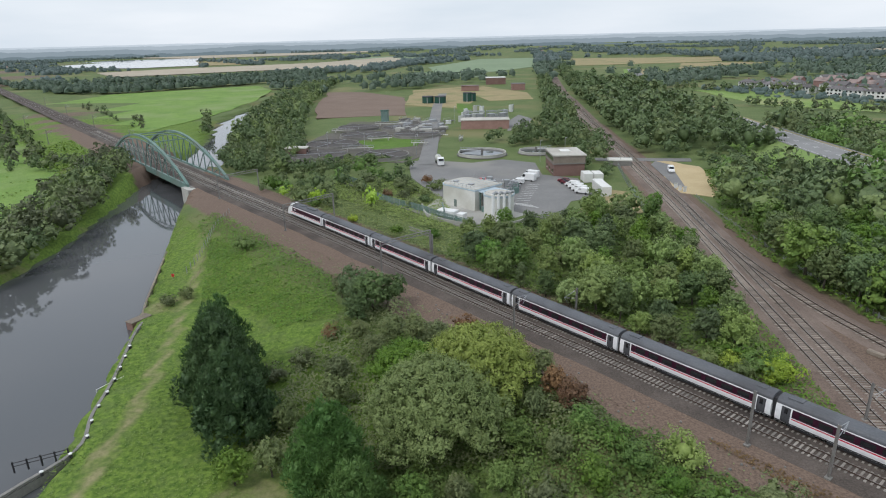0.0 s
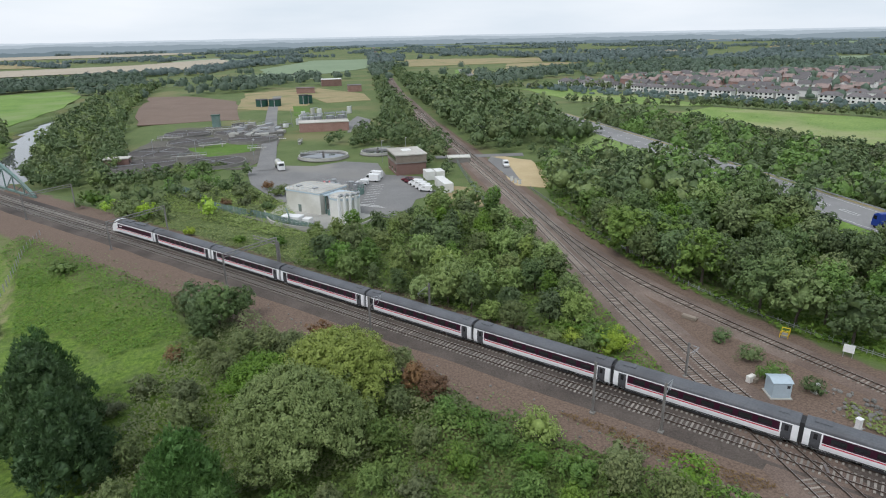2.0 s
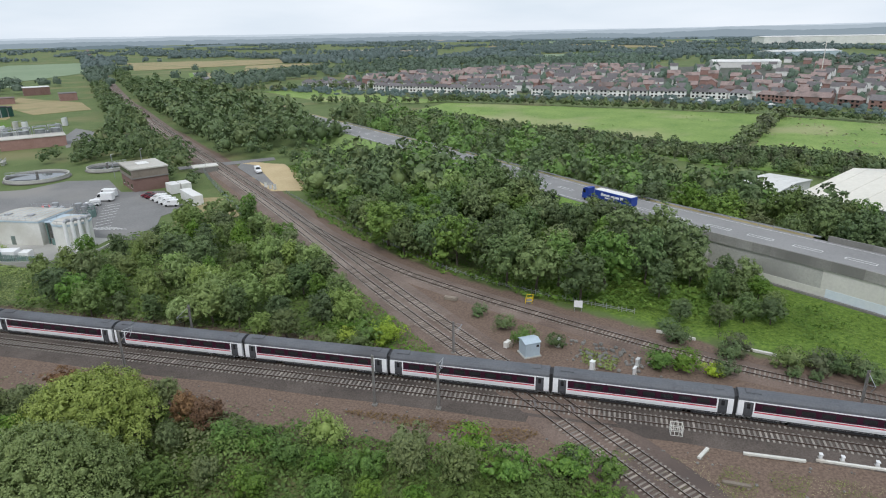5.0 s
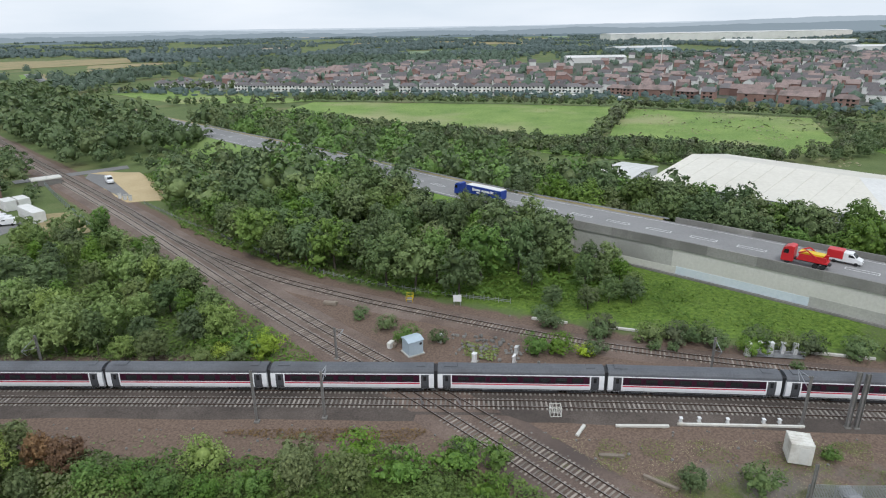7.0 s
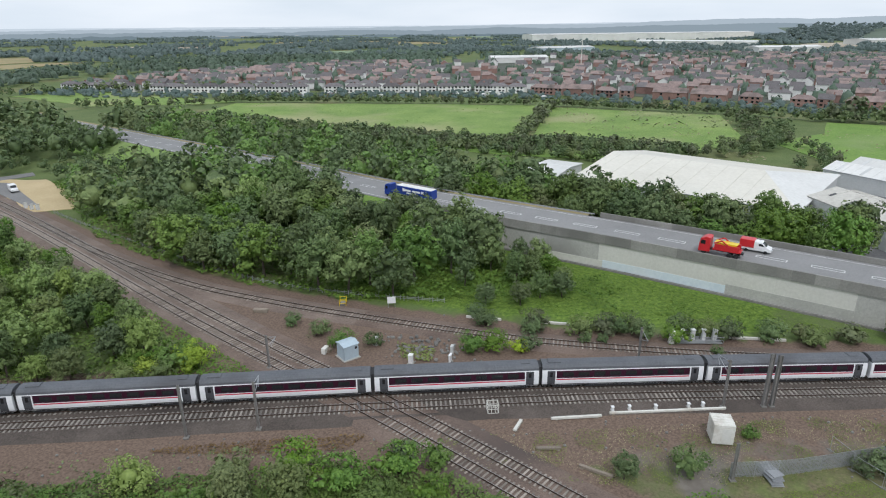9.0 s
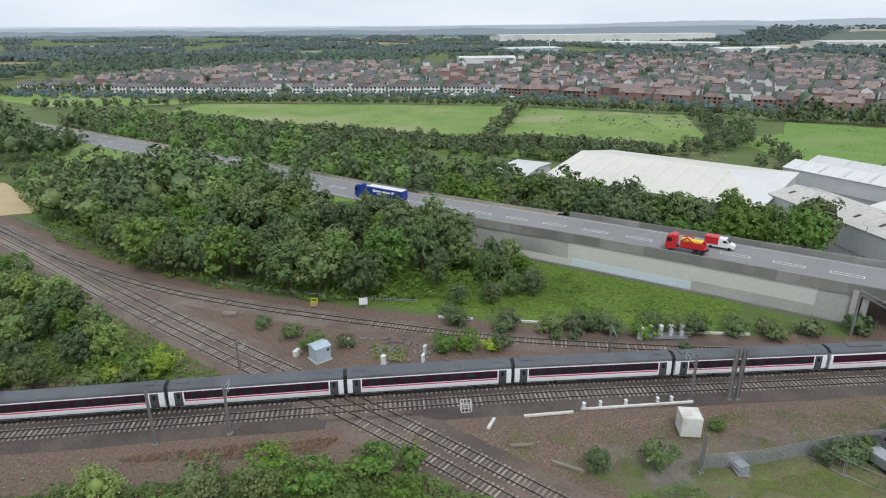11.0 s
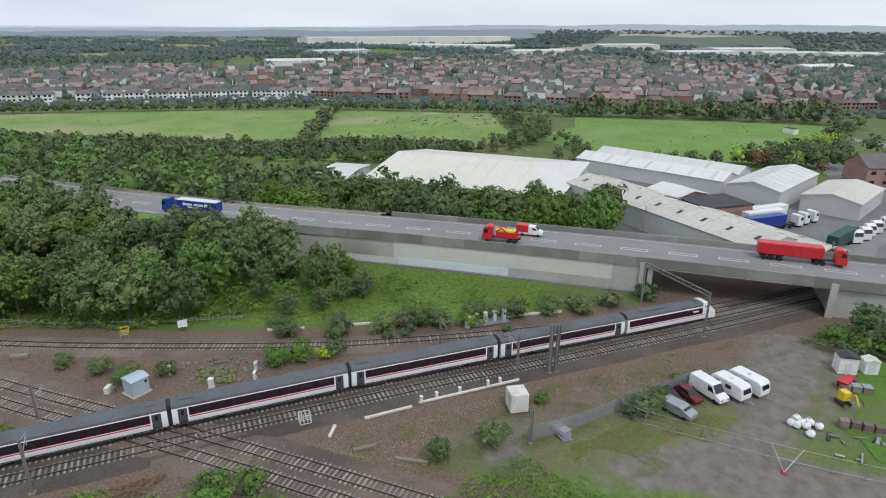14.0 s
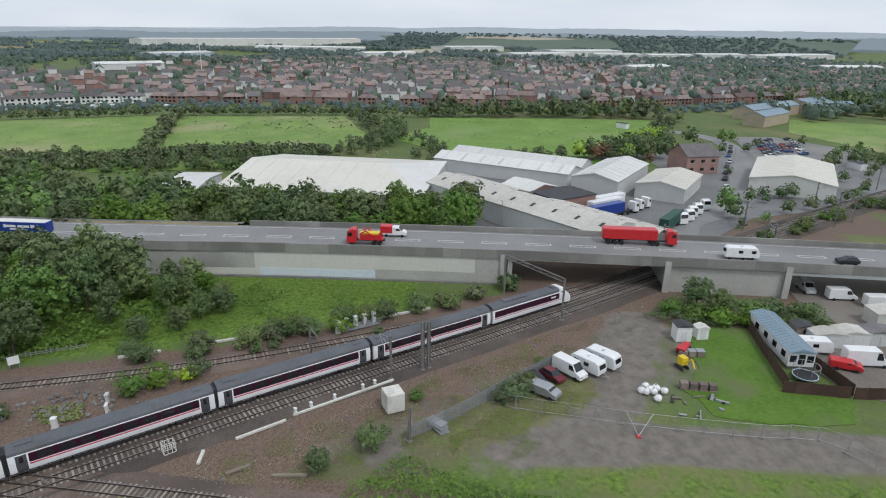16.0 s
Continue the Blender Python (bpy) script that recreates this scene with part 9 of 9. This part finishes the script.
# ---- railway yard and small things ----
t = thing("equipment_container", pose(71.4, 16.2, 0, 0, 0, 32), "rust-streaked white steel equipment container", "container")
part("shell", boxes((0, 0, 0.12, 2.6, 2.5, 2.7), bevel=0.04), M["offwhite"], t)
for q in np.arange(-1.1, 1.2, 0.55):
    part("roof_rib", boxes((q, 0, 2.82, 0.12, 2.5, 0.05)), M["offwhite"], t)
    for s in (-1.26, 1.26):
        part("side_rib", boxes((q, s, 0.25, 0.12, 0.04, 2.4)), M["offwhite"], t)
part("door", boxes((-1.31, -0.3, 0.25, 0.05, 1.0, 2.1)), M["cream"], t)
for sx in (-1.1, 1.1):
    part("skid", boxes((sx, 0, 0, 0.2, 2.5, 0.14)), M["wood"], t)
t = thing("relay_hut", pose(55.2, 67.0, 0, 0, 0, -12), "pale blue-grey relay hut with a shallow pitched roof", "hut")
part("wall", boxes((0, 0, 0, 2.5, 2.4, 2.4), bevel=0.03), M["bluegrey"], t)
part("roof", prism(bmesh.new(), [(-1.35, 2.4), (0, 2.75), (1.35, 2.4)], -1.4, 1.4), M["bluegrey"], t)
part("door", boxes((0, -1.21, 0.1, 0.9, 0.05, 2.0)), M["bluegrey"], t)
part("vent", boxes((0.8, -1.21, 1.6, 0.4, 0.05, 0.4)), M["dark"], t)
part("plinth", boxes((0, 0, -0.1, 2.9, 2.8, 0.2)), M["concrete"], t)


def cabinet(x, y, a, w, d, h, label, mat="white"):
    t = thing("lineside_cabinet", pose(x, y, 0, 0, 0, a), label, "cabinet", "lineside cabinets")
    part("case", boxes((0, 0, 0.1, w, d, h), bevel=0.04), M[mat], t)
    part("plinth", boxes((0, 0, -0.1, w + 0.2, d + 0.2, 0.22)), M["concrete"], t)
    part("hood", boxes((0, 0, h + 0.1, w + 0.1, d + 0.1, 0.07)), M[mat], t)


cabinet(60.0, 58.1, 20, 0.7, 0.6, 1.3, "rounded white lineside cabinet")
cabinet(64.0, 53.6, 20, 0.9, 0.25, 1.2, "flat white lineside board")
cabinet(60.6, 66.4, 10, 0.7, 0.6, 1.2, "pale grey lineside cabinet", "cladding")
cabinet(66.6, 55.4, 20, 0.8, 0.4, 1.0, "pale grey lineside cabinet", "cladding")
cabinet(91.6, 30.3, 40, 0.9, 0.7, 2.0, "tall white lineside cabinet")
for i in range(4):
    cabinet(93.4 + 1.1 * i, 29.4 - 1.35 * i, 40, 0.7, 0.6, 1.9, "grey lineside cabinet on a railed platform", "cladding")
t = thing("platform_railing", pose(95.0, 27.4, 0, 0, 0, -51), "galvanised railed platform round the cabinets", "railing")
part("floor", boxes((0, 0, 0.1, 7.4, 2.4, 0.12)), M["galv"], t)
for s in (-1.2, 1.2):
    for z in (0.75, 1.3):
        part("rail", rods([((-3.7, s, z), (3.7, s, z))], 0.04, 5), M["galv"], t)
    for q in np.linspace(-3.7, 3.7, 6):
        part("post", rods([((q, s, 0.1), (q, s, 1.35))], 0.04, 5), M["galv"], t)
t = thing("trackside_sign", pose(72.0, 74.3, 0, 0, 0, -45), "blank white square trackside board on two posts", "sign")
part("board", boxes((0, 0, 0.9, 1.5, 0.06, 1.3)), M["white"], t)
for s in (-0.6, 0.6):
    part("post", boxes((s, 0.07, 0, 0.08, 0.08, 2.0)), M["galv"], t)
t = thing("cage_stillage", pose(57.9, 41.1, 0.02, 0, 0, -44), "white tubular steel cage beside the line", "cage")
for z in (0.1, 0.7, 1.3):
    for a, b in (((-0.7, -0.6), (0.7, -0.6)), ((0.7, -0.6), (0.7, 0.6)), ((0.7, 0.6), (-0.7, 0.6)), ((-0.7, 0.6), (-0.7, -0.6))):
        part("bar", rods([((*a, z), (*b, z))], 0.045, 5), M["offwhite"], t)
for q in (-0.7, -0.25, 0.25, 0.7):
    for s in (-0.6, 0.6):
        part("upright", rods([((q, s, 0.0), (q, s, 1.35))], 0.045, 5), M["offwhite"], t)
t = thing("yellow_access_frame", pose(67.4, 82.4, 0, 0, 0, 45), "yellow tubular access frame by the curve", "railing")
for z in (0.5, 1.1):
    for a, b in (((-0.9, -0.6), (0.9, -0.6)), ((0.9, -0.6), (0.9, 0.6)), ((-0.9, 0.6), (-0.9, -0.6))):
        part("bar", rods([((*a, z), (*b, z))], 0.05, 5), M["yellow"], t)
for q, s in ((-0.9, -0.6), (0.9, -0.6), (0.9, 0.6), (-0.9, 0.6)):
    part("upright", rods([((q, s, 0.0), (q, s, 1.15))], 0.05, 5), M["yellow"], t)
part("step", boxes((0, 0, 0, 1.4, 0.9, 0.35)), M["galv"], t)
t = thing("sleeper_stack", pose(55.9, 91.4, 0, 0, 0, 35), "stack of old grey timber sleepers by the track", "timber stack")
for i in range(5):
    part("timber", boxes(((i % 3 - 1) * 0.5, 0.05 * i, 0.26 * (i // 3), 0.42, 2.4, 0.25)), M["wood"], t)
t = thing("concrete_block", pose(53.6, 70.6, 0, 0, 0, 20), "rough pale concrete trackside blocks", "block")
part("block", boxes((0, 0, 0, 1.3, 0.7, 1.0), bevel=0.04), M["offwhite"], t)
part("cap", boxes((0.4, -0.5, 0, 0.7, 0.5, 0.6), bevel=0.04), M["wood"], t)


def beam(x0, y0, x1, y1, w, h, label, mat):
    ln, a = math.hypot(x1 - x0, y1 - y0), math.degrees(math.atan2(y1 - y0, x1 - x0))
    t = thing("loose_beam", pose((x0 + x1) / 2, (y0 + y1) / 2, 0.0, 0, 0, a), label, "beam", "loose beams and troughing")
    part("beam", boxes((0, 0, 0, ln, w, h), bevel=0.02), M[mat], t)
    part("bearer", boxes((-ln * 0.4, 0, -0.1, 0.3, w + 0.3, 0.13), (ln * 0.4, 0, -0.1, 0.3, w + 0.3, 0.13)), M["wood"], t)


beam(61.4, 34.2, 66.2, 29.5, 0.35, 0.3, "long pale concrete trough beside the track", "concrete_pale")
beam(56.2, 36.4, 58.6, 37.0, 0.4, 0.3, "pale concrete beam lying on dirt", "concrete_pale")
beam(55.6, 26.9, 56.3, 23.0, 0.4, 0.35, "weathered timber beam lying on dirt", "wood")
beam(55.0, 32.4, 57.0, 30.2, 0.5, 0.3, "old timber baulk lying on dirt", "wood")
for i, (x0, y0, x1, y1) in enumerate(((67.4, 29.0, 71.0, 25.3), (71.0, 25.3, 74.6, 21.6), (74.6, 21.6, 78.4, 17.7))):
    beam(x0, y0, x1, y1, 0.3, 0.28, "white cable trough run beside the track", "offwhite")
for x, y in ((68.3, 29.0), (70.0, 27.4), (72.4, 24.8), (75.6, 21.6), (77.0, 20.2)):
    cabinet(x, y, 45, 0.4, 0.3, 0.5, "low white equipment case on the cable run")
for x0, y0, x1, y1 in ((77.6, 61.4, 80.6, 56.0), (83.4, 51.6, 86.6, 46.0), (87.2, 45, 90.2, 39.6), (99, 24, 104, 16.4)):
    beam(x0, y0, x1, y1, 0.4, 0.4, "pale concrete cable trough beside the curve", "concrete_pale")
rng = random.Random(71)
stone = bmesh.new()
bmesh.ops.create_icosphere(stone, subdivisions=1, radius=0.22)
stone_me = bpy.data.meshes.new("rubble_stone")
stone.to_mesh(stone_me)
stone.free()
stone_me.materials.append(M["concrete_dark"])
pile = thing("rubble_heap", pose(0, 0, 0), "scattered grey rubble and broken sleepers", "rubble")
for i in range(150):
    x, y = rng.gauss(66, 3.2), rng.gauss(61, 4.0)
    if float(gap_between(x, y, CURVE)) > 3.6 and float(side(x, y)) < -6:
        share("stone", stone_me, pile, pose(x, y, rng.uniform(0, 0.12), rng.uniform(0, 360), rng.uniform(0, 360), 0) @ Matrix.Scale(rng.uniform(0.5, 1.8), 4))
litter = thing("lineside_litter", pose(0, 0, 0), "scattered pale stones and litter on the dirt", "rubble")
for i in range(220):
    x = rng.uniform(-20, 112)
    d = rng.choice((rng.uniform(6.5, 14), rng.uniform(6.5, 26) if x > 58 else rng.uniform(6.5, 13)))
    y = float(np.interp(x, MAIN_X, MAIN_S)) - x - d * 1.414
    share("stone", stone_me, litter, pose(x, y, 0.0, rng.uniform(0, 360), rng.uniform(0, 360), 0) @ Matrix.Scale(rng.uniform(0.3, 1.1), 4))

fence([(65.0, 13.0), (69.9, 8.0), (77.0, 2.3), (82, -1.8), (88.5, -7.4)], 2.1, "grey galvanised palisade fence across the dirt yard", M["galv"], 0.16)
mast(64.6, 12.6, 5.0, 45, 0, "slim grey post at the end of the palisade")
t = thing("pallet_stack", pose(67.8, 9.2, 0, 0, 0, 40), "stack of grey fence panels on the ground", "panel stack")
for i in range(7):
    part("panel", boxes((0.12 * i, 0.1 * (i % 3), 0.12 * i, 2.6, 1.4, 0.07, 3 * i)), M["galv"], t)
slab("yard_lawn", ragged([(105, -30), (105.5, -40), (86, -39.5), (84.5, -48), (78.5, -46), (76.5, -40), (76, -33), (77.5, -27), (82, -25), (88, -27.5), (95, -28.5)], 1.6, 0.7, 6), 0.05, M["lawn"], "bright green mown lawn by the mobile home", "lawn")
slab("yard_paving", [(93, -45.6), (86, -48.8), (82, -58), (110, -64), (108, -48), (99, -46)], 0.06, M["dirt"], "brown gravel plot behind the fence")
slab("under_yard", [(112, -54), (140, -54), (140, -110), (100, -100), (108, -62)], 0.07, M["dirt"], "grey-brown hardstanding under the flyover")

h = thing("mobile_home", pose(99.3, -43.2, 0.0, 0, 0, 5), "white mobile home with a blue-grey ribbed roof", "mobile home")
part("wall", boxes((0, 0, 0.5, 14.6, 4.0, 2.5)), M["white"], h)
part("skirting", boxes((0, 0, -0.05, 14.4, 3.8, 0.56)), M["concrete_dark"], h)
part("roof", prism(bmesh.new(), [(-2.2, 2.95), (0, 3.6), (2.2, 2.95)], -7.6, 7.6), M["blue_roof"], h, "blue-grey ribbed pitched roof")
rb = bmesh.new()
for q in np.arange(-7.3, 7.4, 0.9):
    for s in (-1, 1):
        bmesh.ops.create_cube(rb, size=1, matrix=pose(q, s * 1.1, 3.30, s * -16.5, 0, 0) @ Matrix.Diagonal((0.08, 2.25, 0.05, 1)))
part("roof_ribbing", rb, M["blue_roof"], h)
for s in (-1, 1):
    for q in (-5.5, -2.4, 0.8, 4.2):
        part("window", boxes((q, s * 2.0, 1.4, 1.3, 0.08, 1.0)), M["glass"], h)
for q in (-1.3, 0, 1.3):
    part("window", boxes((-7.3, q, 0.9 if q == 0 else 1.3, 0.08, 1.0, 1.7 if q == 0 else 1.1)), M["glass"], h)
t = thing("trampoline", pose(89.0, -43.4, 0.05), "round trampoline with a dark net", "trampoline")
part("mat", disc(1.7, 0.75, 24), M["dark"], t)
part("frame", ring(bmesh.new(), 1.7, 1.85, 0.68, 0.8, 24), M["bluegrey"], t)
for a in range(0, 360, 60):
    part("leg", rods([((1.8 * math.cos(radians(a)), 1.8 * math.sin(radians(a)), 0), (1.8 * math.cos(radians(a)), 1.8 * math.sin(radians(a)), 2.4))], 0.04, 5), M["galv"], t)
part("top_ring", ring(bmesh.new(), 1.76, 1.84, 2.36, 2.42, 24), M["galv"], t)


def board_fence(pts, h, label):
    t = thing("board_fence", pose(0, 0, 0), label, "fence", "brown board fences")
    p, hd = spline(pts, 1.83)
    for (x, y), q in zip(p[:, :2], hd):
        part("panel", boxes((x, y, 0, 1.80, 0.06, h, math.degrees(math.atan2(q[1], q[0])))), M["brown_fence"], t)
        part("post", boxes((x - q[0] * 0.92, y - q[1] * 0.92, -0.1, 0.1, 0.1, h + 0.2)), M["brown_fence"], t)


board_fence([(106.4, -40.4), (96, -39.9), (84.6, -39.6)], 1.9, "dark brown board fence beside the lawn")
board_fence([(84.6, -39.6), (84.5, -48.6)], 1.9, "dark brown board fence closing the plot")
board_fence([(93.2, -46.4), (84.5, -48.8)], 1.9, "dark brown board fence by the trampoline")
board_fence([(84.5, -49.2), (86.2, -62)], 1.9, "dark brown board fence along the plot")
for x, y, a, sx, sy, hh, wall, roof, label in ((99.6, -27.6, 10, 2.3, 2.6, 2.7, "white", "roof_dark", "white box trailer with a dark roof"), (100.6, -31.0, 15, 1.6, 2.0, 2.1, "white", "offwhite", "small white horse trailer on the lawn"), (101.6, -51.4, 8, 2.8, 5.5, 2.4, "cladding", "asbestos", "pale garden shed behind the caravan"),
                                               (104, -48.4, 8, 2.6, 3.2, 2.3, "wood", "roof_dark", "dark timber garden shed behind fence"), (103, -55.6, 8, 3.2, 5.0, 2.4, "cladding", "asbestos", "grey-roofed timber shed on the plot"), (104, -60.4, 8, 3.2, 6.0, 2.4, "cladding", "tile_grey", "grey-roofed timber shed on the plot"), (112, -66, 8, 4, 6.5, 2.8, "cream", "asbestos", "cream store hut near the flyover")):
    t = thing("shed", pose(x, y, 0.05, 0, 0, a), label, "shed", "sheds of the plot")
    part("wall", boxes((0, 0, 0, sx, sy, hh)), M[wall], t)
    part("roof", prism(bmesh.new(), [(-sy / 2 - 0.15, hh), (0, hh + 0.45), (sy / 2 + 0.15, hh)], -sx / 2 - 0.15, sx / 2 + 0.15), M[roof], t)
    part("door", boxes((-sx / 2 - 0.03, 0, 0, 0.06, 0.9, 1.9)), M["dark"] if wall == "wood" else M["cladding"], t)
rng = random.Random(14)
for i in range(9):
    x, y = rng.gauss(81.0, 1.2), rng.gauss(-20.4, 1.4)
    t = thing("rubble_bag", pose(x, y, 0.0, 0, 0, rng.uniform(0, 90)), "bulging white woven rubble sack", "sack", "white sacks on the lawn edge")
    bm = bmesh.new()
    bmesh.ops.create_icosphere(bm, subdivisions=2, radius=0.55, matrix=Matrix.Translation((0, 0, 0.42)))
    for v in bm.verts:
        v.co += Vector((rng.uniform(-.06, .06), rng.uniform(-.06, .06), rng.uniform(-.04, .04)))
        v.co.z = max(0, v.co.z)
    part("sack", bm, M["white"], t)
    part("tie", rods([((0, 0, 0.85), (0.1, 0.05, 1.12))], 0.1, 6), M["offwhite"], t)
for i in range(4):
    t = thing("brick_pallet", pose(83.4, -24.6 - 1.35 * i, 0.05, 0, 0, 5), "pallet of stacked brown bricks", "pallet", "brick pallets")
    part("bricks", boxes((0, 0, 0.15, 1.0, 1.1, 0.9), bevel=0.02), M["tile_red"], t)
    part("pallet", boxes((0, 0, 0, 1.1, 1.2, 0.14)), M["wood"], t)
for i in range(3):
    t = thing("timber_crate", pose(93.6 + 0.2 * i, -26.6 - 1.4 * i, 0.05, 0, 0, 8), "weathered timber crate on the lawn edge", "crate", "timber crates")
    part("box", boxes((0, 0, 0, 1.2, 1.2, 0.9), bevel=0.02), M["wood"], t)
    part("lid", boxes((0, 0, 0.9, 1.26, 1.26, 0.06)), M["galv"], t)
t = thing("site_dumper", pose(94.8, -27.0, 0.05, 0, 0, 60), "small red and white site dumper", "dumper")
part("skip", prism(bmesh.new(), [(0.2, 1.3), (0.5, 0.5), (1.4, 0.5), (1.9, 1.3)], -0.7, 0.7), M["red"], t)
part("body", boxes((0, -0.7, 0.4, 1.1, 1.8, 0.8), bevel=0.05), M["red"], t)
wheels(t, (-0.65, 0.65), (-1.1, 1.0), 1.1)
t = thing("mini_digger", pose(89.4, -25.6, 0.05, 0, 0, 120), "small yellow digger with a folded arm", "digger")
part("cab", boxes((0, 0, 0.7, 1.1, 1.2, 1.3), bevel=0.05), M["yellow"], t)
part("arm", rods([((0, 0.6, 1.2), (0, 1.8, 2.4)), ((0, 1.8, 2.4), (0, 2.6, 1.2))], 0.12), M["yellow"], t)
for s in (-0.55, 0.55):
    part("track", boxes((s, 0, 0, 0.3, 1.9, 0.5), bevel=0.1), M["dark"], t)
for i in range(14):
    x, y = rng.uniform(76, 82), rng.uniform(-30, -20)
    t = thing("scrap_item", pose(x, y, 0.03, 0, 0, rng.uniform(0, 180)), rng.choice(("dark scrap tyre on the grass", "bent grey scrap pipe on the grass", "weathered timber offcut on the grass")), "scrap", "scrap on the lawn edge")
    part("piece", boxes((0, 0, 0, rng.uniform(0.6, 2.2), rng.uniform(0.15, 0.5), rng.uniform(0.12, 0.4)), bevel=0.03), rng.choice((M["dark"], M["wood"], M["galv"])), t)

# mesh fence panels across the yard
t = thing("temporary_fence", pose(0, 0, 0), "galvanised temporary mesh fence panels in concrete feet", "fence")
p, hd = spline([(76.6, 4.0), (74.2, 0.2), (73.2, -10), (72.6, -20), (72.5, -31), (72.7, -40), (66.6, -44)], 3.5)
for (x, y), q in zip(p[:, :2], hd):
    a = math.degrees(math.atan2(q[1], q[0]))
    fr = part("panel_frame", rods([((-1.7, 0, 0.15), (1.7, 0, 0.15)), ((-1.7, 0, 2.0), (1.7, 0, 2.0)), ((-1.7, 0, 0.05), (-1.7, 0, 2.0)), ((1.7, 0, 0.05), (1.7, 0, 2.0))], 0.028, 5), M["galv"], t)
    fr.matrix_basis = pose(x, y, 0.05, 0, 0, a)
    me = part("mesh", rods([((u, 0, 0.15), (u, 0, 2.0)) for u in np.arange(-1.2, 1.7, 0.8)] + [((-1.7, 0, z), (1.7, 0, z)) for z in (0.8, 1.4)], 0.004, 3), M["galv"], fr)
    part("foot", boxes((-1.75, 0, -0.15, 0.7, 0.25, 0.15)), M["concrete_dark"], fr)

part("brace", rods([((70.4, -16.3, 0.05), (73.0, -14.9, 2.0)), ((70.4, -16.3, 0.05), (72.9, -18.4, 2.0)), ((71.7, -15.6, 1.0), (71.7, -17.4, 1.0))], 0.05, 6), M["galv"], t)
part("brace_foot", boxes((70.4, -16.3, -0.05, 0.7, 0.5, 0.16)), M["red"], t)

# ---- river bank ----
qx, qy = [-62.0, -59.0, -62.2, -65.2, -71.2, -73.0], [56, 65, 73, 82.5, 98, 104]
QUAY, QUAY_H = spline(list(zip(qx, qy)), 2.0)
wall = thing("quay_wall", pose(0, 0, 0), "low concrete and timber river quay edge", "quay")
for (x, y), q in zip(QUAY[:, :2], QUAY_H):
    part("pile_panel", boxes((x, y, -7.5, 2.0, 0.5, 2.75, math.degrees(math.atan2(q[1], q[0])))), M["concrete_dark"], wall)
    part("coping", boxes((x, y, -4.62, 1.94, 0.5, 0.34, math.degrees(math.atan2(q[1], q[0])))), M["concrete_dark"], wall)
Q2, Q2H = spline([(-73.6, 104), (-76.4, 110), (-80.4, 119), (-93.2, 150), (-102, 172)], 2.0)
for (x, y), q in zip(Q2[:, :2], Q2H):
    part("pile_panel", boxes((x, y, -7.5, 2.0, 0.45, 2.9, math.degrees(math.atan2(q[1], q[0])))), M["wood"], wall)
for i in range(10):
    f = 2 + 2 * i
    x, y = QUAY[min(f, len(QUAY) - 1), 0] + 0.5, QUAY[min(f, len(QUAY) - 1), 1]
    t = thing("mooring_bollard", pose(x, y, -4.55), "white-capped mooring bollard on the quay", "bollard", "quay bollards")
    part("post", rods([((0, 0, 0), (0, 0, 0.55))], 0.2, 8), M["dark"], t)
    part("cap", rods([((0, 0, 0.55), (0, 0, 0.68))], 0.26, 8), M["white"], t)
t = thing("brick_landing", pose(-74.6, 105.4, 0, 0, 0, 66), "old brick river landing with dark timber fenders", "landing")
part("wall", boxes((0, 0, -7.5, 4.4, 2.0, 3.1), bevel=0.05), M["brick"], t)
part("coping", boxes((0, 0, -4.4, 4.6, 2.2, 0.18), bevel=0.03), M["wood"], t)
for q in np.linspace(-2.0, 2.0, 6):
    part("fender", boxes((q, 1.1, -7.4, 0.22, 0.22, 3.0)), M["dark"], t)
t = thing("quay_ladder_stage", pose(-64.6, 81.6, -6.2, 0, 0, 65), "small grey landing stage with white rails", "landing stage")
part("deck", boxes((0, 0, 0.5, 5.0, 1.4, 0.15)), M["galv"], t)
for q in np.linspace(-2.4, 2.4, 6):
    part("rung", boxes((q, 0, 0.7, 0.08, 1.4, 0.08)), M["white"], t)
part("handrail", rods([((-2.4, 0.7, 1.7), (2.4, 0.7, 1.7)), ((-2.4, 0.7, 0.5), (-2.4, 0.7, 1.7)), ((2.4, 0.7, 0.5), (2.4, 0.7, 1.7))], 0.05), M["white"], t)
t = thing("timber_rail_fence", pose(0, 0, 0), "short black post-and-rail fence at the water's edge", "fence")
for i in range(5):
    x, y = -64.8 + 1.35 * i, 60.6 + 0.85 * i
    part("post", boxes((x, y, -5.2, 0.16, 0.16, 1.7)), M["dark"], t)
    if i < 4:
        for z in (-4.2, -3.7):
            part("rail", rods([((x, y, z), (x + 1.35, y + 0.85, z))], 0.06, 5), M["dark"], t)
t = thing("lifebuoy_post", pose(-78.4, 125.8, -4.4), "orange lifebuoy box on a post", "lifebuoy")
part("post", boxes((0, 0, 0, 0.1, 0.1, 1.4)), M["wood"], t)
part("box", boxes((0, 0, 1.0, 0.6, 0.25, 0.7), bevel=0.04), M["red"], t)
fence([(-83.5, 168), (-80.8, 153), (-76.6, 140), (-73.0, 128), (-71, 118)], 1.5, "weathered post fence along the bank path", M["wood"], 0.9, "post_fence", False)
